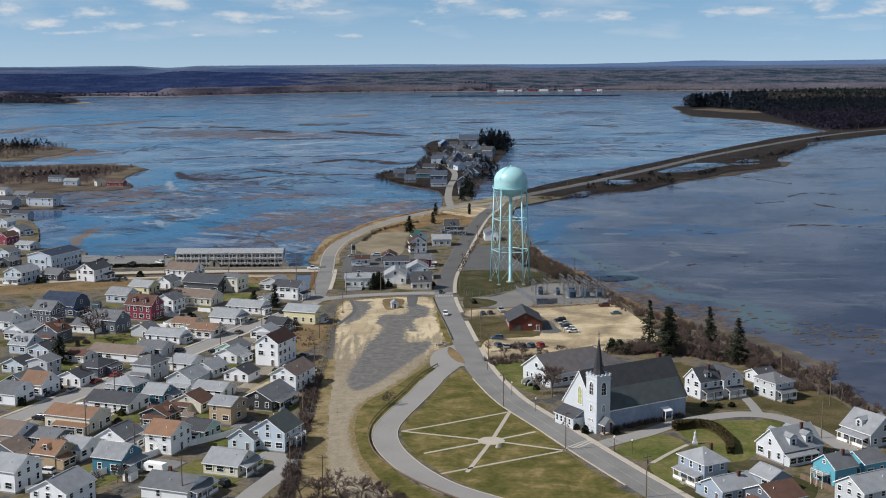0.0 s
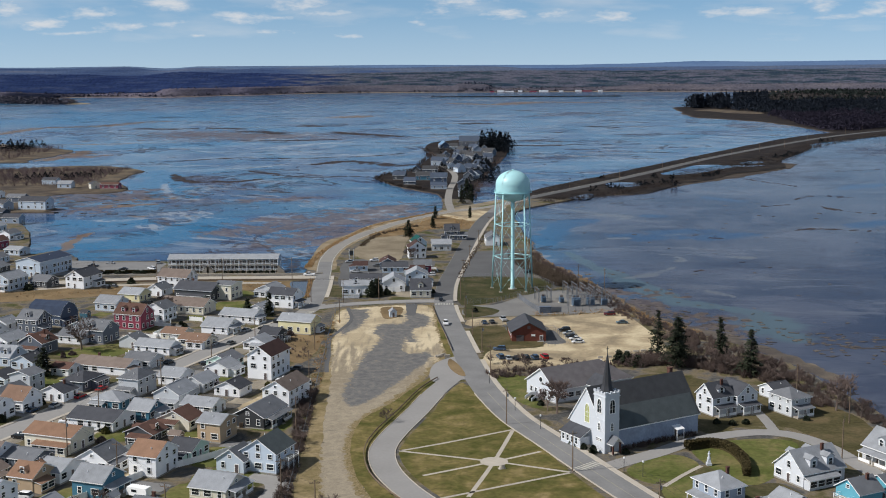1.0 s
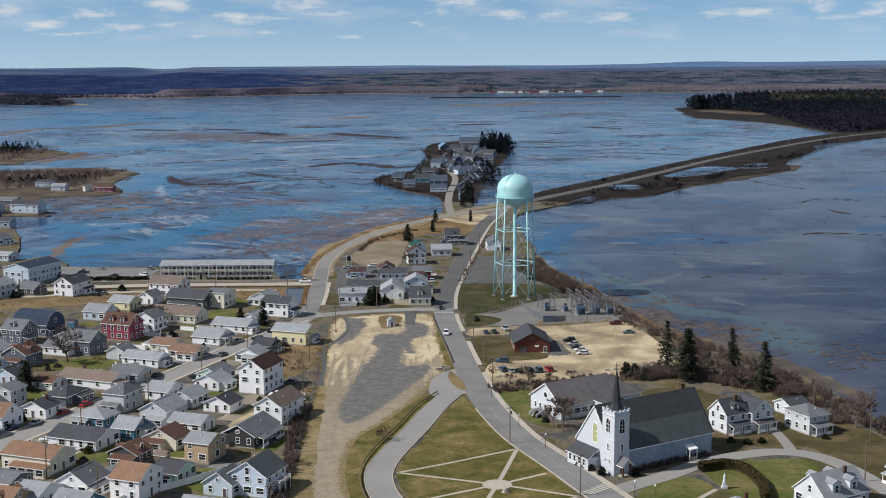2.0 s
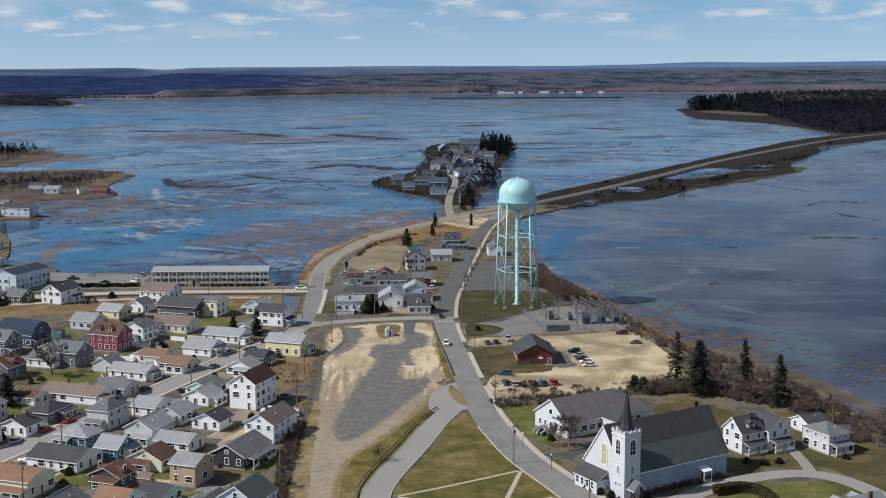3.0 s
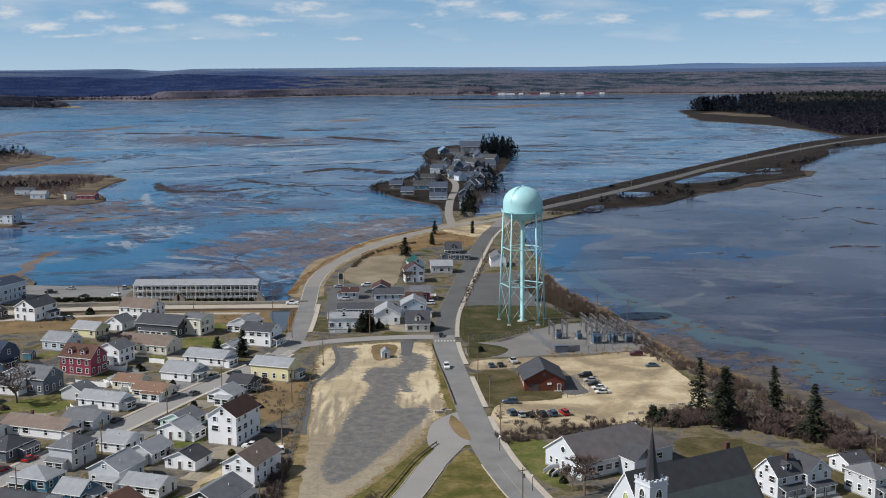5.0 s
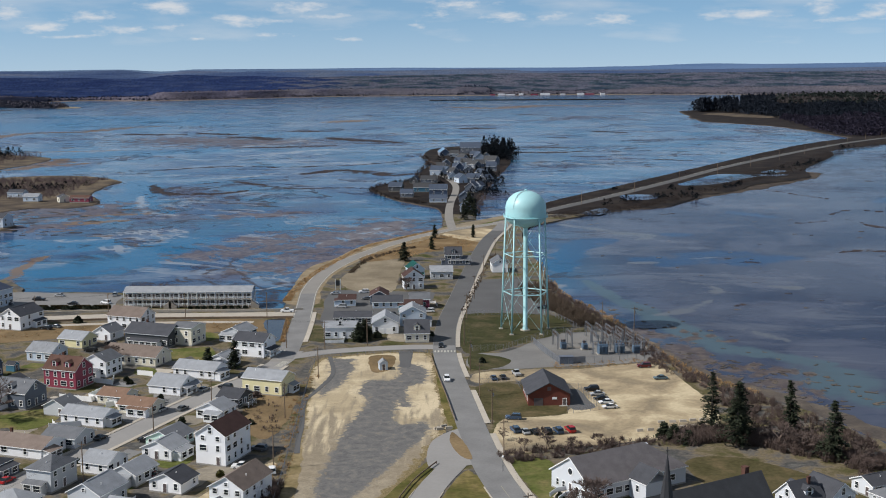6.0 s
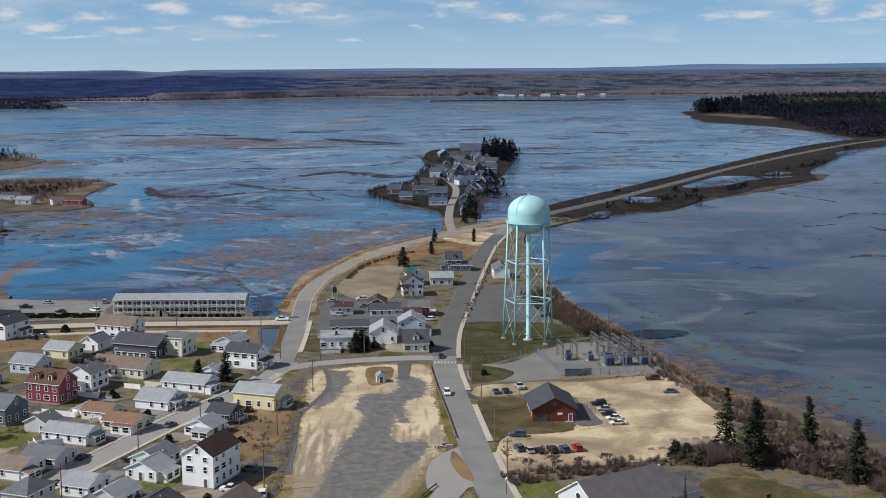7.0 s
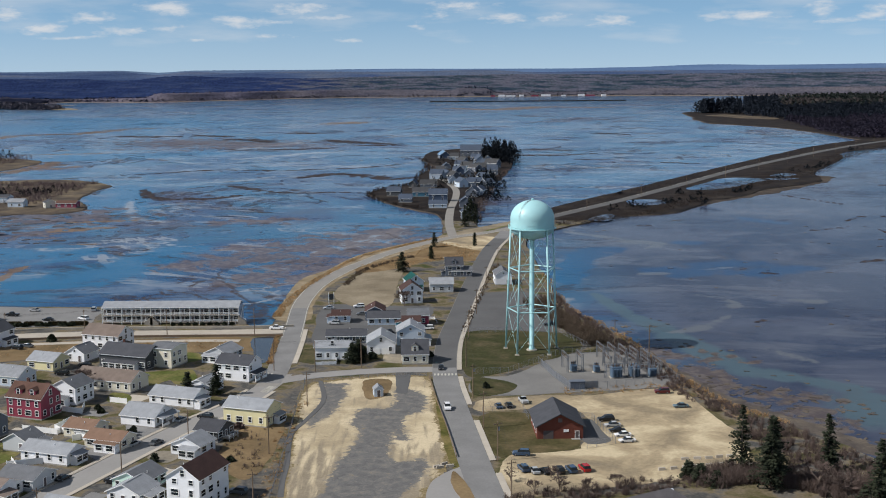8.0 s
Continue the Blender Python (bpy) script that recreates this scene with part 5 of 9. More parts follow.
def house(x, y, yaw, w, l, eave, ridge, wall, roof, hip=False, gambrel=False, porch="", deck="", dormer=0, chimney=False, door="", storeys=0, far=False, name="house"):
    words = {"cream": "cream-sided", "soft_white": "white clapboard", "white": "white clapboard", "taupe_wall": "brown"}.get(wall, wall.replace("_", " ") + "-sided")
    tall = storeys or (2 if eave > 4.2 else 1)
    size = {1: "single-storey", 2: "two-storey", 3: "three-storey"}[tall]
    extra = " and front porch" if porch else " and outdoor deck" if deck else " and dormers" if dormer else ""
    shape = "hipped" if hip else "gambrel" if gambrel else "gabled"
    h = thing(name, x, y, yaw, 0, f"{words} {size} house, {shape} {roof.replace('_', ' ')} roof{extra}", "house", "houses of the town")
    f = 0.35
    # body with its gables
    g = Geo()
    if hip:
        g.box(0, 0, f, w, l, eave - f)
    elif gambrel:
        k = eave + (ridge - eave) * 0.66
        prof = [(-w / 2, f), (w / 2, f), (w / 2, eave), (w * 0.32, k), (0, ridge), (-w * 0.32, k), (-w / 2, eave)]
        g.solid([(a, -l / 2, b) for a, b in prof][::-1], [(a, l / 2, b) for a, b in prof][::-1])
    else:
        prof = [(-w / 2, f), (w / 2, f), (w / 2, eave), (0, ridge - 0.02), (-w / 2, eave)]
        g.solid([(a, -l / 2, b) for a, b in prof][::-1], [(a, l / 2, b) for a, b in prof][::-1])
    part("wall", g.mesh("wall", WALL[wall]), h)
    part("foundation", Geo().box(0, 0, -0.3, w + 0.06, l + 0.06, f + 0.32).mesh("foundation", FOUND), h)
    # roof
    g = Geo()
    if hip:
        o, r = 0.45, max(l - w, 0.6) / 2
        lo = [(-w / 2 - o, -l / 2 - o, eave), (w / 2 + o, -l / 2 - o, eave), (w / 2 + o, l / 2 + o, eave), (-w / 2 - o, l / 2 + o, eave)]
        A, B = (0, -r, ridge), (0, r, ridge)
        up = [(a, b, eave + 0.2) for a, b, _ in lo]
        g.solid(lo, up, 1)
        for q in ((up[0], up[1], A), (up[1], up[2], B, A), (up[2], up[3], B), (up[3], up[0], A, B)):
            g.face(q, 0)
    elif gambrel:
        k = eave + (ridge - eave) * 0.66
        for s in (-1, 1):
            for (xa, za), (xb, zb) in (((w / 2 + 0.3, eave - 0.25), (w * 0.32, k)), ((w * 0.32, k), (0, ridge))):
                a = [(s * xb, -l / 2 - 0.3, zb), (s * xa, -l / 2 - 0.3, za), (s * xa, l / 2 + 0.3, za), (s * xb, l / 2 + 0.3, zb)]
                a = a if s > 0 else a[::-1]
                g.solid(a, [(p, q, r + 0.2) for p, q, r in a], 1)
                g.m[-5] = 0
    else:
        gable_roof(g, w, l, eave, ridge)
    part("roof", g.mesh("roof", ROOF[roof], TRIM if wall != "charcoal" else WALL["pale_grey"]), h)
    # openings
    rnd = random.Random(int(x * 13 + y * 7))
    for side, span in (("g0", w), ("w1", l), ("w0", l), ("g1", w)):
        fr = wall_frame(side, w, l)
        if far and side == "g1":
            continue
        n = max(1, int(span / (2.9 if not far else 5.0)))
        door_at = n // 2 if (side == (porch or deck or "g0")) else -1
        for s in range(tall):
            for i in range(n):
                u = (i + 0.5) / n * span - span / 2
                z0 = f + s * 2.7
                if s == 0 and i == door_at:
                    if door == "garage":
                        for k in (-1, 1):
                            part("garage_door", GARAGE_MESH, h, fr @ pose(k * 1.7, 0, f - 0.3))
                    else:
                        part("door", DOOR_MESH, h, fr @ pose(u, 0, f))
                    continue
                if rnd.random() < 0.12 or (s and z0 + 2.0 > eave):
                    continue
                kind = "wide" if (rnd.random() < 0.38 and span / n > 2.6) else "std"
                if z0 + 2.4 > eave:
                    kind = "small" if z0 + 2.2 > eave else "low"
                window(h, kind, fr @ pose(u, 0, z0 + (0.85 if kind != "small" else 1.0)), y > 470)
        if side[0] == "g" and not hip and ridge - eave > 2.2 and not far:
            window(h, "std" if ridge - eave > 2.7 else "small", fr @ pose(0, 0, eave + (0.35 if ridge - eave > 2.7 else 0.5)), y > 470)
    if porch and not far:
        fr = wall_frame(porch, w, l)
        span, d = ((w if porch[0] == "g" else l) * 0.86), 2.2
        p = part("porch", Geo().box(0, -d / 2, -0.2, span, d, 0.6).mesh("porch", DECK), h, fr)
        g = Geo()
        a = [(-span / 2 - 0.25, -d - 0.25, 2.65), (span / 2 + 0.25, -d - 0.25, 2.65), (span / 2 + 0.25, 0, 3.2), (-span / 2 - 0.25, 0, 3.2)]
        g.solid(a, [(i, j, k + 0.16) for i, j, k in a], 1, 0)
        part("porch_roof", g.mesh("porch_roof", ROOF[roof], TRIM), p)
        m = max(3, int(span / 2.2) + 1)
        post = Geo().box(0, 0, 0.4, 0.16, 0.16, 2.3).mesh("post", TRIM)
        for i in range(m):
            part("post", post, p, pose((i / (m - 1) - 0.5) * (span - 0.2), -d + 0.12, 0))
        for s in (-1, 1):
            g = Geo().box(s * span * 0.29, -d + 0.1, 0.42, span * 0.4, 0.08, 0.75)
            part("railing", g.mesh("railing", TRIM), p)
        g = Geo()
        for i in range(3):
            g.box(0, -d - 0.15 - 0.3 * i, -0.1, 1.4, 0.3, 0.38 - 0.13 * i)
        part("steps", g.mesh("steps", DECK), p)
    if deck and not far:
        fr = wall_frame(deck, w, l)
        span, d, z = ((w if deck[0] == "g" else l) * 0.55), 2.4, (3.0 if eave > 4.2 else 0.6)
        p = part("deck", Geo().box(0, -d / 2, z, span, d, 0.2).mesh("deck", DECK), h, fr)
        rail = Geo()
        for q in ((0, -d + 0.05, span, 0.06), (-span / 2 + 0.03, -d / 2, 0.06, d), (span / 2 - 0.03, -d / 2, 0.06, d)):
            rail.box(q[0], q[1], z + 1.05, q[2], q[3], 0.08)
            rail.box(q[0], q[1], z + 0.65, q[2], q[3], 0.05)
        part("railing", rail.mesh("railing", TRIM), p)
        post = Geo().box(0, 0, 0, 0.14, 0.14, z + 1.1).mesh("post", TRIM)
        for a in (-1, 0, 1):
            part("post", post, p, pose(a * (span / 2 - 0.08), -d + 0.08, 0))
    for i in range(dormer):
        # gabled dormer on the long slopes
        slope = (ridge - eave) / (w / 2)
        dw, yd = 2.3, ((i + 0.5) / dormer - 0.5) * l * 0.8
        zt = eave + (ridge - eave) * 0.82
        for s in (1, -1):
            xf = s * (w / 2 - 0.9)
            zb = eave + slope * 0.7
            xb = s * (ridge - zt) / slope * 0.6
            zs = zt - 0.7
            q = [(-dw / 2, zb), (dw / 2, zb), (dw / 2, zs), (0, zt), (-dw / 2, zs)]
            g = Geo()
            a, b = [(xf, yd + u, z) for u, z in q], [(xb, yd + u, z) for u, z in q]
            g.solid(a if s < 0 else a[::-1], b if s < 0 else b[::-1])
            d = part("dormer", g.mesh("dormer", WALL[wall]), h)
            g = Geo()
            for k in (-1, 1):
                a = [(xf + s * 0.25, yd, zt), (xf + s * 0.25, yd + k * (dw / 2 + 0.2), zs - 0.12), (xb, yd + k * (dw / 2 + 0.2), zs - 0.12), (xb, yd, zt)]
                if k * s < 0:
                    a = a[::-1]
                g.solid(a[::-1], [(i0, j0, k0 + 0.14) for i0, j0, k0 in a[::-1]], 0)
            part("dormer_roof", g.mesh("dormer_roof", ROOF[roof]), d)
            window(d, "std", pose(xf, yd, zb + 0.3, 0, 0, 90 * s), True)
    if not far:
        # plumbing vent and, on some roofs, a ridge vent
        vx = w * rnd.uniform(0.12, 0.3) * rnd.choice((-1, 1))
        vz = ridge - (ridge - eave) * abs(vx) / (w / 2)
        part("vent_pipe", VENT, h, pose(vx, l * rnd.uniform(-0.3, 0.3), vz - 0.1))
        if roof in ("grey", "light_grey", "charcoal") and not hip and not gambrel and rnd.random() < 0.5:
            part("ridge_vent", Geo().box(0, 0, ridge + 0.14, 0.35, l * 0.8, 0.12).mesh("ridge_vent", ROOF[roof]), h)
    if not far and not porch and not deck and tall < 3 and w * l > 50 and rnd.random() < 0.62:
        # enclosed sun porch with its own lean-to roof
        side = rnd.choice(("g0", "w1", "g0", "w0"))
        fr = wall_frame(side, w, l)
        full = w if side[0] == "g" else l
        span, d = full * rnd.uniform(0.45, 0.8), rnd.uniform(1.7, 2.6)
        u = (full - span) / 2 * rnd.choice((-0.9, 0, 0.9))
        top = min(2.9, eave - 0.1)
        g = Geo().box(u, -d / 2, -0.2, span, d, 2.45)
        s = part("sun_porch", g.mesh("sun_porch", WALL["white" if rnd.random() < 0.4 else wall]), h, fr)
        a = [(u - span / 2 - 0.25, -d - 0.3, 2.3), (u + span / 2 + 0.25, -d - 0.3, 2.3), (u + span / 2 + 0.25, 0, top), (u - span / 2 - 0.25, 0, top)]
        g = Geo().solid(a, [(i, j, k + 0.16) for i, j, k in a], 1, 0)
        part("porch_roof", g.mesh("porch_roof", ROOF[roof], TRIM), s)
        ribbon = max(2, int(span / 2.3))
        for i in range(ribbon):
            window(s, "wide", pose(u + ((i + 0.5) / ribbon - 0.5) * span, -d, 0.75), True)
    if chimney:
        g = Geo().box(w * 0.12, l * 0.2, ridge - 1.4, 0.55, 0.7, 2.2)
        g.box(w * 0.12, l * 0.2, ridge + 0.8, 0.68, 0.83, 0.12)
        part("chimney", g.mesh("chimney", BRICK), h)
    return h


house(-167.1, 568.5, -20, 9.9, 13.9, 5.6, 8.5, "white", "charcoal")
house(-199.3, 562.5, -20, 9.9, 13.3, 5.6, 8, "pale_blue", "light_grey", porch='g0')
house(-197.4, 605.2, -20, 14.3, 24.0, 7.6, 9.5, "pale_blue", "navy", storeys=3)
house(-185.6, 569.0, 70, 8.8, 9.3, 3.2, 5.5, "charcoal", "grey")
house(-251.1, 688.1, -20, 7.7, 10.8, 4.6, 7, "red", "brown")
house(-232.1, 666.4, 70, 8.8, 9.8, 3.2, 4.5, "pale_blue", "light_grey")
house(-233.2, 638.8, -20, 8.8, 9.0, 3.2, 5, "pale_blue", "grey")
house(-222.4, 609.5, -20, 8.8, 8.5, 3.2, 5, "charcoal", "grey")
house(-257.0, 724.5, -20, 8.8, 10.2, 4, 6, "white", "grey")
house(-277.5, 759.4, -20, 8.8, 8.2, 4, 6, "pale_blue", "light_grey")
house(-155.7, 488.0, 70, 11.0, 15.4, 4.4, 9, "navy", "navy", gambrel=True)
house(-157.8, 472.4, 70, 8.8, 9.2, 5.5, 8.5, "slate", "grey", dormer=1)
house(-169.6, 461.0, 70, 7.7, 7.4, 3.4, 6, "white", "grey")
house(-170.5, 476.0, -20, 7.7, 7.4, 3, 5, "white", "light_grey")
house(-159.3, 447.8, -20, 8.8, 11.3, 3.0, 5.2, "white", "light_grey")
house(-145.1, 438.6, -20, 9.9, 8.7, 4.2, 7, "slate", "brown", dormer=1, chimney=True)
house(-149.2, 420.9, 70, 8.8, 7.5, 3.6, 6.5, "pale_blue", "light_grey", dormer=2)
house(-140.6, 415.1, -20, 8.8, 7.3, 3, 5, "pale_blue", "charcoal")
house(-141.9, 393.1, -20, 8.8, 7.0, 3, 5, "pale_blue", "charcoal")
house(-131.7, 387.5, -20, 7.7, 7.0, 5.4, 6.6, "pale_grey", "grey")
house(-125.9, 365.4, 70, 8.8, 8.0, 4, 7, "white", "tan")
house(-132.6, 372.1, -20, 8.8, 11.4, 3.2, 5.5, "charcoal", "grey")
house(-130.2, 355.5, 70, 8.8, 7.0, 3.6, 6.5, "white", "grey", gambrel=True)
house(-121.0, 478.1, 70, 9.0, 12.0, 6.2, 9.6, "red", "brown", dormer=2, chimney=True)
house(-129.1, 456.2, 70, 9.9, 12.0, 5, 8, "slate", "grey", dormer=1)
house(-136.0, 453.9, 70, 8.8, 10.7, 3, 5, "white", "grey")
house(-139.5, 514.0, 70, 8.8, 10.4, 3.6, 6, "pale_blue", "light_grey")
house(-135.1, 534.8, 70, 8.8, 10.3, 3.4, 5.5, "yellow", "light_grey")
house(-127.0, 546.3, -20, 7.7, 8.5, 3.2, 5.5, "white", "grey")
house(-123.0, 564.8, 70, 9.9, 15.0, 5.6, 8.5, "white", "taupe")
house(-107.7, 538.0, 70, 11.0, 18.3, 4.6, 7.5, "charcoal", "charcoal", chimney=True)
house(-95.2, 538.5, 70, 9.9, 8.4, 6.6, 7.5, "cream", "grey", deck='w1')
house(-106.8, 509.2, 70, 9.9, 20.7, 3.4, 6, "cream", "taupe")
house(-114.1, 492.5, -20, 8.8, 9.0, 5.4, 7.6, "white", "grey")
house(-77.9, 546.5, -20, 8.8, 10.4, 3, 5, "pale_grey", "light_grey")
house(-67.9, 519.0, 70, 8.8, 11.9, 5.6, 8, "white", "charcoal", porch='g0')
house(-75.9, 503.6, -20, 7.7, 8.6, 3, 4.6, "white", "light_grey")
house(-81.2, 489.9, 70, 8.8, 15.2, 3, 5, "white", "light_grey")
house(-85.9, 469.9, 70, 9.9, 11.2, 3, 5.5, "white", "light_grey", porch='g0')
house(-55.9, 469.6, 70, 8.8, 13.6, 5, 7, "yellow", "light_grey")
house(-64.0, 455.0, 70, 8.8, 7.2, 3, 5, "charcoal", "charcoal", deck='g0')
house(-67.1, 441.8, -20, 8.8, 7.6, 3, 5, "white", "light_grey")
house(-58.1, 403.8, -20, 8.6, 12.9, 8.1, 10.9, "white", "dark_brown", storeys=3)
house(-100.0, 458.1, 70, 7.7, 9.1, 2.8, 4.5, "cream", "tan")
house(-90.3, 447.5, 70, 7.7, 11.1, 2.8, 4.5, "cream", "tan")
house(-102.2, 436.5, 70, 7.7, 14.2, 3, 4.8, "white", "light_grey")
house(-102.3, 417.0, 70, 8.8, 10.3, 3, 4.8, "pale_grey", "grey")
house(-113.2, 446.2, -20, 7.7, 7.0, 3, 5, "pale_grey", "grey")
house(-112.7, 410.4, 70, 9.9, 20.2, 2.9, 4.8, "white", "taupe", chimney=True)
house(-125.6, 406.7, 70, 6.6, 7.0, 2.6, 4, "white", "brown")
house(-115.0, 390.2, 70, 11.0, 7.7, 3.1, 5.5, "slate", "charcoal", hip=True)
house(-118.2, 376.0, -20, 8.8, 7.0, 3, 5, "white", "charcoal", chimney=True)
house(-96.0, 383.4, 70, 9.9, 7.0, 5.4, 8, "pale_grey", "grey", hip=True)
house(-99.0, 366.0, -20, 9.9, 7.0, 3.2, 5.5, "blue", "light_grey", hip=True)
house(-86.7, 355.9, 70, 7.7, 7.0, 3.2, 5.5, "blue", "light_grey")
house(-97.5, 348.6, 70, 11.0, 15.1, 3, 5, "white", "charcoal")
house(-103.4, 329.6, 70, 9.9, 14.8, 4.4, 6.2, "cream", "orange_brown")
house(-87.1, 312.3, -20, 8.8, 8.8, 3.4, 6, "white", "grey")
house(-81.4, 334.2, -20, 8.8, 7.0, 3, 5, "charcoal", "brown", dormer=1)
house(-74.7, 346.8, -20, 9.9, 7.4, 3.1, 5.5, "cream", "brown")
house(-81.2, 370.1, -20, 8.8, 10.4, 4.4, 6.8, "pale_grey", "light_grey")
house(-71.3, 361.8, 70, 7.7, 10.4, 2.8, 4.5, "white", "light_grey")
house(-86.6, 395.2, 70, 8.8, 7.9, 3, 5, "white", "light_grey")
house(-77.3, 387.2, -20, 7.7, 9.3, 3, 5, "pale_grey", "light_grey")
house(-73.8, 406.1, -20, 8.8, 8.1, 3, 5, "white", "light_grey")
house(-74.6, 415.2, -20, 8.8, 9.5, 3, 5, "mint", "grey")
house(-66.0, 381.0, -20, 8.8, 7.7, 2.8, 4.8, "white", "charcoal")
house(-48.3, 372.0, -20, 8.8, 13.6, 5.4, 8, "white", "taupe")
house(-53.2, 351.6, -20, 9.9, 14.0, 3.4, 6, "black", "grey", porch='w1')
house(-62.5, 336.1, 70, 8.8, 7.0, 5.4, 7, "tan", "light_grey", deck='w1')
house(-45.2, 311.8, -20, 9.9, 10.0, 5.4, 8.6, "pale_blue", "teal_grey", deck='w1')
house(-52.8, 310.5, -20, 7.7, 7.0, 3.4, 6, "pale_blue", "grey")
house(-67.0, 320.1, 70, 8.8, 7.0, 3, 5, "mint", "charcoal")
house(-73.4, 309.0, 70, 9.9, 7.9, 5.4, 8, "white", "orange_brown")
house(-54.1, 292.2, 70, 9.9, 9.6, 3, 5.5, "cream", "light_grey", porch='g0')
house(-63.8, 275.1, 70, 11.0, 12.4, 3, 5.2, "white", "grey", porch='g0', chimney=True)
house(-82.8, 293.6, 70, 8.8, 8.5, 4.2, 6.8, "blue", "light_grey", porch='g0')
house(-100.2, 298.6, 70, 8.8, 7.0, 3.6, 6, "tan", "orange_brown", dormer=1)
house(-95.3, 304.6, 70, 9.9, 7.0, 3, 5, "white", "light_grey")
house(-88.1, 267.0, -20, 9.9, 10.6, 5.4, 8, "white", "light_grey")
house(-103.9, 281.2, 70, 9.9, 7.3, 5.4, 8, "white", "light_grey")
house(-116.3, 315.8, 70, 9.9, 8.0, 3.6, 6, "white", "taupe")
house(-113.2, 302.5, -20, 8.8, 7.0, 3, 5, "slate", "taupe")
house(-106.8, 315.2, 70, 8.8, 9.2, 2.6, 4, "slate", "grey")
house(-136.2, 466.3, -20, 8.8, 10.3, 4, 6, "pale_grey", "charcoal")
house(-39.9, 547.2, -88, 8.8, 12.1, 4.6, 6, "white", "light_grey", dormer=1)
house(-37.1, 572.7, -88, 9.9, 14.5, 3, 4.5, "slate", "charcoal")
house(-23.6, 557.5, 2, 9.9, 12.4, 4.2, 7, "white", "light_grey", door='garage')
house(-11.2, 541.4, -88, 9.9, 8.9, 3.6, 7.6, "cream", "charcoal", dormer=1, porch='w0')
house(-13.5, 569.2, 2, 9.9, 10.3, 5.4, 8, "pale_blue", "light_grey")
house(-25.0, 604.1, -88, 8.8, 12.4, 3, 5, "pale_blue", "charcoal", porch='w0')
house(-42.2, 609.0, -88, 7.7, 7.0, 3, 4.6, "pale_blue", "dark_brown")
house(-28.9, 613.8, 2, 7.7, 11.5, 4, 6, "slate", "dark_brown")
house(-11.5, 604.5, -88, 8.8, 8.2, 4, 6, "red", "grey")
house(-15.5, 649.6, 8, 9.0, 10.1, 5.8, 9, "white", "dark_brown")
house(-15.1, 677.7, 14, 7.2, 9.5, 4.8, 7.6, "pale_blue", "teal")
house(-2.5, 675.4, -88, 9.9, 10.5, 4, 6, "pale_grey", "light_grey", porch='w0')
house(3.5, 716.5, -88, 9.9, 8.4, 5.6, 9, "slate", "charcoal", dormer=1)
house(7.3, 714.9, -88, 7.7, 9.8, 3, 4.5, "slate", "grey")
house(26.1, 695.4, 2, 7.7, 13.3, 4.6, 7, "white", "grey")
house(-13.9, 596.2, -88, 7.7, 7.0, 3, 4.6, "teal", "dark_brown")
# island houses: slate and blue tones put the cloud shade into their paint
house(-40.8, 1096.5, 80, 8, 11, 4, 7.2, "charcoal", "shaded_slate", far=True)
house(-30.3, 1049.2, 85, 8, 10, 3, 6.2, "slate", "shaded_slate", far=True)
house(-19.2, 1090.4, 88, 9, 14, 4, 7.2, "blue", "slate_black", far=True)
house(-5.8, 1056.9, 88, 10, 14, 5.4, 9.2, "navy", "shaded_slate", far=True)
house(-5.6, 1009.4, 88, 7, 13, 3, 5.7, "pale_blue", "shaded_slate", far=True)
house(14.3, 943.4, 5, 8, 10, 5, 8.2, "slate", "shaded_slate", far=True)
house(14.6, 1012.5, -2, 9, 11, 5, 8.2, "slate", "shaded_slate", far=True)
house(21.5, 1088.1, -12, 9, 14, 4.5, 8.2, "slate", "shaded_slate", far=True)
house(27.5, 1102.4, -22, 8, 10, 4, 7.2, "grey_blue", "shaded_slate", far=True)
house(25.2, 1165.7, 80, 9, 12, 4.5, 8.2, "slate", "shaded_slate", far=True)
house(13.5, 1166.4, 20, 8, 12, 4.5, 8.2, "pale_blue", "shaded_slate", far=True)
house(7.4, 1231.8, 25, 8, 12, 4.5, 8.2, "slate", "slate_black", far=True)
house(0.9, 1257.9, 25, 8, 10, 4, 7.2, "grey_blue", "shaded_slate", far=True)
house(-5.9, 1306.0, 85, 8, 11, 4, 7.2, "grey_blue", "slate_black", far=True)
house(-1.4, 1511.9, 6, 12, 26, 4, 8.2, "navy", "blue", far=True)
house(29.9, 1538.7, 85, 16, 24, 7, 13.2, "slate", "shaded_slate", far=True)
house(36.4, 1427.3, 3, 10, 30, 5, 9.2, "grey_blue", "shaded_slate", far=True)
house(48.1, 1369.2, 60, 10, 14, 5, 9.2, "slate", "slate_black", far=True)
house(16.2, 1371.5, 70, 9, 12, 4, 7.2, "pale_blue", "shaded_slate", far=True)
house(29.0, 1325.1, 40, 9, 12, 4, 7.2, "slate", "slate_black", far=True)
house(22.0, 1263.0, -2, 9, 12, 4, 7.2, "slate", "shaded_slate", far=True)
house(13.5, 1297.6, 80, 9, 12, 4, 7.2, "white", "shaded_slate", far=True)
house(35.4, 1165.0, -42, 8, 11, 4, 7.2, "slate", "shaded_slate", far=True)
house(-14.5, 1168.1, 85, 8, 14, 3, 6.2, "slate", "slate_black", far=True)
house(-27.3, 1168.9, -7, 7, 12, 3, 6.2, "charcoal", "shaded_slate", far=True)
house(1.1, 1361.7, 5, 8, 9, 3.2, 6.5, "slate", "shaded_slate", far=True)
house(10.2, 1483.2, 85, 8, 10, 4.1, 7.7, "grey_blue", "slate_black", far=True)
house(27.1, 1579.9, 40, 8, 11, 5.0, 8.9, "pale_blue", "shaded_slate", far=True)
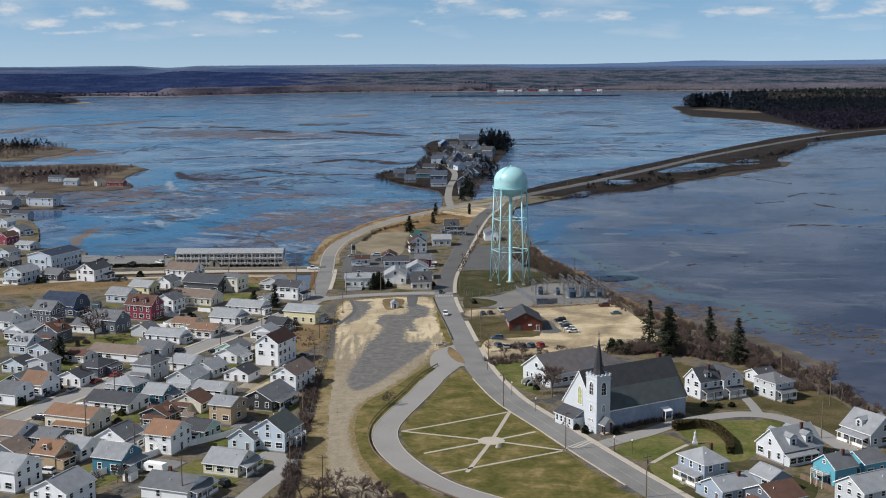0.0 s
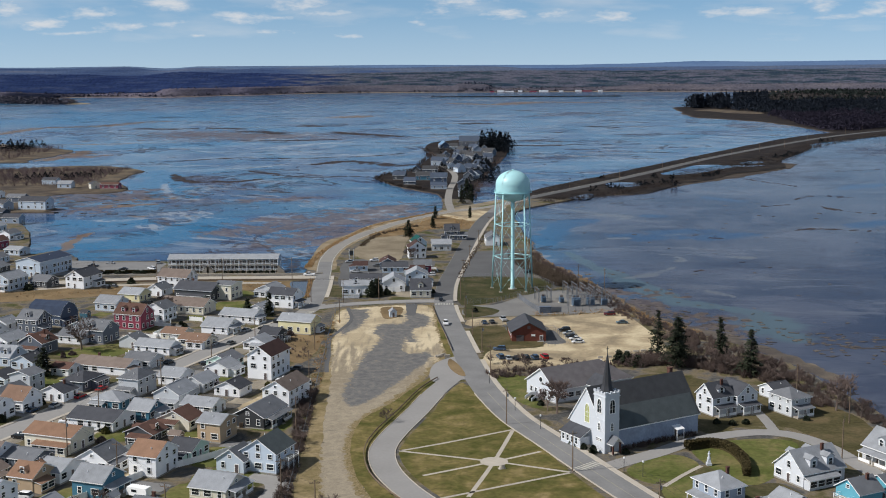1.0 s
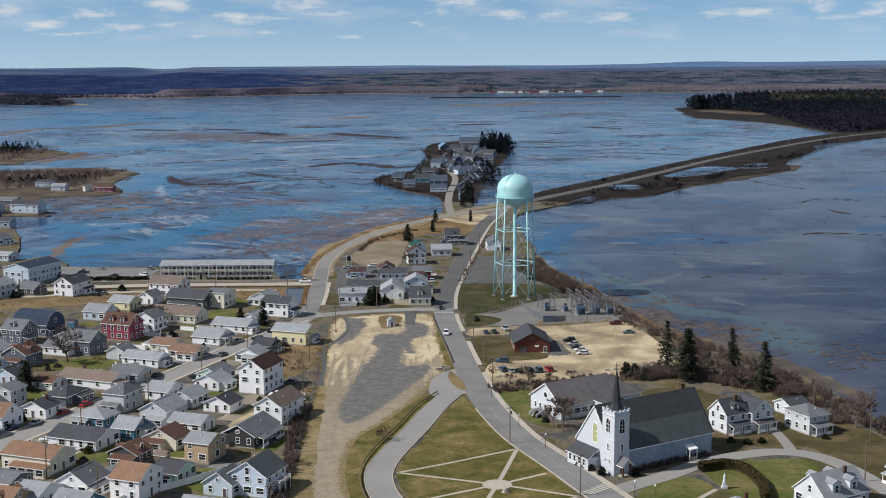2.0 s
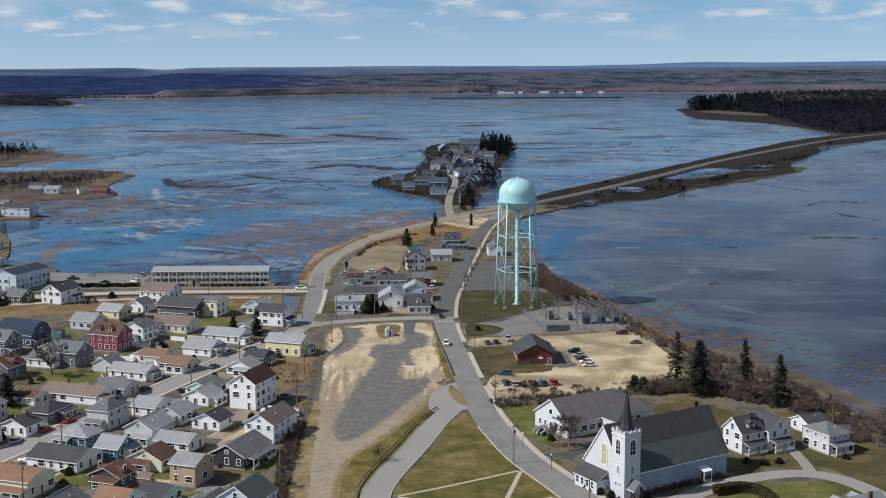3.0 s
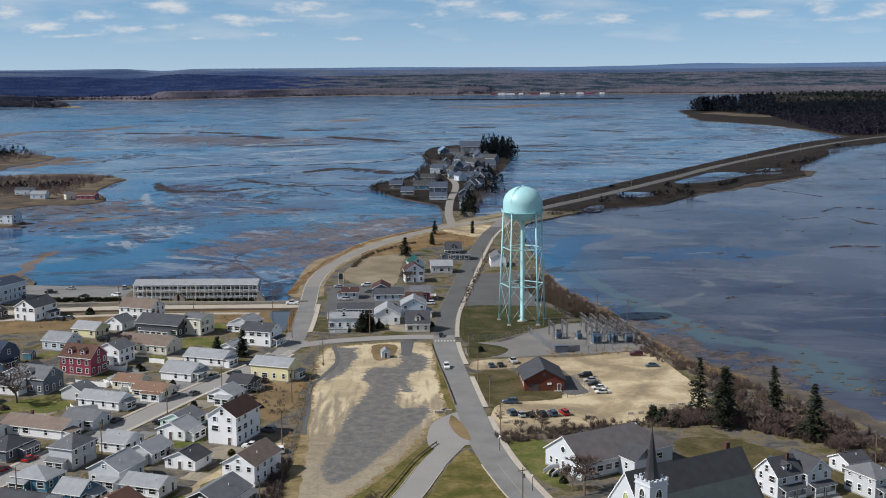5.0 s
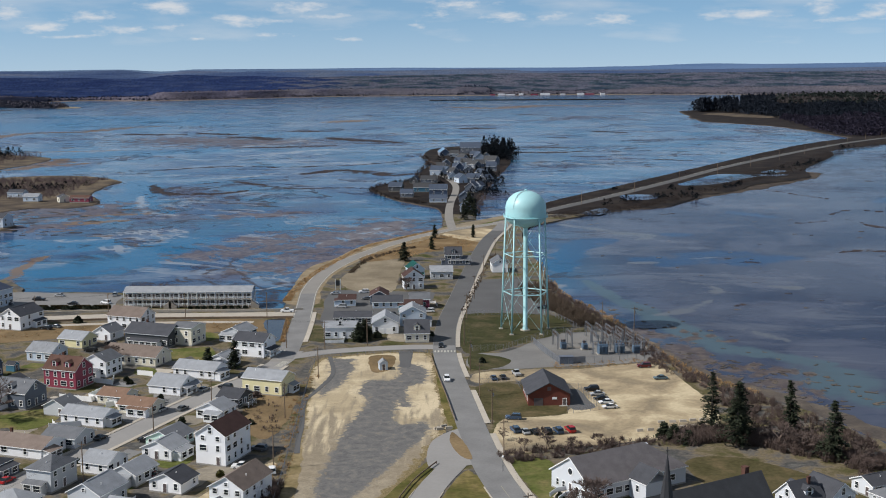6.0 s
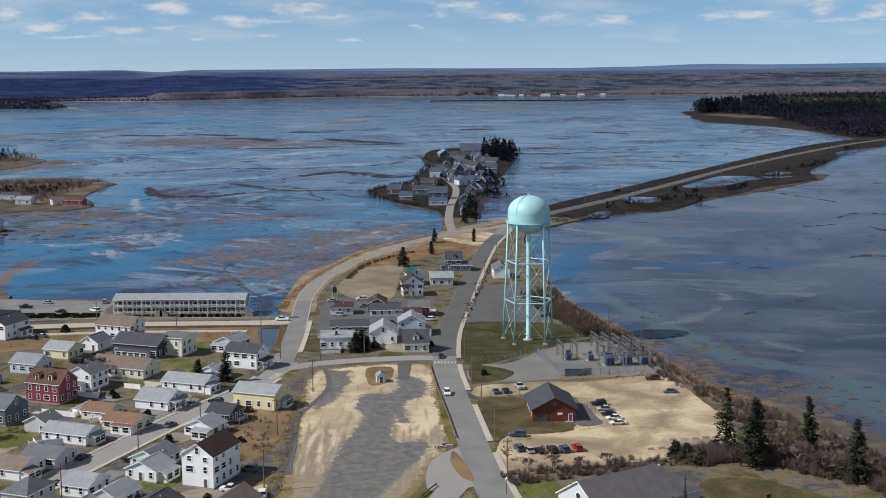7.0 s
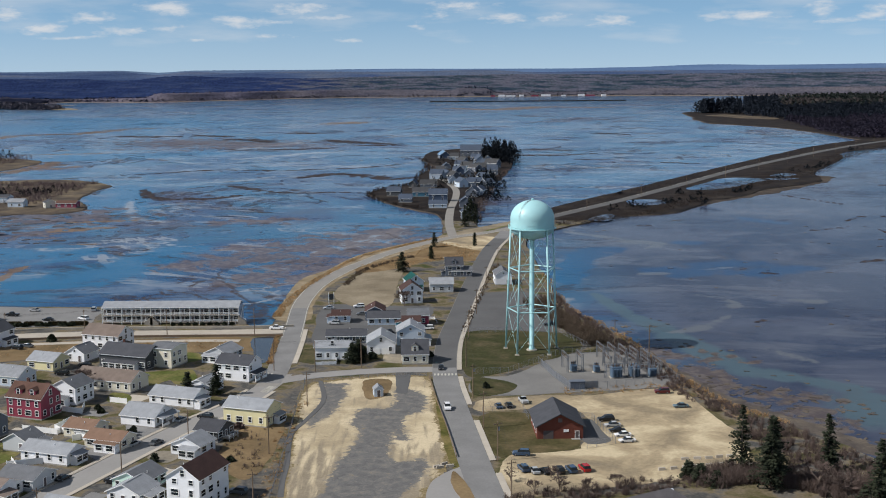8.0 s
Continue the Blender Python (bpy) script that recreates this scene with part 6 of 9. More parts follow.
house(35.0, 1481.4, 70, 8, 12, 3.2, 6.5, "navy", "shaded_slate", far=True)
house(45.4, 1441.0, 5, 8, 9, 4.1, 7.7, "grey_blue", "slate_black", far=True)
house(44.7, 1285.6, 85, 8, 10, 5.0, 8.9, "slate", "shaded_slate", far=True)
house(34.3, 1234.3, 40, 8, 11, 3.2, 6.5, "grey_blue", "shaded_slate", far=True)
house(21.9, 1351.8, 70, 8, 12, 4.1, 7.7, "pale_blue", "slate_black", far=True)
house(13.6, 1287.5, 5, 8, 9, 5.0, 8.9, "navy", "shaded_slate", far=True)
house(22.3, 1174.1, 85, 8, 10, 3.2, 6.5, "grey_blue", "shaded_slate", far=True)
house(18.3, 1414.3, 40, 8, 11, 4.1, 7.7, "slate", "slate_black", far=True)
house(-7.7, 1243.9, 70, 8, 12, 5.0, 8.9, "grey_blue", "shaded_slate", far=True)
house(6.5, 1201.3, 5, 8, 9, 3.2, 6.5, "pale_blue", "shaded_slate", far=True)
house(35.2, 1334.2, 85, 8, 10, 4.1, 7.7, "navy", "slate_black", far=True)
house(-341.6, 1065.3, 80, 9, 13, 4, 6, "pale_blue", "charcoal", far=True)
house(-319.1, 1033.7, 85, 8, 12, 4, 6, "pale_blue", "light_grey", far=True)
house(-293.2, 1027.6, 30, 8, 8, 4, 6, "cream", "charcoal", far=True)
house(-279.5, 1026.9, 85, 9, 15, 3.4, 5, "red", "brown", far=True)
# a white house; the pale blue puts its shade into the wall colour
house(-293.2, 880.7, 75, 11, 22, 6, 9, "pale_blue", "charcoal", far=True)
house(-322.8, 927.4, 80, 9, 14, 4, 6, "slate", "grey", far=True)
house(-316.2, 878.0, 60, 9, 12, 4.6, 7, "grey_blue", "charcoal", far=True)
house(-351.0, 957.4, 70, 9, 12, 4, 6, "white", "grey", far=True)
house(-302.4, 833.2, 70, 8, 12, 4, 6, "charcoal", "charcoal", far=True)
house(-281.6, 801.3, 80, 8, 12, 4, 6, "grey_blue", "charcoal", far=True)
house(77.8, 358.9, -63, 7.6, 7.4, 5.6, 9, "soft_white", "charcoal", chimney=True, porch='w1', dormer=1)
house(85.0, 361.8, 27, 7.4, 9.0, 5.6, 8.5, "soft_white", "charcoal", porch='g0')
house(99.4, 358.7, -63, 9.6, 7.0, 5.2, 7.6, "pale_grey", "grey", hip=True, porch='w1')
house(88.2, 301.4, -63, 10.1, 13.1, 3.6, 8, "soft_white", "light_grey", dormer=2, chimney=True)
house(112.9, 313.4, 27, 9.9, 10.5, 4, 8, "pale_grey", "light_grey", dormer=1, porch='w0', chimney=True)
house(62.1, 283.4, -63, 9.9, 7.0, 5.6, 8.5, "grey_blue", "light_grey", hip=True, porch='g0', chimney=True)
house(65.7, 271.5, -63, 7.7, 10.1, 3.4, 5.5, "grey_blue", "light_grey", chimney=True)
house(77.3, 278.5, 27, 6.6, 7.0, 3.2, 5, "grey_blue", "light_grey")
house(93.4, 281.0, -63, 7.2, 7.0, 5, 7.5, "teal", "grey", chimney=True, deck='g0')
house(102.8, 287.9, -63, 7.7, 7.4, 4, 6, "teal", "grey")
house(95.9, 265.2, -63, 8.8, 11.5, 5.4, 8, "pale_grey", "light_grey")
house(74.7, 264.9, -63, 9.9, 9.0, 3.6, 6, "slate", "brown")
house(100.0, 375.6, -63, 6.6, 7.0, 3, 4.5, "soft_white", "charcoal")



# ---- water tower ----
def water_tower(x, y):
    t = thing("water_tower", x, y, 0, 0, "pale aqua steel water tower on tall braced legs", "water tower")
    R, zb, zt = 7.7, 44.0, 53.8
    prof = [(0.9, 39.6)] + [(R * math.sin(a), zb - 4.0 * math.cos(a)) for a in np.linspace(0.25, math.pi / 2, 9)]
    prof += [(R, 45.5), (R, 47.4)] + [(R * math.cos(a), 47.4 + (zt - 47.4) * math.sin(a)) for a in np.linspace(0.12, math.pi / 2 - 0.02, 12)] + [(0.02, zt)]
    part("tank", Geo().lathe(prof, 48).mesh("tank", TANK, smooth=True), t)
    g = Geo().lathe([(R - 0.1, 43.9), (R + 0.75, 43.9), (R + 0.75, 44.05), (R - 0.1, 44.05)], 48)
    b = part("balcony", g.mesh("balcony", TANK), t)
    g = Geo()
    for z in (44.55, 45.0):
        g.lathe([(R + 0.68, z), (R + 0.74, z), (R + 0.74, z + 0.06), (R + 0.68, z + 0.06), (R + 0.68, z)], 48)
    for k in range(30):
        a = 2 * math.pi * k / 30
        g.tube(((R + 0.7) * math.cos(a), (R + 0.7) * math.sin(a), 44), ((R + 0.7) * math.cos(a), (R + 0.7) * math.sin(a), 45.05), 0.04, n=4)
    part("railing", g.mesh("railing", TANK), b)
    for z in (45.5, 47.4):
        part("weld_band", Geo().lathe([(R, z - 0.05), (R + 0.05, z - 0.05), (R + 0.05, z + 0.05), (R, z + 0.05)], 48).mesh("weld_band", TANK), t)
    part("finial", Geo().lathe([(0.5, zt - 0.05), (0.5, zt + 0.4), (0.02, zt + 0.6)], 12).mesh("finial", TANK), t)
    g = Geo()
    for s in (-0.25, 0.25):
        prev = None
        for a in np.linspace(0.05, 1.5, 8):
            q = (-(R + 0.12) * math.cos(a) * 0.62 + s, -(R + 0.12) * math.cos(a) * 0.78, 47.4 + (zt + 0.1 - 47.4) * math.sin(a))
            if prev:
                g.tube(prev, q, 0.06, n=4)
            prev = q
    part("dome_ladder", g.mesh("dome_ladder", STEEL), t)
    riser = Geo().lathe([(1.0, 0.4), (1.0, 1.2), (0.80, 1.4), (0.80, 40.2)], 20)
    part("riser_pipe", riser.mesh("riser_pipe", TANK, smooth=True), t)
    part("riser_footing", Geo().lathe([(1.9, -0.3), (1.9, 0.4), (0.02, 0.42)], 20).mesh("riser_footing", CONC), t)
    n, r0, r1 = 5, 9.6, R + 0.1
    ang = [math.pi / 2 + 2 * math.pi * k / n for k in range(n)]

    def at(k, z):
        r = r0 + (r1 - r0) * z / zb
        return (r * math.cos(ang[k % n]), r * math.sin(ang[k % n]), z)

    for k in range(n):
        part("leg", Geo().tube(at(k, 0.3), at(k, zb), 0.34, 0.31, 12).mesh("leg", TANK, smooth=True), t)
        bx, by, _ = at(k, 0)
        part("footing", Geo().box(bx, by, -0.3, 1.7, 1.7, 0.7, taper=0.8).mesh("footing", CONC), t)
    levels = [0.8, 15.0, 29.5, 43.6]
    for lo, hi in zip(levels, levels[1:]):
        for k in range(n):
            if hi < 43:
                part("strut", Geo().tube(at(k, hi), at(k + 1, hi), 0.2, n=8).mesh("strut", TANK), t)
            part("tie_rod", Geo().tube(at(k, lo), at(k + 1, hi), 0.055, n=5).mesh("tie_rod", TANK), t)
            part("tie_rod", Geo().tube(at(k + 1, lo), at(k, hi), 0.055, n=5).mesh("tie_rod", TANK), t)
            if hi < 43:
                part("spider_rod", Geo().tube(at(k, hi), (0.9 * math.cos(ang[k]), 0.9 * math.sin(ang[k]), hi), 0.05, n=5).mesh("spider_rod", TANK), t)
    return t


water_tower(30.0, 556.5)


# ---- church, local x along the nave, front wall at x = 0 ----
CHURCH_YAW = 31.0
# nave walls: blue-grey, strongly mottled in large patches
NAVE = mat("mottled_blue_grey_siding", (0.27, 0.32, 0.41), 0.8, 0.55, 0.22, 1.6, 0.1, rand=0.0)
CHURCH_WHITE = mat("church_white", (0.55, 0.575, 0.61), 0.6, 0.08, 0.2, 3, 0.1, rand=0.0)
SPIRE = mat("spire_slate", (0.028, 0.028, 0.032), 0.55, 0.2, 0.6, 5, 0.2)
AMBER = mat("stained_glass", (0.36, 0.38, 0.17), 0.25, 0.3, 2, 8, 0)


def pointed(w, h, n=6):
    """Outline of a pointed arch of width w and height h, bottom centre at 0, 0."""
    side = [(w / 2, 0), (w / 2, h * 0.55)]
    arc = [(w / 2 * math.cos(a) ** 0.8, h * 0.55 + h * 0.45 * math.sin(a)) for a in np.linspace(0.2, math.pi / 2 - 0.01, n)]
    right = side + arc
    return right + [(-p, q) for p, q in right[::-1]]


def arch_window(parent, m, w, h, pane, label=""):
    g, p = Geo(), Geo()
    o, i = pointed(w + 0.4, h + 0.35), pointed(w, h)
    k = len(o)
    for a in range(k):
        b = (a + 1) % k
        z = -0.15
        g.solid([(o[a][0], -0.12, o[a][1] + z), (o[b][0], -0.12, o[b][1] + z), (i[b][0], -0.12, i[b][1]), (i[a][0], -0.12, i[a][1])],
                [(o[a][0], 0.02, o[a][1] + z), (o[b][0], 0.02, o[b][1] + z), (i[b][0], 0.02, i[b][1]), (i[a][0], 0.02, i[a][1])])
    g.box(0, -0.05, 0, 0.07, 0.05, h * 0.97)
    for z in (0.3, 0.55):
        g.box(0, -0.05, h * z, w, 0.05, 0.06)
    win = part("window", g.mesh("window", TRIM), parent, m, label)
    p.solid([(x, 0.01, z) for x, z in i], [(x, -0.03, z) for x, z in i])
    part("pane", p.mesh("pane", pane), win)


def church(x, y, yaw):
    c = thing("church", x, y, yaw, 0, "white wooden church with dark roof, bell tower and spire", "church")
    L, W, E, RZ = 32.5, 14.6, 6.0, 15.8
    g = Geo()
    prof = [(-W / 2, 0.6), (W / 2, 0.6), (W / 2, E), (0, RZ), (-W / 2, E)]
    g.solid([(0, a, b) for a, b in prof], [(L, a, b) for a, b in prof])
    part("wall", g.mesh("wall", NAVE), c)
    part("front_wall", Geo().solid([(-0.12, a, b) for a, b in prof], [(0.0, a, b) for a, b in prof]).mesh("front_wall", CHURCH_WHITE), c)
    part("foundation", Geo().box(L / 2, 0, -0.5, L + 0.1, W + 0.1, 1.15).mesh("foundation", FOUND), c)
    g = Geo()
    gable_roof(g, W, L, E, RZ, 0.45, 0.3)
    part("roof", g.mesh("roof", ROOF["slate_black"], TRIM), c, pose(L / 2, 0, 0, 0, 0, 90), "dark grey shingle roof with white rakes")
    part("ridge_chimney", Geo().box(L - 3, 1.2, RZ - 2, 1.1, 1.1, 3.2).box(L - 3, 1.2, RZ + 1.2, 1.3, 1.3, 0.2).mesh("ridge_chimney", BRICK), c)
    front = pose(0, 0, 0, 0, 0, -90)
    arch_window(c, front @ pose(0.3, -0.12, 6.6), 1.9, 5.0, AMBER, "tall pointed amber stained-glass window")
    # older, paler shingles on the lower half of the slope
    u = 0.46
    a = [(0.2, -W / 2 - 0.45, E - 0.60), (L - 0.2, -W / 2 - 0.45, E - 0.60), (L - 0.2, -W / 2 * (1 - u), E + (RZ - E) * u), (0.2, -W / 2 * (1 - u), E + (RZ - E) * u)]
    part("lower_shingles", Geo().solid([(i, j, k + 0.2) for i, j, k in a], [(i, j, k + 0.34) for i, j, k in a]).mesh("lower_shingles", ROOF["teal_grey"]), c, None, "older paler shingles on the lower slope")
    for i in range(6):
        arch_window(c, pose(L / 2, W / 2, 0, 0, 0, 180) @ pose(-11 + i * 4.2, 0, 1.7), 0.9, 2.6, PANE)
    # tower at the right-hand front corner
    tx, ty, S, H = 1.9, -W / 2 + 1.5, 4.7, 15.8
    t = part("tower", Geo().box(0, 0, 0, S, S, H).mesh("tower", CHURCH_WHITE), c, pose(tx, ty, 0))
    part("cornice", Geo().box(0, 0, H, S + 0.3, S + 0.3, 0.18).mesh("cornice", CHURCH_WHITE), t)
    for z, k in ((H - 0.9, 0.35), (8.6, 0.2)):
        part("string_course", Geo().box(0, 0, z, S + k, S + k, 0.22).mesh("string_course", CHURCH_WHITE), t)
    mer = Geo().box(0, 0, 0, 0.55, 0.3, 0.5).mesh("merlon", CHURCH_WHITE)
    for s in range(4):
        for i in range(4):
            part("merlon", mer, t, pose(0, 0, H + 0.18, 0, 0, 90 * s) @ pose((i - 1.5) * 1.3 + 0.2, -S / 2 - 0.02, 0))
    g = Geo()
    for (ra, za), (rb, zb) in zip(((1.9, H + 0.15), (1.35, H + 1.8), (0.06, H + 10.6)), ((1.35, H + 1.8), (0.06, H + 10.6), (0.0, H + 10.7))):
        g.solid([(ra * math.cos(k * math.pi / 4 + 0.39), ra * math.sin(k * math.pi / 4 + 0.39), za) for k in range(8)],
                [(rb * math.cos(k * math.pi / 4 + 0.39), rb * math.sin(k * math.pi / 4 + 0.39), zb) for k in range(8)])
    sp = part("spire", g.mesh("spire", SPIRE), t, None, "slender black spire")
    part("spire_cross", Geo().box(0, 0, H + 10.6, 0.12, 0.12, 1.5).box(0, 0, H + 11.4, 0.8, 0.12, 0.12).mesh("spire_cross", SPIRE), sp)
    for s, turn in enumerate((0, -90, 90, 180)):
        fr = pose(0, 0, 0, 0, 0, turn)
        arch_window(t, fr @ pose(0, -S / 2, 10.6), 1.6, 3.6, PANE)
        arch_window(t, fr @ pose(0, -S / 2, 5.9), 0.8, 2.0, PANE)
        if turn == -90:
            for k in (-0.5, 0, 0.5):
                window(t, "small", fr @ pose(k * 1.3, -S / 2, 3.0))
    # entrance porch of the tower
    e = part("entrance", Geo().box(0, -S / 2 - 1.0, 0, 2.6, 2.0, 0.35).mesh("entrance", CONC), t)
    g = Geo()
    gable_roof(g, 3.0, 2.6, 3.0, 4.7, 0.3, 0.2)
    part("entrance_roof", g.mesh("entrance_roof", ROOF["grey"], TRIM), e, pose(0, -S / 2 - 1.2, 0))
    for a in (-1.15, 1.15):
        part("post", Geo().box(a, -S / 2 - 2.0, 0.3, 0.4, 0.4, 2.8).mesh("post", BRICK), e)
    part("door", DOOR_MESH, e, pose(0, -S / 2, 0.35))
    # enclosed porch along the gable front
    d = 3.4
    p = part("front_porch", Geo().box(-d / 2, 2.6, 0, d, 8.6, 3.1).mesh("front_porch", CHURCH_WHITE), c)
    g = Geo()
    a = [(-d - 0.4, -2.0, 2.9), (0, -2.0, 5.0), (0, 7.2, 5.0), (-d - 0.4, 7.2, 2.9)]
    g.solid(a, [(i, j, k + 0.2) for i, j, k in a], 1, 0)
    part("porch_roof", g.mesh("porch_roof", ROOF["charcoal"], TRIM), p)
    for i in range(4):
        window(p, "std", pose(-d, 5.7 - i * 1.9, 1.1, 0, 0, -90))
    st = Geo()
    for i in range(5):
        st.box(-d / 2, -2.0 - 0.15 - 0.3 * i, 0, 2.4, 0.3, 1.0 - 0.2 * i)
    part("steps", st.mesh("steps", CONC), p)
    # side door steps on the nave
    q = part("side_stoop", Geo().box(24.5, -W / 2 - 1, 0, 2.2, 2, 0.8).mesh("side_stoop", CONC), c)
    g = Geo()
    a = [(23.1, -W / 2 - 2.2, 2.9), (25.9, -W / 2 - 2.2, 2.9), (25.9, -W / 2, 3.6), (23.1, -W / 2, 3.6)]
    g.solid(a, [(i, j, k + 0.15) for i, j, k in a])
    part("stoop_roof", g.mesh("stoop_roof", TRIM), q)
    part("door", DOOR_MESH, q, pose(24.5, -W / 2, 0.8))
    for k in (-1, 1):
        part("post", Geo().box(24.5 + k * 1.2, -W / 2 - 2.0, 0, 0.15, 0.15, 2.95).mesh("post", TRIM), q)


church(37.1, 328.0, CHURCH_YAW)


def parish_hall(x, y, yaw):
    h = thing("parish_hall", x, y, yaw, 0, "white parish hall with long dark grey roof", "hall")
    W, L, E, R = 15.0, 27.0, 4.4, 9.2
    g = Geo()
    prof = [(-W / 2, 0.3), (W / 2, 0.3), (W / 2, E), (0, R), (-W / 2, E)]
    g.solid([(0, a, b) for a, b in prof], [(L - 4, a, b) for a, b in prof])
    g.box(L - 2, 0, 0.3, 8, W, E - 0.3)
    part("wall", g.mesh("wall", CHURCH_WHITE), h)
    part("foundation", Geo().box(L / 2 + 1, 0, -0.4, L + 2.2, W + 0.1, 0.75).mesh("foundation", FOUND), h)
    g = Geo()
    o = 0.5
    for s in (-1, 1):
        a = [(-o, 0, R), (-o, s * (W / 2 + o), E - 0.32), (L + 2 + o, s * (W / 2 + o), E - 0.32), (L - 5, 0, R)]
        a = a if s < 0 else a[::-1]
        g.solid(a, [(i, j, k + 0.25) for i, j, k in a], 1, 0)
    a = [(L + 2 + o, -W / 2 - o, E - 0.32), (L + 2 + o, W / 2 + o, E - 0.32), (L - 5, 0, R)]
    g.solid(a, [(i, j, k + 0.25) for i, j, k in a], 0)
    part("roof", g.mesh("roof", ROOF["plum_grey"], TRIM), h)
    fr = pose(0, 0, 0, 0, 0, -90)
    g = Geo().tube((-0.12, 0, 5.9), (0.02, 0, 5.9), 0.95, n=20)
    w = part("round_window", g.mesh("round_window", TRIM), h)
    part("pane", Geo().tube((-0.16, 0, 5.9), (-0.1, 0, 5.9), 0.75, n=20).mesh("pane", PANE), w)
    for a in (-5, -2.6, 2.6, 5):
        window(h, "std", fr @ pose(a, 0, 1.3))
    part("door", DOOR_MESH, h, fr @ pose(0, 0, 0.9))
    for i in range(9):
        window(h, "wide", pose(3 + i * 2.7, -W / 2, 1.5))
    p = part("entrance_stair", Geo().box(-1.4, 0, -0.2, 2.8, 3.4, 1.1).mesh("entrance_stair", CONC), h)
    g = Geo()
    for i in range(5):
        g.box(-2.95 - 0.32 * i, 0, -0.2, 0.32, 3.0, 1.0 - 0.2 * i)
    part("steps", g.mesh("steps", CONC), p)
    for s in (-1, 1):
        g = Geo()
        a = [(-4.6, s * 1.7, 0.1), (-2.8, s * 1.7, 0.9), (0, s * 1.7, 0.9), (0, s * 1.7, 1.9), (-2.8, s * 1.7, 1.9), (-4.6, s * 1.7, 1.1)]
        g.solid(a, [(i, j + 0.18, k) for i, j, k in a])
        part("parapet", g.mesh("parapet", CHURCH_WHITE), p)
    # link with a small cupola roof between hall and church
    k = part("link", Geo().box(15, -W / 2 - 3, 0, 7, 6, 4.6).mesh("link", CHURCH_WHITE), h)
    g = Geo()
    gable_roof(g, 7, 6.4, 4.6, 7.4, 0.3, 0.2)
    part("link_roof", g.mesh("link_roof", ROOF["charcoal"], TRIM), k, pose(15, -W / 2 - 3, 0))
    window(k, "std", pose(11.5, -W / 2 - 3, 2, 0, 0, -90))


parish_hall(28.6, 374.5, CHURCH_YAW)


# ---- statue garden ----
g = Geo().box(0, 0, 0, 1.3, 1.3, 0.6).box(0, 0, 0.6, 0.9, 0.9, 0.8, taper=0.9)
g.lathe([(0.42, 1.4), (0.46, 1.7), (0.3, 2.5), (0.36, 3.0), (0.16, 3.25), (0.2, 3.45), (0.14, 3.65), (0.02, 3.72)], 14)
st = new("statue", g.mesh("statue", CHURCH_WHITE))
st.matrix_basis = pose(66, 311.5, 0.1)
tagged(st, "white standing statue on a stepped pedestal", "statue")


def hedge(pts, w, h):
    line = spline(pts, 10)
    rnd = random.Random(4)
    g = Geo()
    for i in range(len(line) - 1):
        for k in range(330):
            p = line[i].lerp(line[i + 1], rnd.random())
            a = rnd.uniform(0, 6.28)
            r, z = rnd.uniform(0.8, 1.02) * w / 2, rnd.uniform(0.1, 1) ** 0.6 * h
            q = p + Vector((r * math.cos(a), r * math.sin(a), z))
            s = rnd.uniform(0.06, 0.13)
            n = Vector((rnd.gauss(0, 1), rnd.gauss(0, 1), rnd.gauss(0, 1))).normalized()
            u = n.orthogonal() * s
            v = n.cross(u)
            g.face([q - u - v, q + u - v, q + u + v, q - u + v])
    band(line, w * 0.86, h * 0.93, geo=g)
    return tagged(new("hedge", g.mesh("hedge", CLIPPED)), "clipped brown-green hedge curving round the statue", "hedge")


hedge([(63, 324), (69, 326), (73.4, 323), (75, 313), (73.5, 303)], 2.0, 2.4)
road("garden_path", [(52, 296), (58, 304), (64, 311)], 1.2, CONC, 0.07, "concrete garden path to the statue")


# ---- brick building with its yard ----
def brick_building(x, y, yaw):
    b = thing("brick_building", x, y, yaw, 0, "low red brick building with dark gabled roof", "building")
    W, L, E, R = 12.5, 16.5, 3.6, 6.9
    g = Geo()
    prof = [(-W / 2, 0), (W / 2, 0), (W / 2, E), (0, R), (-W / 2, E)]
    g.solid([(a, 0, z) for a, z in prof][::-1], [(a, L, z) for a, z in prof][::-1])
    part("wall", g.mesh("wall", mat("red_brick", (0.16, 0.055, 0.04), 0.9, 0.25, 0.6, 9, 0.4)), b)
    g = Geo()
    gable_roof(g, W, L, E, R, 0.6, 0.25)
    part("roof", g.mesh("roof", ROOF["charcoal"], WALL["charcoal"]), b, pose(0, L / 2, 0))
    part("garage_door", Geo().box(-3.2, -0.02, 0.05, 2.7, 0.08, 2.3).mesh("garage_door", DOOR), b, None, "dark roller door")
    part("vent", Geo().box(0, -0.03, 4.6, 1.1, 0.1, 1.1).mesh("vent", DOOR), b)
    part("sign_board", Geo().box(1.6, -0.04, 1.9, 1.4, 0.08, 0.7).mesh("sign_board", TRIM), b)
    part("door", DOOR_MESH, b, pose(4.6, 0, 0.05))
    for i in range(4):
        window(b, "std", pose(-W / 2, 2.5 + i * 3.6, 1.2, 0, 0, -90))
        window(b, "std", pose(W / 2, 2.5 + i * 3.6, 1.2, 0, 0, 90))
    part("stoop", Geo().box(4.2, -0.6, 0, 2.4, 1.1, 0.15).mesh("stoop", FOUND), b)


brick_building(30.2, 451.5, 2)


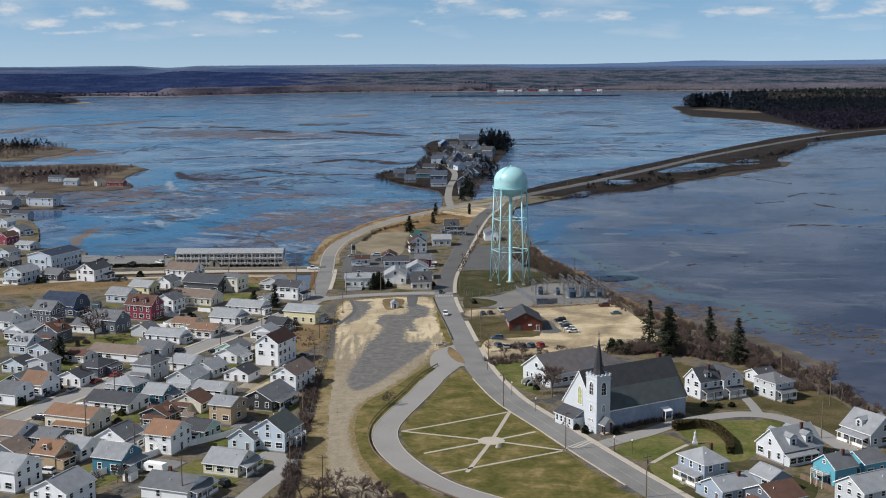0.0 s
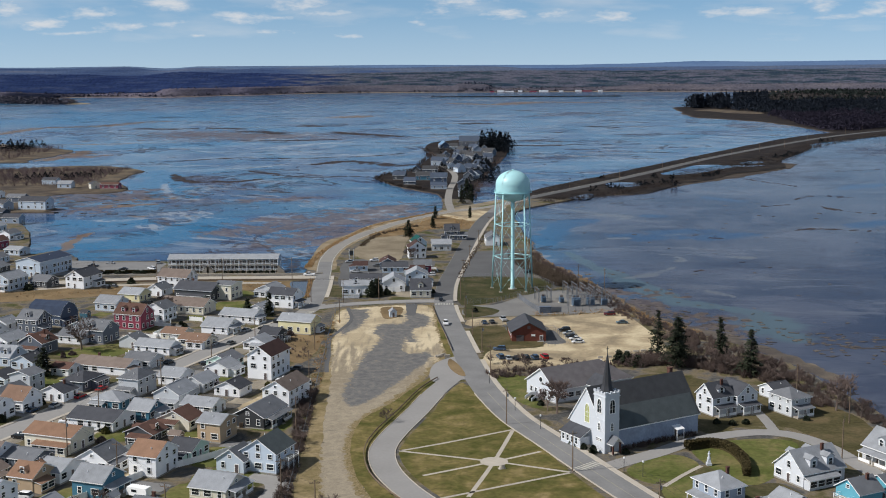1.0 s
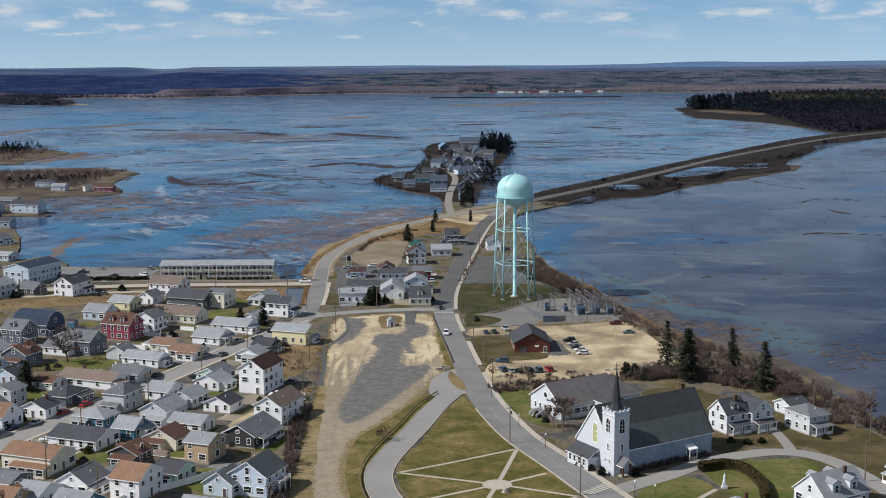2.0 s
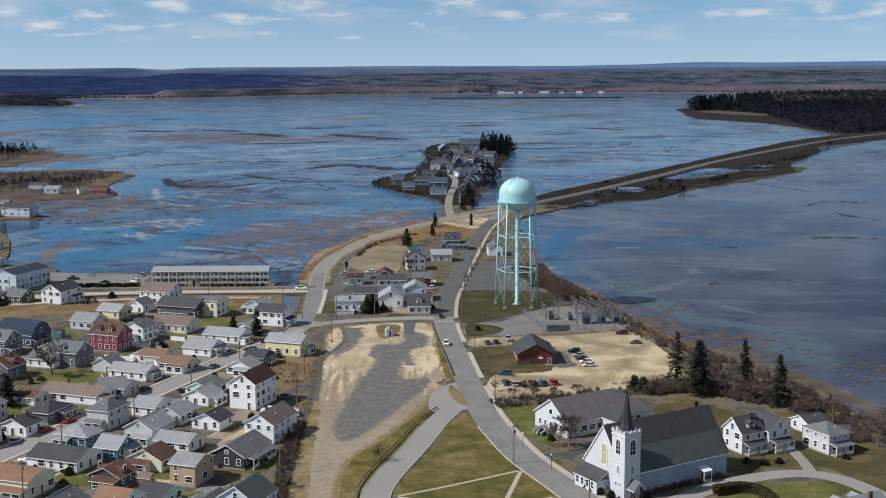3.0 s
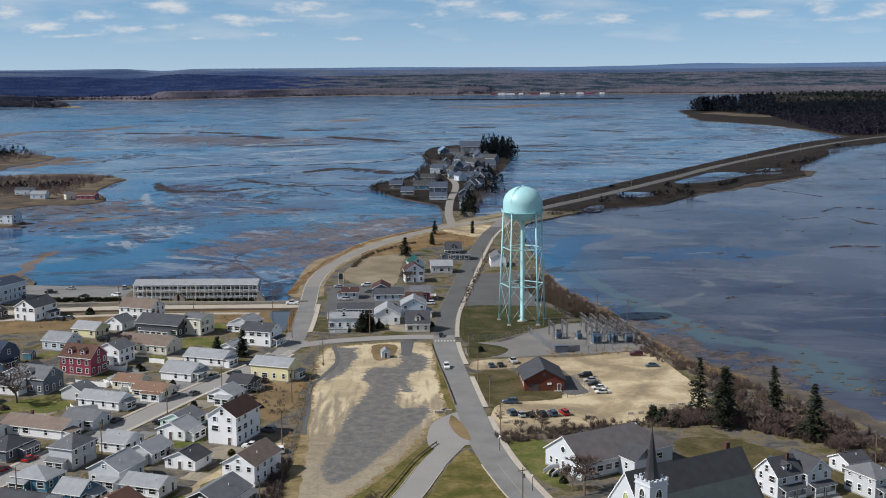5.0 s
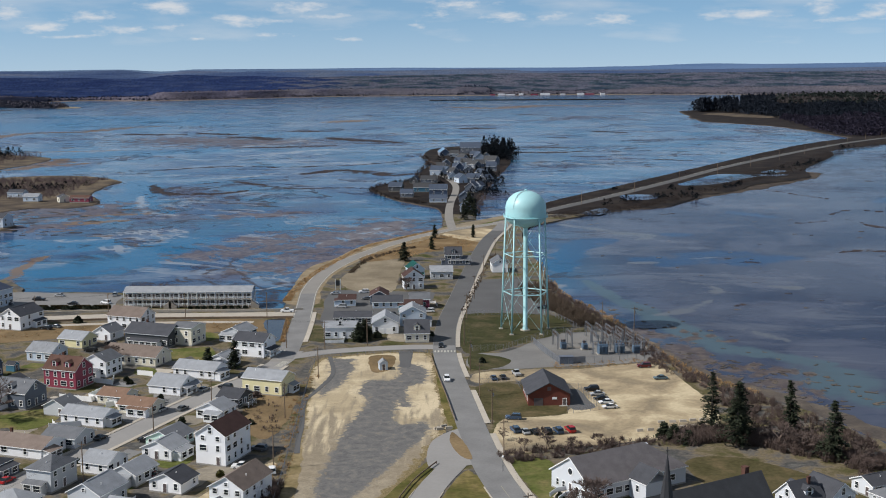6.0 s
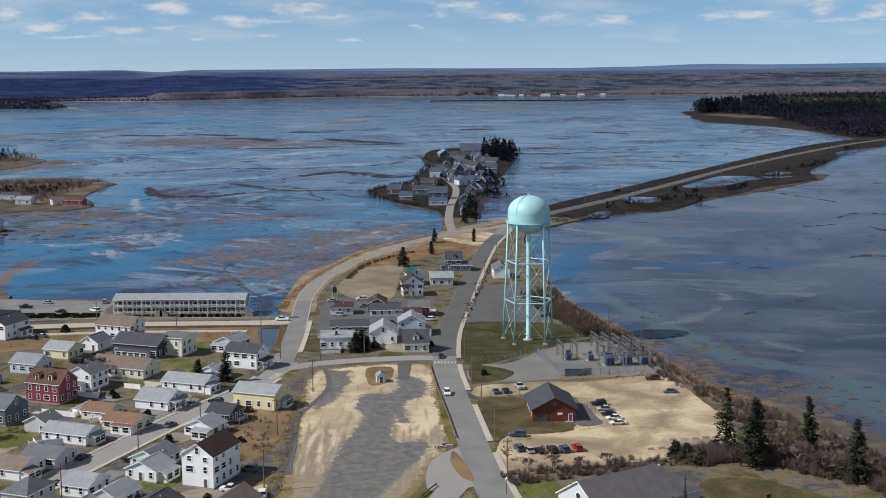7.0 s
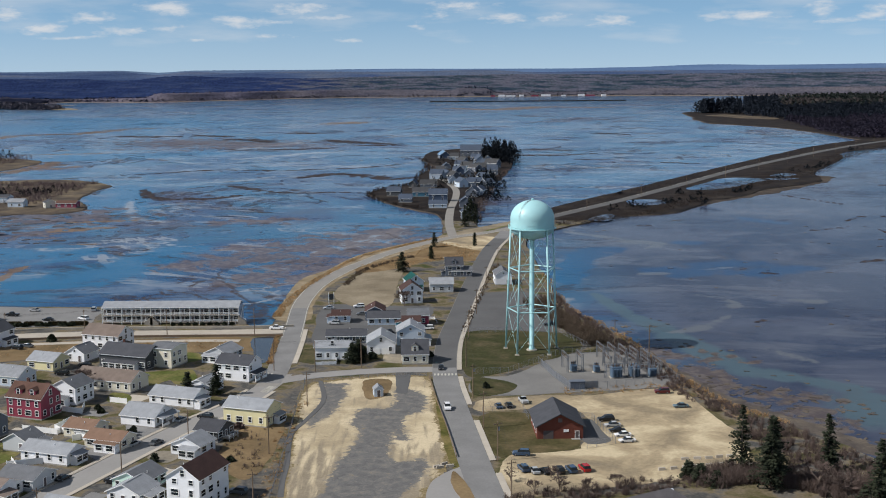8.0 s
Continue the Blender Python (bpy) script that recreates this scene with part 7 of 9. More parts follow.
def chain_fence(pts, h=1.8, step=3.0, label="grey chain-link fence on steel posts", m=None):
    """Posts with a top rail and thin wires; the wires are true geometry."""
    line = [Vector((*p, 0)) for p in pts]
    f = thing("fence", pts[0][0], pts[0][1], 0, 0, label, "fence")
    o = line[0]
    post = Geo().tube((0, 0, -0.2), (0, 0, h + 0.08), 0.06, n=5).mesh("post", m or STEEL)
    for a, b in zip(line, line[1:]):
        n = max(1, round((b - a).length / step))
        for i in range(n):
            part("post", post, f, Matrix.Translation(a.lerp(b, i / n) - o))
        for z in [h] + [h * k / 6 for k in range(1, 6)]:
            part("rail" if z == h else "wire", Geo().tube(a - o + Vector((0, 0, z)), b - o + Vector((0, 0, z)), 0.04 if z == h else 0.015, n=3).mesh("wire", m or STEEL), f)
    part("post", post, f, Matrix.Translation(line[-1] - o))
    return f


chain_fence([(9, 522), (20, 523), (31, 538), (41, 552), (69, 549), (74, 511), (38, 500.5), (31, 536)], 2.2)
chain_fence([(6.5, 586), (42, 586), (50, 560)], 2.0)
chain_fence([(36.5, 443), (44.5, 447), (41, 470), (34.5, 470)], 1.9)
chain_fence([(10, 478), (22, 480), (23, 470)], 1.5)
chain_fence([(-7, 520.5), (-20, 520), (-46, 513.5), (-45, 500)], 1.2)
chain_fence([(-45.5, 500), (-44, 460), (-42, 410), (-40.5, 365), (-38.5, 316), (-37, 270)], 1.3, 4)


# ---- guard rails, blocks and walls ----
def guard_rail(pts):
    line = spline(pts, 8)
    f = thing("guard_rail", line[0].x, line[0].y, 0, 0, "weathered brown guard rail on posts", "guard rail")
    o = line[0]
    rail = band([p - o for p in line], 0.14, 0.85, low=0.5)
    part("rail", rail.mesh("rail", WOOD), f)
    post = Geo().box(0, 0, -0.2, 0.2, 0.2, 0.95).mesh("post", WOOD)
    for p in line[::3]:
        part("post", post, f, Matrix.Translation(p - o))


guard_rail([(-3, 398), (-8.5, 384), (-14, 362), (-19.3, 342), (-21.6, 328), (-21, 315), (-18, 302), (-11.5, 288), (-3, 276), (6, 266)])
guard_rail([(-6, 517), (-3.5, 490), (-0.5, 462), (2, 436)])
guard_rail([(76, 497), (79, 480), (84, 462)])
for i in range(8):
    b = Geo().solid([(-0.9, -0.35, 0), (0.9, -0.35, 0), (0.9, 0.35, 0), (-0.9, 0.35, 0)], [(-0.85, -0.2, 0.75), (0.85, -0.2, 0.75), (0.85, 0.2, 0.75), (-0.85, 0.2, 0.75)])
    o = new("concrete_block", b.mesh("concrete_block", CONC))
    o.matrix_basis = pose(53 + i * 3.1, 425 + i * 0.75, 0, 0, 0, 12)
    tagged(o, "pale concrete barrier block on the gravel", "barrier", "barrier blocks")
for x, y, r in ((-2.2, 427.5, 14), (0.3, 428.5, 10)):
    o = new("concrete_block", Geo().box(0, 0, 0, 2.1, 0.6, 0.7, taper=0.92).mesh("concrete_block", CONC))
    o.matrix_basis = pose(x, y, 0.03, 0, 0, r)
    tagged(o, "grey concrete block closing the sand lot", "barrier", "barrier blocks")
g = Geo()
band(spline([(-60, 599), (-78, 597), (-140, 596.5), (-170, 592), (-205, 581)], 4), 0.5, 0.9, geo=g)
tagged(new("sea_wall", g.mesh("sea_wall", CONC)), "long low concrete wall along the shore road", "wall", kind="structure")
g = Geo()
band(spline([(-62, 582), (-97, 582), (-140, 580), (-175, 575)], 4), 0.3, 0.8, geo=g)
tagged(new("low_wall", g.mesh("low_wall", WOOD)), "low brown retaining wall", "wall", kind="structure")

# ---- motel on the shore ----
def motel(x, y, yaw):
    h = thing("motel", x, y, yaw, 0, "long two-storey grey-blue motel with white galleries", "motel")
    L, D, f, s = 54.0, 10.5, 0.9, 2.8
    E = f + 2 * s
    blue = mat("motel_siding", (0.36, 0.43, 0.53), 0.7, 0.1)
    part("wall", Geo().box(L / 2, D / 2 + 0.8, 0, L, D - 1.6, E).mesh("wall", blue), h)
    g = Geo()
    R = E + 1.7
    gable_roof(g, D + 0.4, L, E + 0.15, R, 0.3, 0.25)
    part("roof", g.mesh("roof", ROOF["light_grey"], TRIM), h, pose(L / 2, D / 2, 0, 0, 0, 90))
    for k in range(2):
        z = f + k * s
        part("gallery", Geo().box(L / 2, 0, z - 0.2, L, 1.6, 0.2).mesh("gallery", DECK), h)
        rail = Geo()
        for zz in (0.35, 0.65, 1.0):
            rail.box(L / 2, -0.75, z + zz, L, 0.06, 0.09)
        for i in range(int(L / 0.9)):
            rail.box(i * 0.9 + 0.45, -0.75, z, 0.05, 0.05, 1.0)
        part("railing", rail.mesh("railing", TRIM), h)
    post = Geo().box(0, 0, 0, 0.2, 0.2, E + 0.2).mesh("post", TRIM)
    for i in range(15):
        part("post", post, h, pose(0.1 + i * (L - 0.2) / 14, -0.75, 0))
    for k in range(2):
        for i in range(14):
            u = (i + 0.5) * L / 14
            part("door", DOOR_MESH, h, pose(u - 1.1, 0.8, f + k * s))
            window(h, "wide", pose(u + 0.7, 0.8, f + k * s + 0.7))
    for x0, dirn in ((17, 1), (22.5, -1), (L + 3.2, -1)):
        g = Geo()
        prof = []
        for i in range(12):
            z = f + 0.22 * (i + 1) if i < 11 else f + s - 0.1
            prof += [(x0 + dirn * i * 0.27, z), (x0 + dirn * (i + 1) * 0.27, z)]
        prof = [(prof[0][0], 0)] + prof + [(prof[-1][0], 0)]
        if dirn > 0:
            prof = prof[::-1]
        g.solid([(a0, -2.05, b0) for a0, b0 in prof][::-1], [(a0, -0.95, b0) for a0, b0 in prof][::-1])
        st = part("stair", g.mesh("stair", DECK), h)
        g = Geo()
        a = [(x0 - dirn * 0.2, -2.1, f + 0.9), (x0 + dirn * 3.2, -2.1, f + s + 1.0)]
        g.tube(a[0], a[1], 0.07, n=4)
        part("handrail", g.mesh("handrail", TRIM), st)
    sk = Geo().box(L / 2, 0.9, -0.4, L, 0.15, f + 0.3)
    part("skirting", sk.mesh("skirting", WOOD), h)
    return h


motel(-136.5, 605.5, 0)
for i in range(9):
    g = Geo()
    rnd = random.Random(i)
    for k in range(60):
        a, b = rnd.uniform(0, 6.28), rnd.uniform(0, 1.4)
        q = Vector((0.75 * math.cos(a) * math.cos(b), 0.6 * math.sin(a) * math.cos(b), 0.15 + 0.85 * math.sin(b)))
        n = Vector((rnd.gauss(0, 1), rnd.gauss(0, 1), rnd.gauss(0, 1))).normalized()
        u = n.orthogonal() * 0.28
        v = n.cross(u)
        g.face([q - u - v, q + u - v, q + u + v, q - u + v])
    o = new("shrub", g.mesh("shrub", NEEDLE))
    o.matrix_basis = pose(-108 + i * 2.9, 602.6, 0)
    tagged(o, "small round dark shrub in front of the motel", "shrub", "motel shrubs")
for i, (x, y) in enumerate(((-168, 602), (-159, 602.5), (-150, 603))):
    g = Geo()
    rnd = random.Random(40 + i)
    for k in range(220):
        q = Vector((rnd.uniform(-3.2, 3.2), rnd.uniform(-0.8, 0.8), rnd.uniform(0.1, 1.3)))
        n = Vector((rnd.gauss(0, 1), rnd.gauss(0, 1), rnd.gauss(0, 1))).normalized()
        u = n.orthogonal() * 0.3
        v = n.cross(u)
        g.face([q - u - v, q + u - v, q + u + v, q - u + v])
    o = new("hedge", g.mesh("hedge", NEEDLE))
    o.matrix_basis = pose(x, y, 0)
    tagged(o, "dark clipped hedge beside the shore parking", "hedge", "parking hedges")


# ---- substation ----
def gantry(x, y, yaw, w, h):
    h *= 0.74
    t = thing("substation_gantry", x, y, yaw, 0, "galvanised lattice gantry with insulators", "gantry", "substation gantries")
    for s in (-1, 1):
        g = Geo()
        for a in (-0.3, 0.3):
            for b in (-0.3, 0.3):
                g.tube((s * w / 2 + a, b, 0), (s * w / 2 + a * 0.7, b * 0.7, h), 0.07, n=4)
        n = int(h / 1.2)
        for i in range(n):
            z = h * i / n
            g.tube((s * w / 2 - 0.3, -0.3, z), (s * w / 2 + 0.3, -0.3, z + h / n), 0.05, n=3)
            g.tube((s * w / 2 + 0.3, 0.3, z), (s * w / 2 - 0.3, 0.3, z + h / n), 0.05, n=3)
        part("column", g.mesh("column", STEEL), t)
    for z in (h - 0.2, h * 0.72):
        g = Geo().tube((-w / 2, -0.25, z), (w / 2, -0.25, z), 0.07, n=4).tube((-w / 2, 0.25, z), (w / 2, 0.25, z), 0.07, n=4)
        n = int(w / 1.0)
        for i in range(n):
            g.tube((-w / 2 + w * i / n, -0.25, z), (-w / 2 + w * (i + 1) / n, 0.25, z), 0.035, n=3)
        part("beam", g.mesh("beam", STEEL), t)
    for i in range(5):
        u = (i / 4 - 0.5) * w * 0.8
        g = Geo().lathe([(0.05, h - 1.6), (0.16, h - 1.5), (0.06, h - 1.35), (0.16, h - 1.2), (0.06, h - 1.05), (0.16, h - 0.9), (0.05, h - 0.3)], 8, x=u, y=0)
        part("insulator", g.mesh("insulator", BARK), t)
    return t


for x, y, yaw, w, h in ((52.5, 541, 98, 9, 8), (56, 539, 98, 9, 8), (59.5, 537, 98, 9, 8), (63, 535, 98, 9, 7.5), (66.5, 534, 98, 8, 7), (53, 528, 98, 9, 7.5), (57, 526, 98, 9, 7.5), (61, 525, 98, 9, 7.5), (65, 524, 98, 9, 7), (69, 524, 98, 8, 6.5), (55, 517, 8, 8, 6.5), (64, 516, 8, 8, 6.5), (39, 528, 98, 8, 8), (44, 529, 98, 8, 8)):
    gantry(x, y, yaw, w, h)


def transformer(x, y, yaw, w, d, h):
    t = thing("transformer", x, y, yaw, 0, "blue-grey substation transformer with radiator fins", "transformer", "substation transformers")
    paint = TRANSFORMER
    part("tank", Geo().box(0, 0, 0.3, w, d, h).box(0, 0, h + 0.3, w * 0.9, d * 0.9, 0.15).mesh("tank", paint), t)
    part("plinth", Geo().box(0, 0, -0.1, w + 0.8, d + 0.8, 0.4).mesh("plinth", CONC), t)
    fin = Geo().box(0, 0, 0.6, 0.12, 0.7, h * 0.8).mesh("fin", paint)
    for s in (-1, 1):
        for i in range(7):
            part("fin", fin, t, pose((i / 6 - 0.5) * w * 0.85, s * (d / 2 + 0.36), 0))
    for i in (-1, 0, 1):
        part("bushing", Geo().lathe([(0.12, h + 0.4), (0.2, h + 0.6), (0.1, h + 0.9), (0.18, h + 1.1), (0.05, h + 1.6)], 8, x=i * w * 0.28).mesh("bushing", BARK), t)
    part("conservator", Geo().tube((-w * 0.4, d * 0.3, h + 0.9), (w * 0.4, d * 0.3, h + 0.9), 0.3, n=10).mesh("conservator", paint), t)


TRANSFORMER = mat("transformer_paint", (0.10, 0.15, 0.21), 0.5, 0.15)
for x, y, yaw, w, d, h in ((54.5, 517, 8, 3.4, 2.2, 3.2), (60.5, 518, 8, 3.4, 2.2, 3.2), (66.5, 518, 8, 2.6, 1.8, 2.4), (41.5, 525, 8, 2.0, 1.4, 2.2), (49, 524, 8, 1.8, 1.4, 2)):
    transformer(x, y, yaw, w, d, h)
# dark grey screen box at the substation fence, built as a plain lidded box
o = new("control_house", Geo().box(0, 0, 0, 4.6, 2.4, 2.4).box(0, 0, 2.4, 4.9, 2.7, 0.15).mesh("control_house", WALL["slate"]))
o.matrix_basis = pose(40.4, 503.6, 0.05, 0, 0, 4)
tagged(o, "small dark grey flat-topped screen box behind the fence", "shed")


def round_shrub(x, y, r, h, seed, m=None, label="small round evergreen shrub by a wall", group="shrubs"):
    rnd = random.Random(seed)
    g = Geo()
    for k in range(int(50 + 70 * r)):
        a, b = rnd.uniform(0, 6.28), rnd.uniform(-0.1, 1.5)
        f = rnd.uniform(0.75, 1.08)
        q = Vector((r * f * math.cos(a) * math.cos(b), r * f * math.sin(a) * math.cos(b), 0.1 + h * f * max(math.sin(b), 0)))
        n = Vector((rnd.gauss(0, 1), rnd.gauss(0, 1), rnd.gauss(0, 1))).normalized()
        u = n.orthogonal() * (0.16 + 0.12 * r)
        v = n.cross(u)
        g.face([q - u - v, q + u - v, q + u + v, q - u + v])
    o = new("shrub", g.mesh("shrub", m or NEEDLE))
    o.matrix_basis = pose(x, y, 0)
    return tagged(o, label, "shrub", group)


for i, (x, y, r, h) in enumerate(((33.5, 329, 0.9, 1.4), (34.6, 327.2, 0.8, 1.2), (36, 324.6, 0.8, 1.3), (38, 321.5, 0.9, 1.8), (31.8, 333, 1.0, 1.5), (46.5, 321, 0.8, 1.0), (26, 372, 1.0, 1.3), (28, 367, 0.9, 1.1),
                                  (52, 333, 0.8, 0.9), (56, 335.5, 0.8, 0.9), (60, 338, 0.8, 0.9), (64, 340.5, 0.8, 0.9), (-122, 370, 1.3, 2.0), (-127, 352, 1.2, 1.8), (-130, 377, 1.2, 1.6), (-58, 300, 0.8, 1.0), (-49, 299, 0.8, 1.0),
                                  (-100, 341, 0.8, 0.9), (-104, 345, 0.7, 0.9), (-95, 400, 0.8, 1.0), (-147, 575, 1.6, 2.2), (-190, 560, 2.0, 2.2), (-30, 552, 1.6, 2.6), (-6, 548, 1.0, 1.4), (-26, 545, 1.4, 2.0), (12, 505, 0.9, 1.6), (84, 347, 0.9, 1.0), (80, 346, 0.9, 1.0), (76, 347.5, 0.9, 1.0), (102, 350, 0.8, 1.0), (-66, 318, 0.9, 1.1))):
    round_shrub(x, y, r, h, 100 + i)
g = Geo()
rnd = random.Random(8)
ring = [(1.1 * math.cos(t) * rnd.uniform(0.8, 1.2), 0.7 * math.sin(t) * rnd.uniform(0.8, 1.2)) for t in np.linspace(0, 2 * math.pi, 10, endpoint=False)]
g.solid([(a, b, 0) for a, b in ring], [(a * 0.55, b * 0.5, 0.95 + 0.1 * (i % 2)) for i, (a, b) in enumerate(ring)])
o = new("memorial_stone", g.mesh("memorial_stone", CONC))
o.matrix_basis = pose(13.8, 309.5, 0.06, 0, 0, 20)
tagged(o, "pale rough memorial boulder on the park lawn", "stone")


def board_fence(pts, h=1.7, m=None, label="white board fence round a back yard"):
    """Posts and panels of upright boards."""
    o = Vector((*pts[0], 0))
    f = thing("board_fence", o.x, o.y, 0, 0, label, "fence", "yard fences")
    post = Geo().box(0, 0, -0.2, 0.14, 0.14, h + 0.35).mesh("post", m or TRIM)
    line = [Vector((*p, 0)) for p in pts]
    for a, b in zip(line, line[1:]):
        n = max(1, round((b - a).length / 2.4))
        turn = math.atan2(b.y - a.y, b.x - a.x)
        w = (b - a).length / n
        panel = Geo().box(0, 0, 0.08, w - 0.1, 0.06, h - 0.1).mesh("panel", m or TRIM)
        for i in range(n):
            part("post", post, f, Matrix.Translation(a.lerp(b, i / n) - o))
            part("panel", panel, f, Matrix.Translation(a.lerp(b, (i + 0.5) / n) - o) @ Matrix.Rotation(turn, 4, "Z"))
    part("post", post, f, Matrix.Translation(line[-1] - o))


board_fence([(-100, 276), (-92, 280), (-84, 290), (-74, 306), (-63, 316), (-52, 328)], 1.8)
board_fence([(31.5, 534), (34.5, 518), (38.5, 502.5), (47, 504.5)], 2.3, STEEL, "grey slatted screen fence round the substation")
board_fence([(-107, 470), (-97, 466), (-95, 457), (-102, 452)])
board_fence([(-119, 462), (-108, 458), (-106, 466)])
board_fence([(-112, 430), (-101, 434)])
board_fence([(-84, 366), (-77, 363), (-73, 372)], 1.4)
board_fence([(-58, 345), (-50, 350), (-46, 358)], 1.5, WOOD, "weathered wooden yard fence")
board_fence([(-88, 318), (-82, 330)], 1.6)
board_fence([(-12, 612), (-5, 612), (-4, 604)], 1.0)
board_fence([(-45, 536), (-38, 537), (-38, 545)], 1.2)
board_fence([(86, 284), (92, 272), (99, 276)], 1.6, WOOD, "weathered wooden yard fence")

for pts in ([(-116, 445), (-108.6, 440.4), (-111.6, 450)], [(-110, 462), (-103, 456), (-95.8, 450)], [(-110, 462), (-107.6, 471)], [(-114, 481.5), (-107.2, 478.4), (-108.7, 486)], [(-112, 433.6), (-107, 425)], [(-102.4, 491), (-96.8, 489)]):
    board_fence(pts)
hedge_label = "dark clipped hedge beside the shore parking"
for x in (-172, -163.5, -154, -145.5):
    tagged(hedge([(x - 3, 604), (x, 604.2), (x + 3, 604)], 1.6, 1.5), hedge_label, "hedge", "parking hedges")


def concrete_block(x, y, yaw, l=1.9):
    prof = [(-0.35, 0), (0.35, 0), (0.22, 0.7), (-0.22, 0.7)]
    g = Geo().solid([(-l / 2, a, b) for a, b in prof], [(l / 2, a, b) for a, b in prof])
    ob = new("concrete_block", g.mesh("concrete_block", CONC))
    ob.matrix_basis = pose(x, y, 0.0, 0, 0, yaw)
    tagged(ob, "pale concrete barrier block on the ground", "barrier", "concrete blocks")


for x, y, yaw in ((-3.1, 428.1, 35), (-1.2, 430.2, 35), (60.3, 433.1, 5), (63.6, 433.5, -4), (66.6, 433.9, 6), (69.5, 434.8, 12), (72.4, 435.2, 4)):
    concrete_block(x, y, yaw)
rnd = random.Random(41)
for i in range(44):
    u, v = rnd.uniform(-50, 58), rnd.uniform(5, 230)
    x, y = -96 + u * 0.94 - (v - 117) * 0.34, 400 + (v - 117) * 0.94 + u * 0.34
    if -150 < x < -47 and min((p - Vector((x, y, 0))).length for p in town) > 6.5:
        round_shrub(x, y, rnd.uniform(0.7, 1.4), rnd.uniform(0.9, 2.0), 100 + i, rnd.choice((NEEDLE, HEDGE, TWIG)), "rounded shrub in a cottage yard")

# outside stair at the end of the motel
stair = thing("outside_stair", -83.0, 604.5, 0, 0, "white-railed outside stair at the end of the motel", "stair")
step_mesh = Geo().box(0, 0, 0, 1.6, 0.34, 0.09).mesh("step", DECK)
for i in range(16):
    part("step", step_mesh, stair, pose(0, 0.3 + 0.62 * i, 0.3 * i + 0.2))
for s in (-1, 1):
    a = [(s * 0.85 - 0.05, 0, 0.0), (s * 0.85 + 0.05, 0, 0.0), (s * 0.85 + 0.05, 10, 4.7), (s * 0.85 - 0.05, 10, 4.7)]
    part("railing", Geo().solid([(x, y, z + 0.1) for x, y, z in a], [(x, y, z + 1.15) for x, y, z in a]).mesh("railing", TRIM), stair)
    for y, z in ((4, 1.9), (9.9, 4.7)):
        part("post", Geo().box(s * 0.85, y, -0.1, 0.16, 0.16, z + 0.2).mesh("post", TRIM), stair)
part("landing", Geo().box(0, 11.2, 4.8, 1.9, 2.2, 0.15).mesh("landing", DECK), stair)


# ---- cars ----
PAINT = {k: mat("car_paint_" + k, c, 0.25, 0.04, 1, 4, 0) for k, c in dict(
    black=(0.012, 0.013, 0.015), grey=(0.10, 0.105, 0.11), silver=(0.38, 0.39, 0.40), white=(0.72, 0.72, 0.72),
    red=(0.34, 0.015, 0.018), maroon=(0.10, 0.012, 0.016), blue=(0.04, 0.07, 0.12), teal=(0.10, 0.15, 0.17)).items()}
WHEEL = Geo().tube((-0.11, 0, 0), (0.11, 0, 0), 0.33, n=14).mesh("tyre", RUBBER)
RIM = Geo().tube((-0.125, 0, 0), (0.125, 0, 0), 0.19, n=10).mesh("rim", STEEL)
CAR_MESH = {}


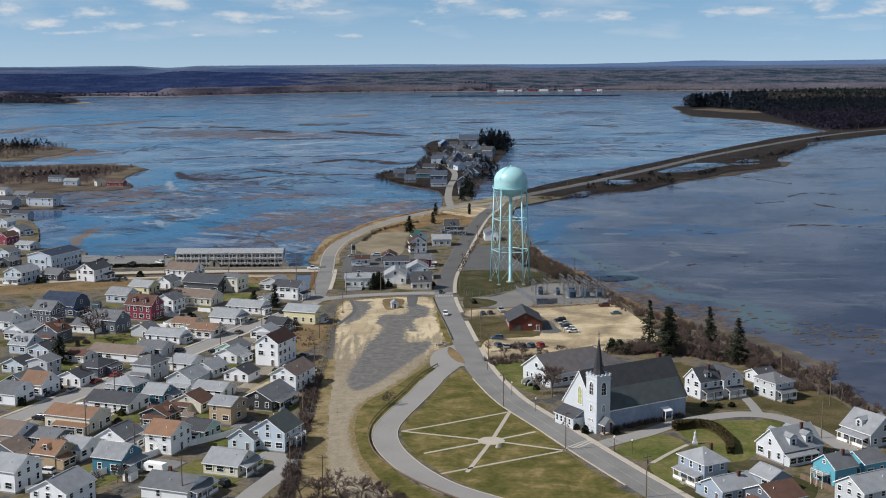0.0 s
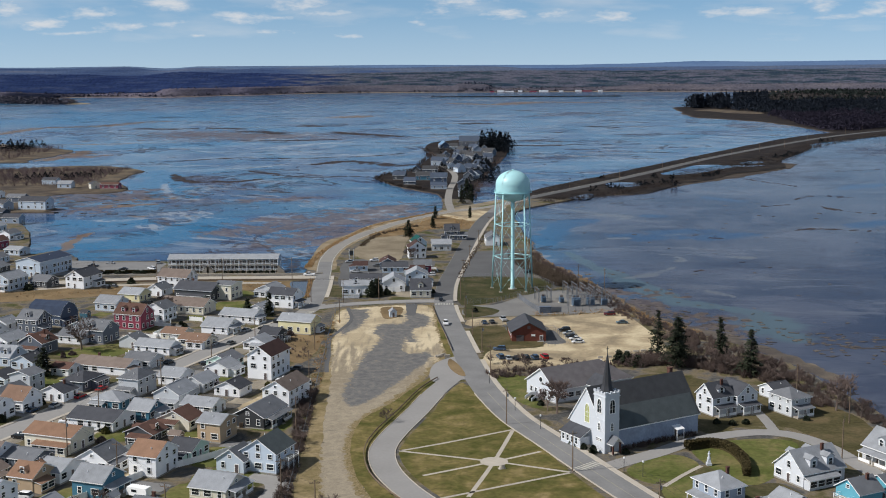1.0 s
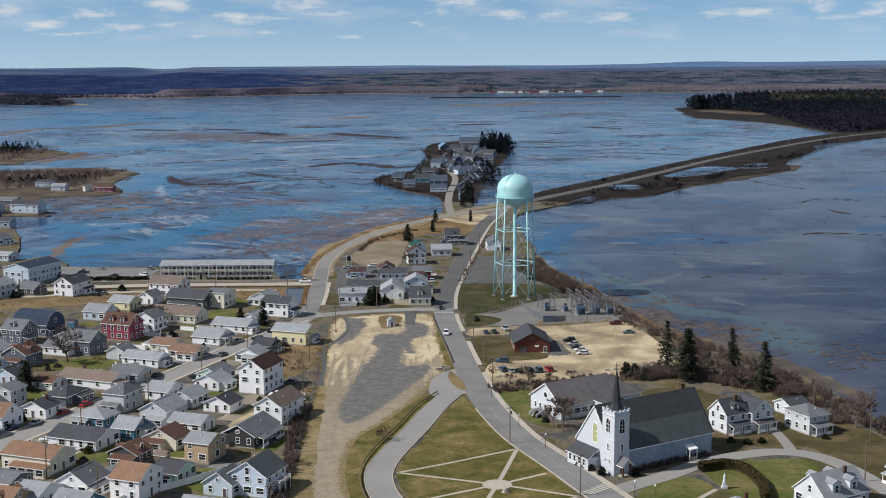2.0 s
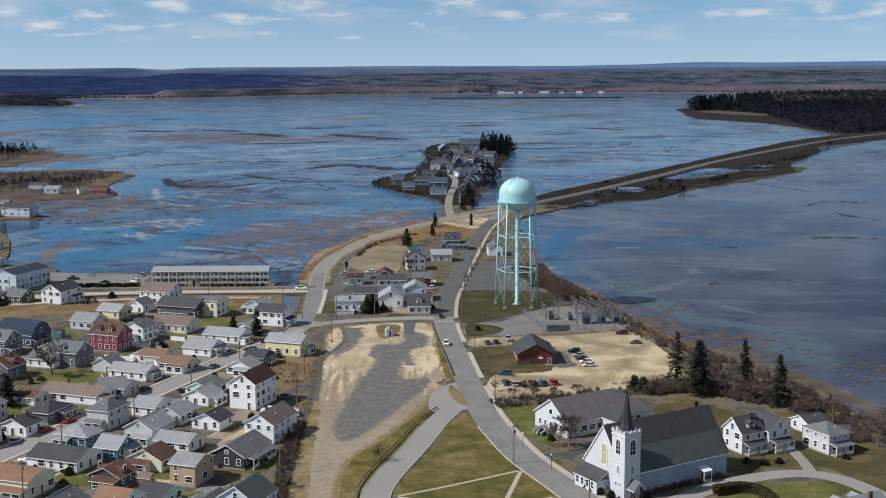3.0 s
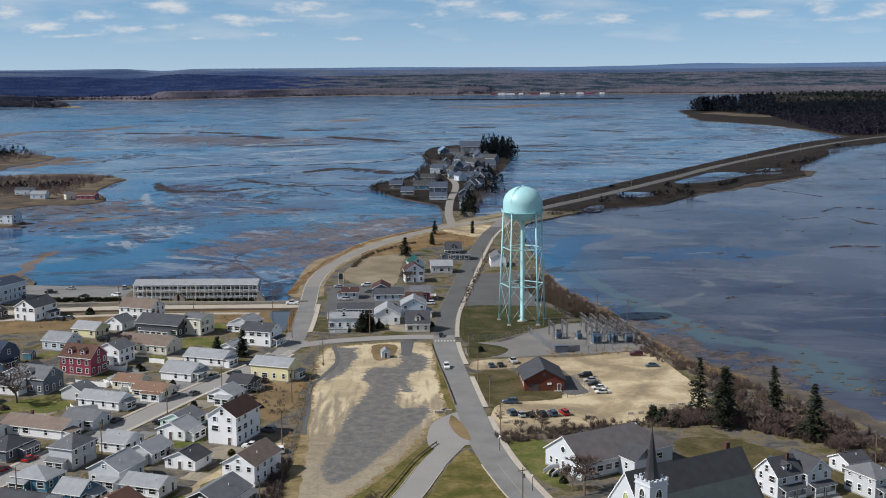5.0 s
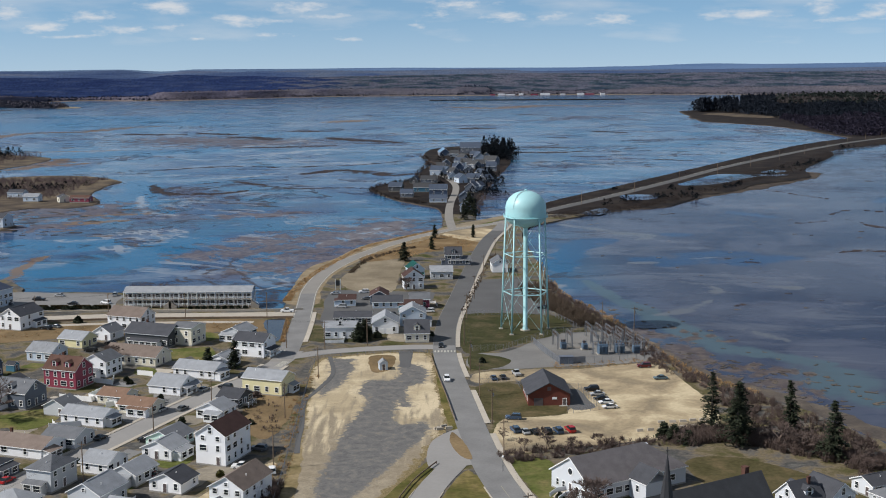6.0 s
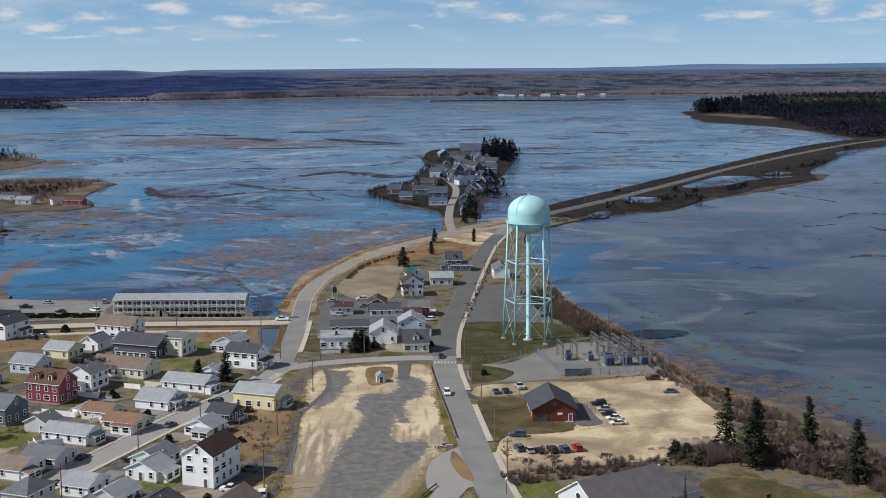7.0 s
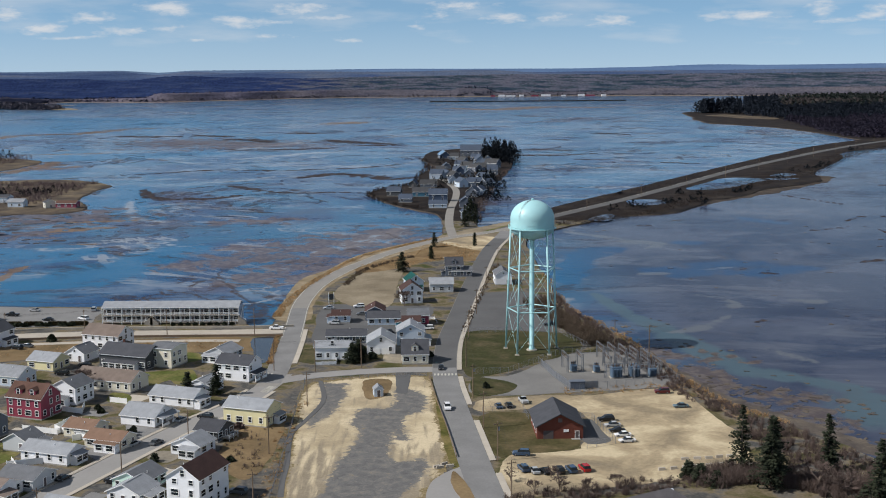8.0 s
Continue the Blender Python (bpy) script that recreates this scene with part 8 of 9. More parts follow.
def car(x, y, yaw, colour, kind="saloon", z=0.05, label=""):
    """Nose along local +y."""
    L, W, H = {"saloon": (4.6, 1.8, 1.43), "suv": (4.7, 1.9, 1.75), "pickup": (5.5, 1.95, 1.85)}[kind]
    key = (colour, kind)
    if key not in CAR_MESH:
        belt = H * 0.58
        prof = {"saloon": [(-L / 2, 0.35), (-L / 2 + 0.15, 0.25), (L / 2 - 0.15, 0.25), (L / 2, 0.4), (L / 2 - 0.05, belt - 0.2), (L / 2 - 0.3, belt - 0.08), (L * 0.2, belt + 0.02), (-L * 0.33, belt + 0.04), (-L / 2 + 0.06, belt - 0.02)],
                "suv": [(-L / 2, 0.4), (-L / 2 + 0.12, 0.28), (L / 2 - 0.15, 0.28), (L / 2, 0.45), (L / 2 - 0.04, belt - 0.18), (L / 2 - 0.25, belt - 0.03), (L * 0.22, belt + 0.04), (-L * 0.4, belt + 0.05), (-L / 2 + 0.03, belt)],
                "pickup": [(-L / 2, 0.5), (-L / 2 + 0.1, 0.35), (L / 2 - 0.15, 0.35), (L / 2, 0.5), (L / 2 - 0.04, belt - 0.12), (L / 2 - 0.2, belt), (L * 0.25, belt + 0.04), (-L * 0.4, belt + 0.02), (-L / 2 + 0.02, belt)]}[kind]
        g = Geo()
        rings = [(-W / 2, 0.94), (-W / 2 + 0.08, 1.0), (W / 2 - 0.08, 1.0), (W / 2, 0.94)]
        idx = []
        for xx, f in rings:
            idx.append(len(g.v))
            g.v.extend((xx, p * f, 0.55 + (q - 0.55) * f) for p, q in prof)
        n = len(prof)
        for a, b in zip(idx, idx[1:]):
            for k in range(n):
                j = (k + 1) % n
                g.f.append((a + k, a + j, b + j, b + k))
        g.f.append(tuple(idx[0] + k for k in range(n - 1, -1, -1)))
        g.f.append(tuple(idx[-1] + k for k in range(n)))
        g.m = [0] * len(g.f)
        body = g.mesh("body", PAINT[colour])
        y0, y1, y2, y3 = {"saloon": (-0.40, -0.22, 0.06, 0.24), "suv": (-0.49, -0.42, 0.06, 0.22), "pickup": (-0.12, -0.09, 0.14, 0.27)}[kind]
        lo = [(-W / 2 + 0.06, y0 * L, belt), (W / 2 - 0.06, y0 * L, belt), (W / 2 - 0.06, y3 * L, belt), (-W / 2 + 0.06, y3 * L, belt)]
        hi = [(-W / 2 + 0.24, y1 * L, H - 0.06), (W / 2 - 0.24, y1 * L, H - 0.06), (W / 2 - 0.24, y2 * L, H - 0.06), (-W / 2 + 0.24, y2 * L, H - 0.06)]
        glass = Geo().solid(lo, hi).mesh("greenhouse", CARGLASS)
        top = [(a * 1.03, b, c) for a, b, c in hi]
        roof = Geo().solid(top, [(a * 0.93, b * 0.93, H) for a, b, c in top]).mesh("roof", PAINT[colour])
        lamp = Geo().box(0, 0, -0.07, 0.36, 0.08, 0.15).mesh("headlight", LAMP)
        CAR_MESH[key] = body, glass, roof, lamp
    body, glass, roof, lamp = CAR_MESH[key]
    words = {"saloon": "parked saloon car", "suv": "parked estate car", "pickup": "parked pickup truck"}[kind]
    c = thing("pickup" if kind == "pickup" else "car", x, y, yaw, z, label or f"{colour} {words} with dark windows", "car", "parked cars")
    part("body", body, c)
    part("greenhouse", glass, c)
    part("roof", roof, c)
    for a in (-1, 1):
        part("headlight", lamp, c, pose(a * W * 0.34, L / 2 - 0.03, H * 0.4))
        for b in (-0.31, 0.31):
            part("rim", RIM, part("wheel", WHEEL, c, pose(a * (W / 2 - 0.1), b * L, 0.33)))
    return c


# by the brick building and on the gravel
car(18.8, 437.5, 84, "blue", "suv")
for x, y, k, m in ((18.6, 425.5, "blue", "suv"), (21.2, 424, "silver", "saloon"), (23.9, 423.6, "black", "saloon"), (27.3, 423.8, "black", "suv"), (30.4, 424.4, "blue", "suv"), (33.8, 425.4, "red", "suv")):
    car(x, y, 14 + (x % 3) * 2, k, m)
car(14.9, 482.6, 8, "blue", "saloon")
car(18.0, 483.4, 10, "black", "saloon")
car(22.6, 488.0, 12, "silver", "pickup")
for x, y, k, m in ((44.8, 468.2, "black", "suv"), (45.9, 462.7, "silver", "saloon"), (46.4, 457.6, "black", "saloon"), (47.4, 453.4, "white", "saloon"), (47.8, 448.3, "white", "saloon")):
    car(x, y, 98, k, m)
car(65.9, 497.5, 92, "maroon", "suv")
car(68.6, 481.6, 94, "teal", "saloon")
# on the main road, at rest
car(-2.2, 529.5, 180, "black", "saloon", 0.1, "dark saloon car on the main road")
car(-0.2, 481, 184, "white", "suv", 0.1, "white estate car on the main road")
# middle of the town
for x, y, r, k, m in ((-49.6, 634, 95, "silver", "saloon"), (-37.1, 637, 100, "white", "suv"), (-34.8, 621, 90, "grey", "saloon"), (-44.5, 603, 80, "silver", "suv"), (-7.4, 592.6, 92, "white", "suv"), (-10.6, 606, 85, "silver", "saloon"), (-21.9, 587, 20, "black", "saloon"), (-13, 598, 80, "white", "saloon"), (40, 598, 92, "black", "suv")):
    car(x, y, r, k, m)
# left neighbourhood
for x, y, r, k, m in ((-121.8, 362.7, -20, "blue", "saloon"), (-116.6, 367.4, -20, "silver", "saloon"), (-112.2, 377.5, -20, "red", "saloon"), (-107.3, 350, -80, "white", "pickup"), (-106, 353, -80, "silver", "saloon"), (-116.5, 336.5, 70, "black", "suv"),
                      (-77.4, 395, 60, "black", "suv"), (-80.6, 393, 60, "silver", "saloon"), (-84.4, 448, -22, "silver", "saloon"), (-94.7, 420.3, -22, "black", "saloon"), (-76.4, 470.5, -24, "silver", "saloon"), (-99.7, 290, 75, "white", "suv"), (-53.9, 281, 40, "black", "suv"),
                      (-60.6, 274.5, 80, "black", "saloon"), (-51.9, 395, 80, "white", "pickup"), (-134.9, 358, 70, "maroon", "suv"), (-78.5, 449, -22, "grey", "saloon"), (-66.5, 487, -25, "black", "suv"), (-70.4, 443.5, 70, "silver", "suv"), (-127.5, 524.7, 80, "black", "suv"), (-123.6, 537, 80, "black", "saloon"), (-155.8, 563, 70, "black", "suv"), (-81.7, 417.6, 60, "black", "suv"), (-153, 566, 70, "grey", "saloon")):
    car(x, y, r, k, m)
for x, y, r, k, m in ((-70, 473, 70, "black", "suv"), (-74, 389, 70, "maroon", "suv"), (-44, 392, 10, "white", "suv"), (-50, 410, 70, "grey", "suv"), (-108, 386, -22, "red", "saloon")):
    car(x, y, r, k, m)
# shore parking
for x, y, r, k, m in ((-178.5, 623, 85, "black", "pickup"), (-172.7, 633, 80, "silver", "saloon"), (-160.8, 613.4, 85, "black", "saloon"), (-147, 615, 60, "white", "suv"), (-148, 633.5, 10, "silver", "suv"), (-188, 612, 80, "grey", "saloon")):
    car(x, y, r, k, m)
car(-66, 594, 88, "white", "pickup", 0.09, "white pickup truck on the shore road")


# ---- utility poles and street lamps ----
POLE = Geo().tube((0, 0, -0.5), (0, 0, 10.5), 0.17, 0.12, 7).mesh("pole", WOOD)
ARM = Geo().box(0, 0, 9.7, 2.4, 0.12, 0.14).mesh("crossarm", WOOD)
CAN = Geo().lathe([(0.02, 8.0), (0.26, 8.02), (0.26, 8.9), (0.02, 8.95)], 10).mesh("transformer_can", STEEL)
INS = Geo().lathe([(0.03, 9.84), (0.07, 9.9), (0.03, 10.05)], 6).mesh("insulator", BARK)


def utility_pole(x, y, yaw, can=False):
    p = thing("utility_pole", x, y, yaw, 0, "weathered wooden utility pole with a crossarm", "utility pole", "utility poles")
    part("pole", POLE, p)
    a = part("crossarm", ARM, p)
    for u in (-1.05, -0.5, 0.5, 1.05):
        part("insulator", INS, a, pose(u, 0, 0))
    if can:
        part("transformer_can", CAN, p, pose(0.35, 0, 0))
    return p


LINES = []


def pole_row(pts, yaw, cans=()):
    for i, (x, y) in enumerate(pts):
        utility_pole(x, y, yaw, i in cans)
    for (a, b), (c, d) in zip(pts, pts[1:]):
        LINES.append((a, b, c, d, radians(yaw)))


pole_row([(62, 236), (46.5, 271.5), (31.2, 307.2), (16.8, 347.5), (14.3, 402), (12.5, 433), (9.8, 462), (7.6, 494), (6.2, 532), (8.0, 578), (12, 622), (18, 680), (26, 740)], 25, (1, 3, 5, 7))
pole_row([(-29, 272), (-38.5, 287), (-41.5, 340), (-44, 395), (-47, 440), (-42, 485), (-44, 527)], 5, (1,))
pole_row([(-61.4, 270), (-80, 300), (-98.7, 321), (-98.4, 349.5), (-89, 385), (-79.6, 418), (-69, 445)], -20, (2,))
pole_row([(101, 316), (113, 347), (106, 374)], 60)
pole_row([(-73, 584), (-106, 583.5), (-137, 583), (-165, 578), (-190, 570)], 88)
pole_row([(-29, 531.5), (-58, 529)], 88)
pole_row([(70.5, 549), (60, 560)], 10, (0,))
rows = [(44 + i * 52, 908 + i * 84) for i in range(12)]
for i, (x, y) in enumerate(rows):
    utility_pole(x + 4, y - 2, 30)
g = Geo()
for a, b, c, d, yaw in LINES:
    for u in (-1.05, 0.5, 1.05):
        o = Vector((math.cos(yaw) * u, math.sin(yaw) * u, 10.0))
        P, Q = Vector((a, b, 0)) + o, Vector((c, d, 0)) + o
        prev = P
        for k in range(1, 7):
            t = k / 6
            q = P.lerp(Q, t) - Vector((0, 0, 4 * t * (1 - t) * 0.7))
            g.tube(prev, q, 0.014, n=3)
            prev = q
tagged(new("overhead_wires", g.mesh("overhead_wires", RUBBER)), "thin black overhead wires between the poles", "wires", kind="stuff")


def street_lamp(x, y):
    p = thing("street_lamp", x, y, 0, 0, "short dark post lamp with a white globe", "street lamp", "street lamps")
    part("post", Geo().tube((0, 0, 0), (0, 0, 3.6), 0.09, 0.06, 8).mesh("post", WALL["black"]), p)
    part("globe", Geo().lathe([(0.1, 3.6), (0.24, 3.8), (0.2, 4.1), (0.02, 4.2)], 10).mesh("globe", TRIM), p)


for x, y in ((43.8, 306), (20, 361), (26, 343), (13.6, 392), (48, 303)):
    street_lamp(x, y)


def shed(x, y, yaw, w, l, h, wall="pale_blue", roof="light_grey", label="small pale blue wooden shed on the lot"):
    s = thing("shed", x, y, yaw, 0, label, "shed")
    g = Geo()
    prof = [(-w / 2, 0), (w / 2, 0), (w / 2, h), (0, h + w * 0.4), (-w / 2, h)]
    g.solid([(a, -l / 2, b) for a, b in prof][::-1], [(a, l / 2, b) for a, b in prof][::-1])
    part("wall", g.mesh("wall", WALL[wall]), s)
    g = Geo()
    gable_roof(g, w, l, h, h + w * 0.4, 0.2, 0.12)
    part("roof", g.mesh("roof", ROOF[roof], TRIM), s)
    part("door", DOOR_MESH, s, pose(0, -l / 2, 0))


shed(-21.5, 497, 10, 2.8, 3.4, 2.3)
shed(-73, 333, 70, 2.6, 3.4, 2.2, "taupe_wall", "taupe", "small brown garden shed")
shed(-77.5, 285.5, -20, 2.4, 3.0, 2.2, "white", "light_grey", "small white garden shed")
shed(-48, 348, -20, 2.2, 2.8, 2.2, "charcoal", "grey", "small dark garden shed")
shed(-146, 498, 70, 2.6, 3.4, 2.2, "blue", "charcoal", "small blue garden shed")
shed(-100, 455, 70, 2.4, 3, 2.2, "white", "grey", "small white garden shed")
camper = thing("camper", -72.5, 290.5, 68, 0, "long white camper trailer parked in a yard", "camper")
part("body", Geo().solid([(-1.15, -2.9, 0.6), (1.15, -2.9, 0.6), (1.15, 2.9, 0.6), (-1.15, 2.9, 0.6)], [(-1.1, -2.7, 2.6), (1.1, -2.7, 2.6), (1.1, 2.6, 2.6), (-1.1, 2.6, 2.6)]).mesh("body", TRIM), camper)
for a in (-1, 1):
    part("wheel", WHEEL, camper, pose(a * 1.05, 0, 0.33))
    part("side_window", Geo().box(a * 1.15, 0.6, 1.5, 0.06, 1.4, 0.6).mesh("greenhouse", CARGLASS), camper)


# ---- trees ----
def conifer_meshes(seed, h, r):
    """A pine or spruce: irregular tiers of drooping boughs with gaps between them, fullest below the middle, blunt at the top."""
    rnd = random.Random(seed)
    trunk = Geo().tube((0, 0, -0.3), (0, 0, h * 0.97), 0.022 * h, 0.03, 7).mesh("trunk", BARK)
    g = Geo()
    z, lean = h * 0.09, rnd.uniform(0, 6.28)
    while z < h * 0.985:
        u = z / h
        shape = (0.62 + 1.5 * u) if u < 0.22 else max(1.0 - ((u - 0.22) / 0.80) ** 1.25, 0.0)
        tier = rnd.uniform(0.72, 1.12)
        rad = r * shape * tier + 0.22
        for i in range(rnd.randint(5, 8)):
            a = rnd.uniform(0, 6.28)
            ra = rad * rnd.uniform(0.45, 1.1) * (1 + 0.16 * math.cos(a - lean))
            n = max(2, int(ra / 0.42))
            rise = rnd.uniform(-0.05, 0.22)
            for s in range(n):
                t = (s + 0.8) / n
                c = Vector((ra * t * math.cos(a), ra * t * math.sin(a), z + ra * (rise * t - 0.30 * t * t)))
                w = rnd.uniform(0.42, 0.72) * (0.6 + 0.5 * math.sin(math.pi * min(t * 0.9, 1)))
                for q in range(3):
                    e = a + rnd.uniform(-1.0, 1.0)
                    d = Vector((math.cos(e), math.sin(e), rnd.uniform(-0.5, 0.45))).normalized()
                    sd = Vector((-d.y, d.x, rnd.uniform(-0.6, 0.6))).normalized()
                    o = c + Vector((rnd.gauss(0, 0.22), rnd.gauss(0, 0.22), rnd.gauss(0, 0.18)))
                    g.face([o - sd * w * 0.5, o + d * w * 1.1, o + sd * w * 0.5, o - d * w * 0.5])
        z += h * rnd.uniform(0.022, 0.042) + 0.12
    return trunk, g.mesh("crown", NEEDLE)


def conifer(x, y, h, r, seed, label="dark green spruce with a ragged pointed crown"):
    t = thing("conifer", x, y, seed * 70, 0, label, "tree", "conifers")
    a, b = conifer_meshes(seed, h, r)
    part("trunk", a, t)
    part("crown", b, t)
    return t


for i, (x, y, h, r) in enumerate(((72.5, 424, 17.0, 4.0), (76.5, 411, 18, 4.8), (79, 419, 16, 4.2), (94, 424, 14.5, 3.0), (98.5, 400, 15.5, 4.4), (58.5, 420, 4, 2.6), (61, 417, 4.2, 3), (64, 414, 3.5, 2.6), (-71.5, 498, 10, 2.6), (-80, 497, 8, 2.4), (-131.9, 404, 9.5, 5.0), (-6.7, 812, 8.5, 2.2), (-7.9, 768, 7.5, 2.1), (16, 815, 7.5, 1.2),
                                  (-30.5, 541, 8, 3.6), (-32.5, 539, 7, 3.0), (12, 902, 14, 4), (16, 930, 16, 5), (19, 915, 13, 4), (-22, 728, 10, 4))):
    conifer(x, y, h, r, i + 1)


def bare_tree_mesh(seed, h, levels=6):
    rnd = random.Random(seed)
    big, fine = Geo(), Geo()

    def grow(p, d, length, r, level):
        q = p + d * length
        (big if level < 2 else fine).tube(p, q, r, r * 0.68, 5 if level < 2 else 3)
        if level + 1 >= levels:
            return
        for k in range((5, 3, 3, 3, 4)[min(level, 4)]):
            e = (d * 0.8 + Vector((rnd.gauss(0, 0.6), rnd.gauss(0, 0.6), rnd.gauss(0.14, 0.25)))).normalized()
            grow(p.lerp(q, rnd.uniform(0.55, 1.0)), e, length * rnd.uniform(0.62, 0.85), max(r * 0.62, 0.04), level + 1)

    grow(Vector((0, 0, -0.2)), Vector((rnd.gauss(0, 0.06), rnd.gauss(0, 0.06), 1)).normalized(), h * 0.27, h * 0.022, 0)
    return big.mesh("trunk", BARK), fine.mesh("twig_crown", TWIG)


BARE = [bare_tree_mesh(s, 9) for s in (1, 2, 3)]


def bare_tree(x, y, h, k):
    t = thing("bare_tree", x, y, (x * 37) % 360, 0, "leafless grey-brown tree with fine spreading twigs", "tree", "bare trees")
    a, b = BARE[k % 3]
    t.scale = (h / 9,) * 3
    part("trunk", a, t)
    part("twig_crown", b, t)


for i, (x, y, h) in enumerate(((-130.5, 441, 18), (-114, 501, 12), (113.5, 360, 15), (117, 366, 14), (32, 358, 15), (29.5, 361, 10), (-17, 350, 6), (-20, 270, 9), (-15, 266, 10), (-26, 274, 9), (-30, 268, 10), (-11, 262, 8), (-23, 262, 11), (-34, 271, 9), (-18, 640, 11), (92, 404, 12), (87, 410, 11),
                               (20, 408, 6), (26, 410, 7), (33, 408, 6), (40, 412, 6), (62, 413, 6), (105, 398, 10), (110, 385, 10), (103, 388, 9), (118, 352, 9), (-38, 285, 6), (-39, 330, 6), (-41, 372, 6), (-80, 283, 7), (-83, 275, 8), (-15, 1290, 16), (25, 420, 5), (15, 418, 5), (84, 418, 9))):
    bare_tree(x, y, h, i)


# ---- brush, reeds and far woods: nobody could count them ----
def thicket(name, where, n, h, spread, m, label, seed, blades=34):
    """n leafless bushes, each a spray of thin stems, at places that where(rnd) gives."""
    rnd = random.Random(seed)
    v, f = [], []
    for _ in range(n):
        x, y = where(rnd)
        s = rnd.uniform(0.6, 1.25)
        for _ in range(blades):
            a, t = rnd.uniform(0, 6.28), rnd.uniform(0.1, 1.0)
            r = spread * s * t
            px, py = x + 0.25 * r * math.cos(a), y + 0.25 * r * math.sin(a)
            qx, qy, qz = x + r * math.cos(a), y + r * math.sin(a), h * s * rnd.uniform(0.55, 1.05) * (1.1 - 0.45 * t)
            w = 0.06 * s
            b = rnd.uniform(0, 6.28)
            ox, oy = w * math.cos(b), w * math.sin(b)
            i = len(v)
            v += [(px - ox, py - oy, -0.3), (px + ox, py + oy, -0.3), (qx, qy, qz)]
            f.append((i, i + 1, i + 2))
            mx, my, mz = (px + qx) / 2, (py + qy) / 2, qz * 0.55
            cx, cy = mx + rnd.uniform(-0.5, 0.5) * spread, my + rnd.uniform(-0.5, 0.5) * spread
            i = len(v)
            v += [(mx - oy * 0.7, my + ox * 0.7, mz), (mx + oy * 0.7, my - ox * 0.7, mz), (cx, cy, qz * 0.95)]
            f.append((i, i + 1, i + 2))
    me = bpy.data.meshes.new(name)
    me.from_pydata(v, [], f)
    me.materials.append(m)
    return tagged(new(name, me), label, "bushes", kind="stuff")


def along(pts, lo, hi):
    line = spline(pts, 8)

    def where(rnd):
        i = rnd.randrange(len(line) - 1)
        p = line[i].lerp(line[i + 1], rnd.random())
        d = (line[i + 1] - line[i]).normalized()
        q = p + Vector((-d.y, d.x, 0)) * rnd.uniform(lo, hi)
        return q.x, q.y

    return where


# scrub stems darkened along with the causeway's painted shade
DARKSTEM = mat("darkened_stems", (0.042, 0.033, 0.029), 0.95, 0.4, 0.1, 2, 0, world=True)
WOODSTEM = mat("dark_stems", (0.10, 0.075, 0.055), 0.95, 0.4, 0.1, 2, 0, world=True)
SHORE = [(133, 318), (128, 342), (124, 365), (120, 394), (115, 416), (107, 440), (95, 464)]
thicket("shore_brush", along(SHORE[:3], 1, 8), 110, 2.0, 1.4, TWIG, "tangled leafless brown brush along the shore", 16)
thicket("shore_brush", along(SHORE[2:], 2, 20), 470, 2.6, 1.5, TWIG, "tangled leafless brown brush along the shore", 1)
thicket("shore_brush", along([(108, 392), (98, 404), (88, 412), (80, 418), (70, 420), (62, 416)], -6, 6), 420, 3.4, 1.7, TWIG, "tall leafless brush behind the church", 2)
thicket("shore_brush", along([(95, 464), (83, 485), (77, 510), (71, 545), (66, 566), (59.6, 599), (53, 625), (50, 660)], 1, 9), 460, 2.2, 1.5, TWIG, "brown brush on the bank beside the substation", 3)
thicket("dark_brush", along([(64, 566), (57, 596), (50, 622), (46, 650)], 4, 14), 420, 3.6, 1.8, WOODSTEM, "dense dark brush behind the water tower", 4)
thicket("hedgerow", along([(-36, 262), (-37.5, 300), (-39.5, 345), (-41, 385)], -0.8, 3.4), 330, 2.1, 1.2, TWIG, "leafless hedgerow beside the track", 5)
thicket("lot_weeds", along([(-41, 385), (-43, 420), (-44.5, 450), (-44, 490)], -2.0, 2.5), 170, 0.7, 0.9, REED, "low brown weeds along the lot edge", 55, 14)
thicket("church_brush", along([(46, 324.5), (52, 328), (60, 333), (67, 337)], -1.2, 1.2), 90, 1.6, 0.9, TWIG, "brown leafless shrubs at the foot of the church wall", 56, 26)
thicket("roadside_brush", along([(14, 402), (24, 406), (36, 410), (50, 414), (64, 418)], -5, 4), 200, 1.8, 1.2, TWIG, "low leafless brush beside the gravel lot", 6)
thicket("track_brush", along([(-40, 258), (-20, 262), (0, 256)], -6, 10), 260, 2.4, 1.3, TWIG, "brown brush below the sand track", 7)
thicket("reeds", along([(-6, 850), (-22, 824), (-45, 782), (-58, 731), (-67, 680), (-70, 640), (-70, 618)], -1.0, 2.5), 1500, 0.8, 0.9, REED, "dry tan reeds on the highway bank", 8, 10)
thicket("reeds", along([(-38, 745), (-20, 785), (-5, 820), (8, 810), (10, 775), (-8, 768), (-24, 745)], -6, 6), 420, 0.8, 1.2, REED, "rusty dry marsh reeds", 9, 12)
thicket("reeds", along([(95, 464), (83, 485), (74, 520), (67, 566), (60, 599), (52, 625), (48.5, 660), (47, 720)], -2.5, 1.5), 500, 0.9, 1.0, REED, "dry tan reeds at the water's edge", 10, 12)
thicket("causeway_brush", along([(80, 925), (135, 985), (190, 1075), (272, 1215), (360, 1350), (470, 1550), (620, 1760)], -16, 12), 3000, 1.0, 2.6, DARKSTEM, "dark scrub on the causeway marsh", 41, 12)
thicket("causeway_brush", along([(75, 905), (138, 965), (185, 1030), (268, 1165), (352, 1285), (459, 1500), (618, 1735)], -2, 12), 700, 1.8, 2.2, DARKSTEM, "dark scrub along the causeway", 11, 14)
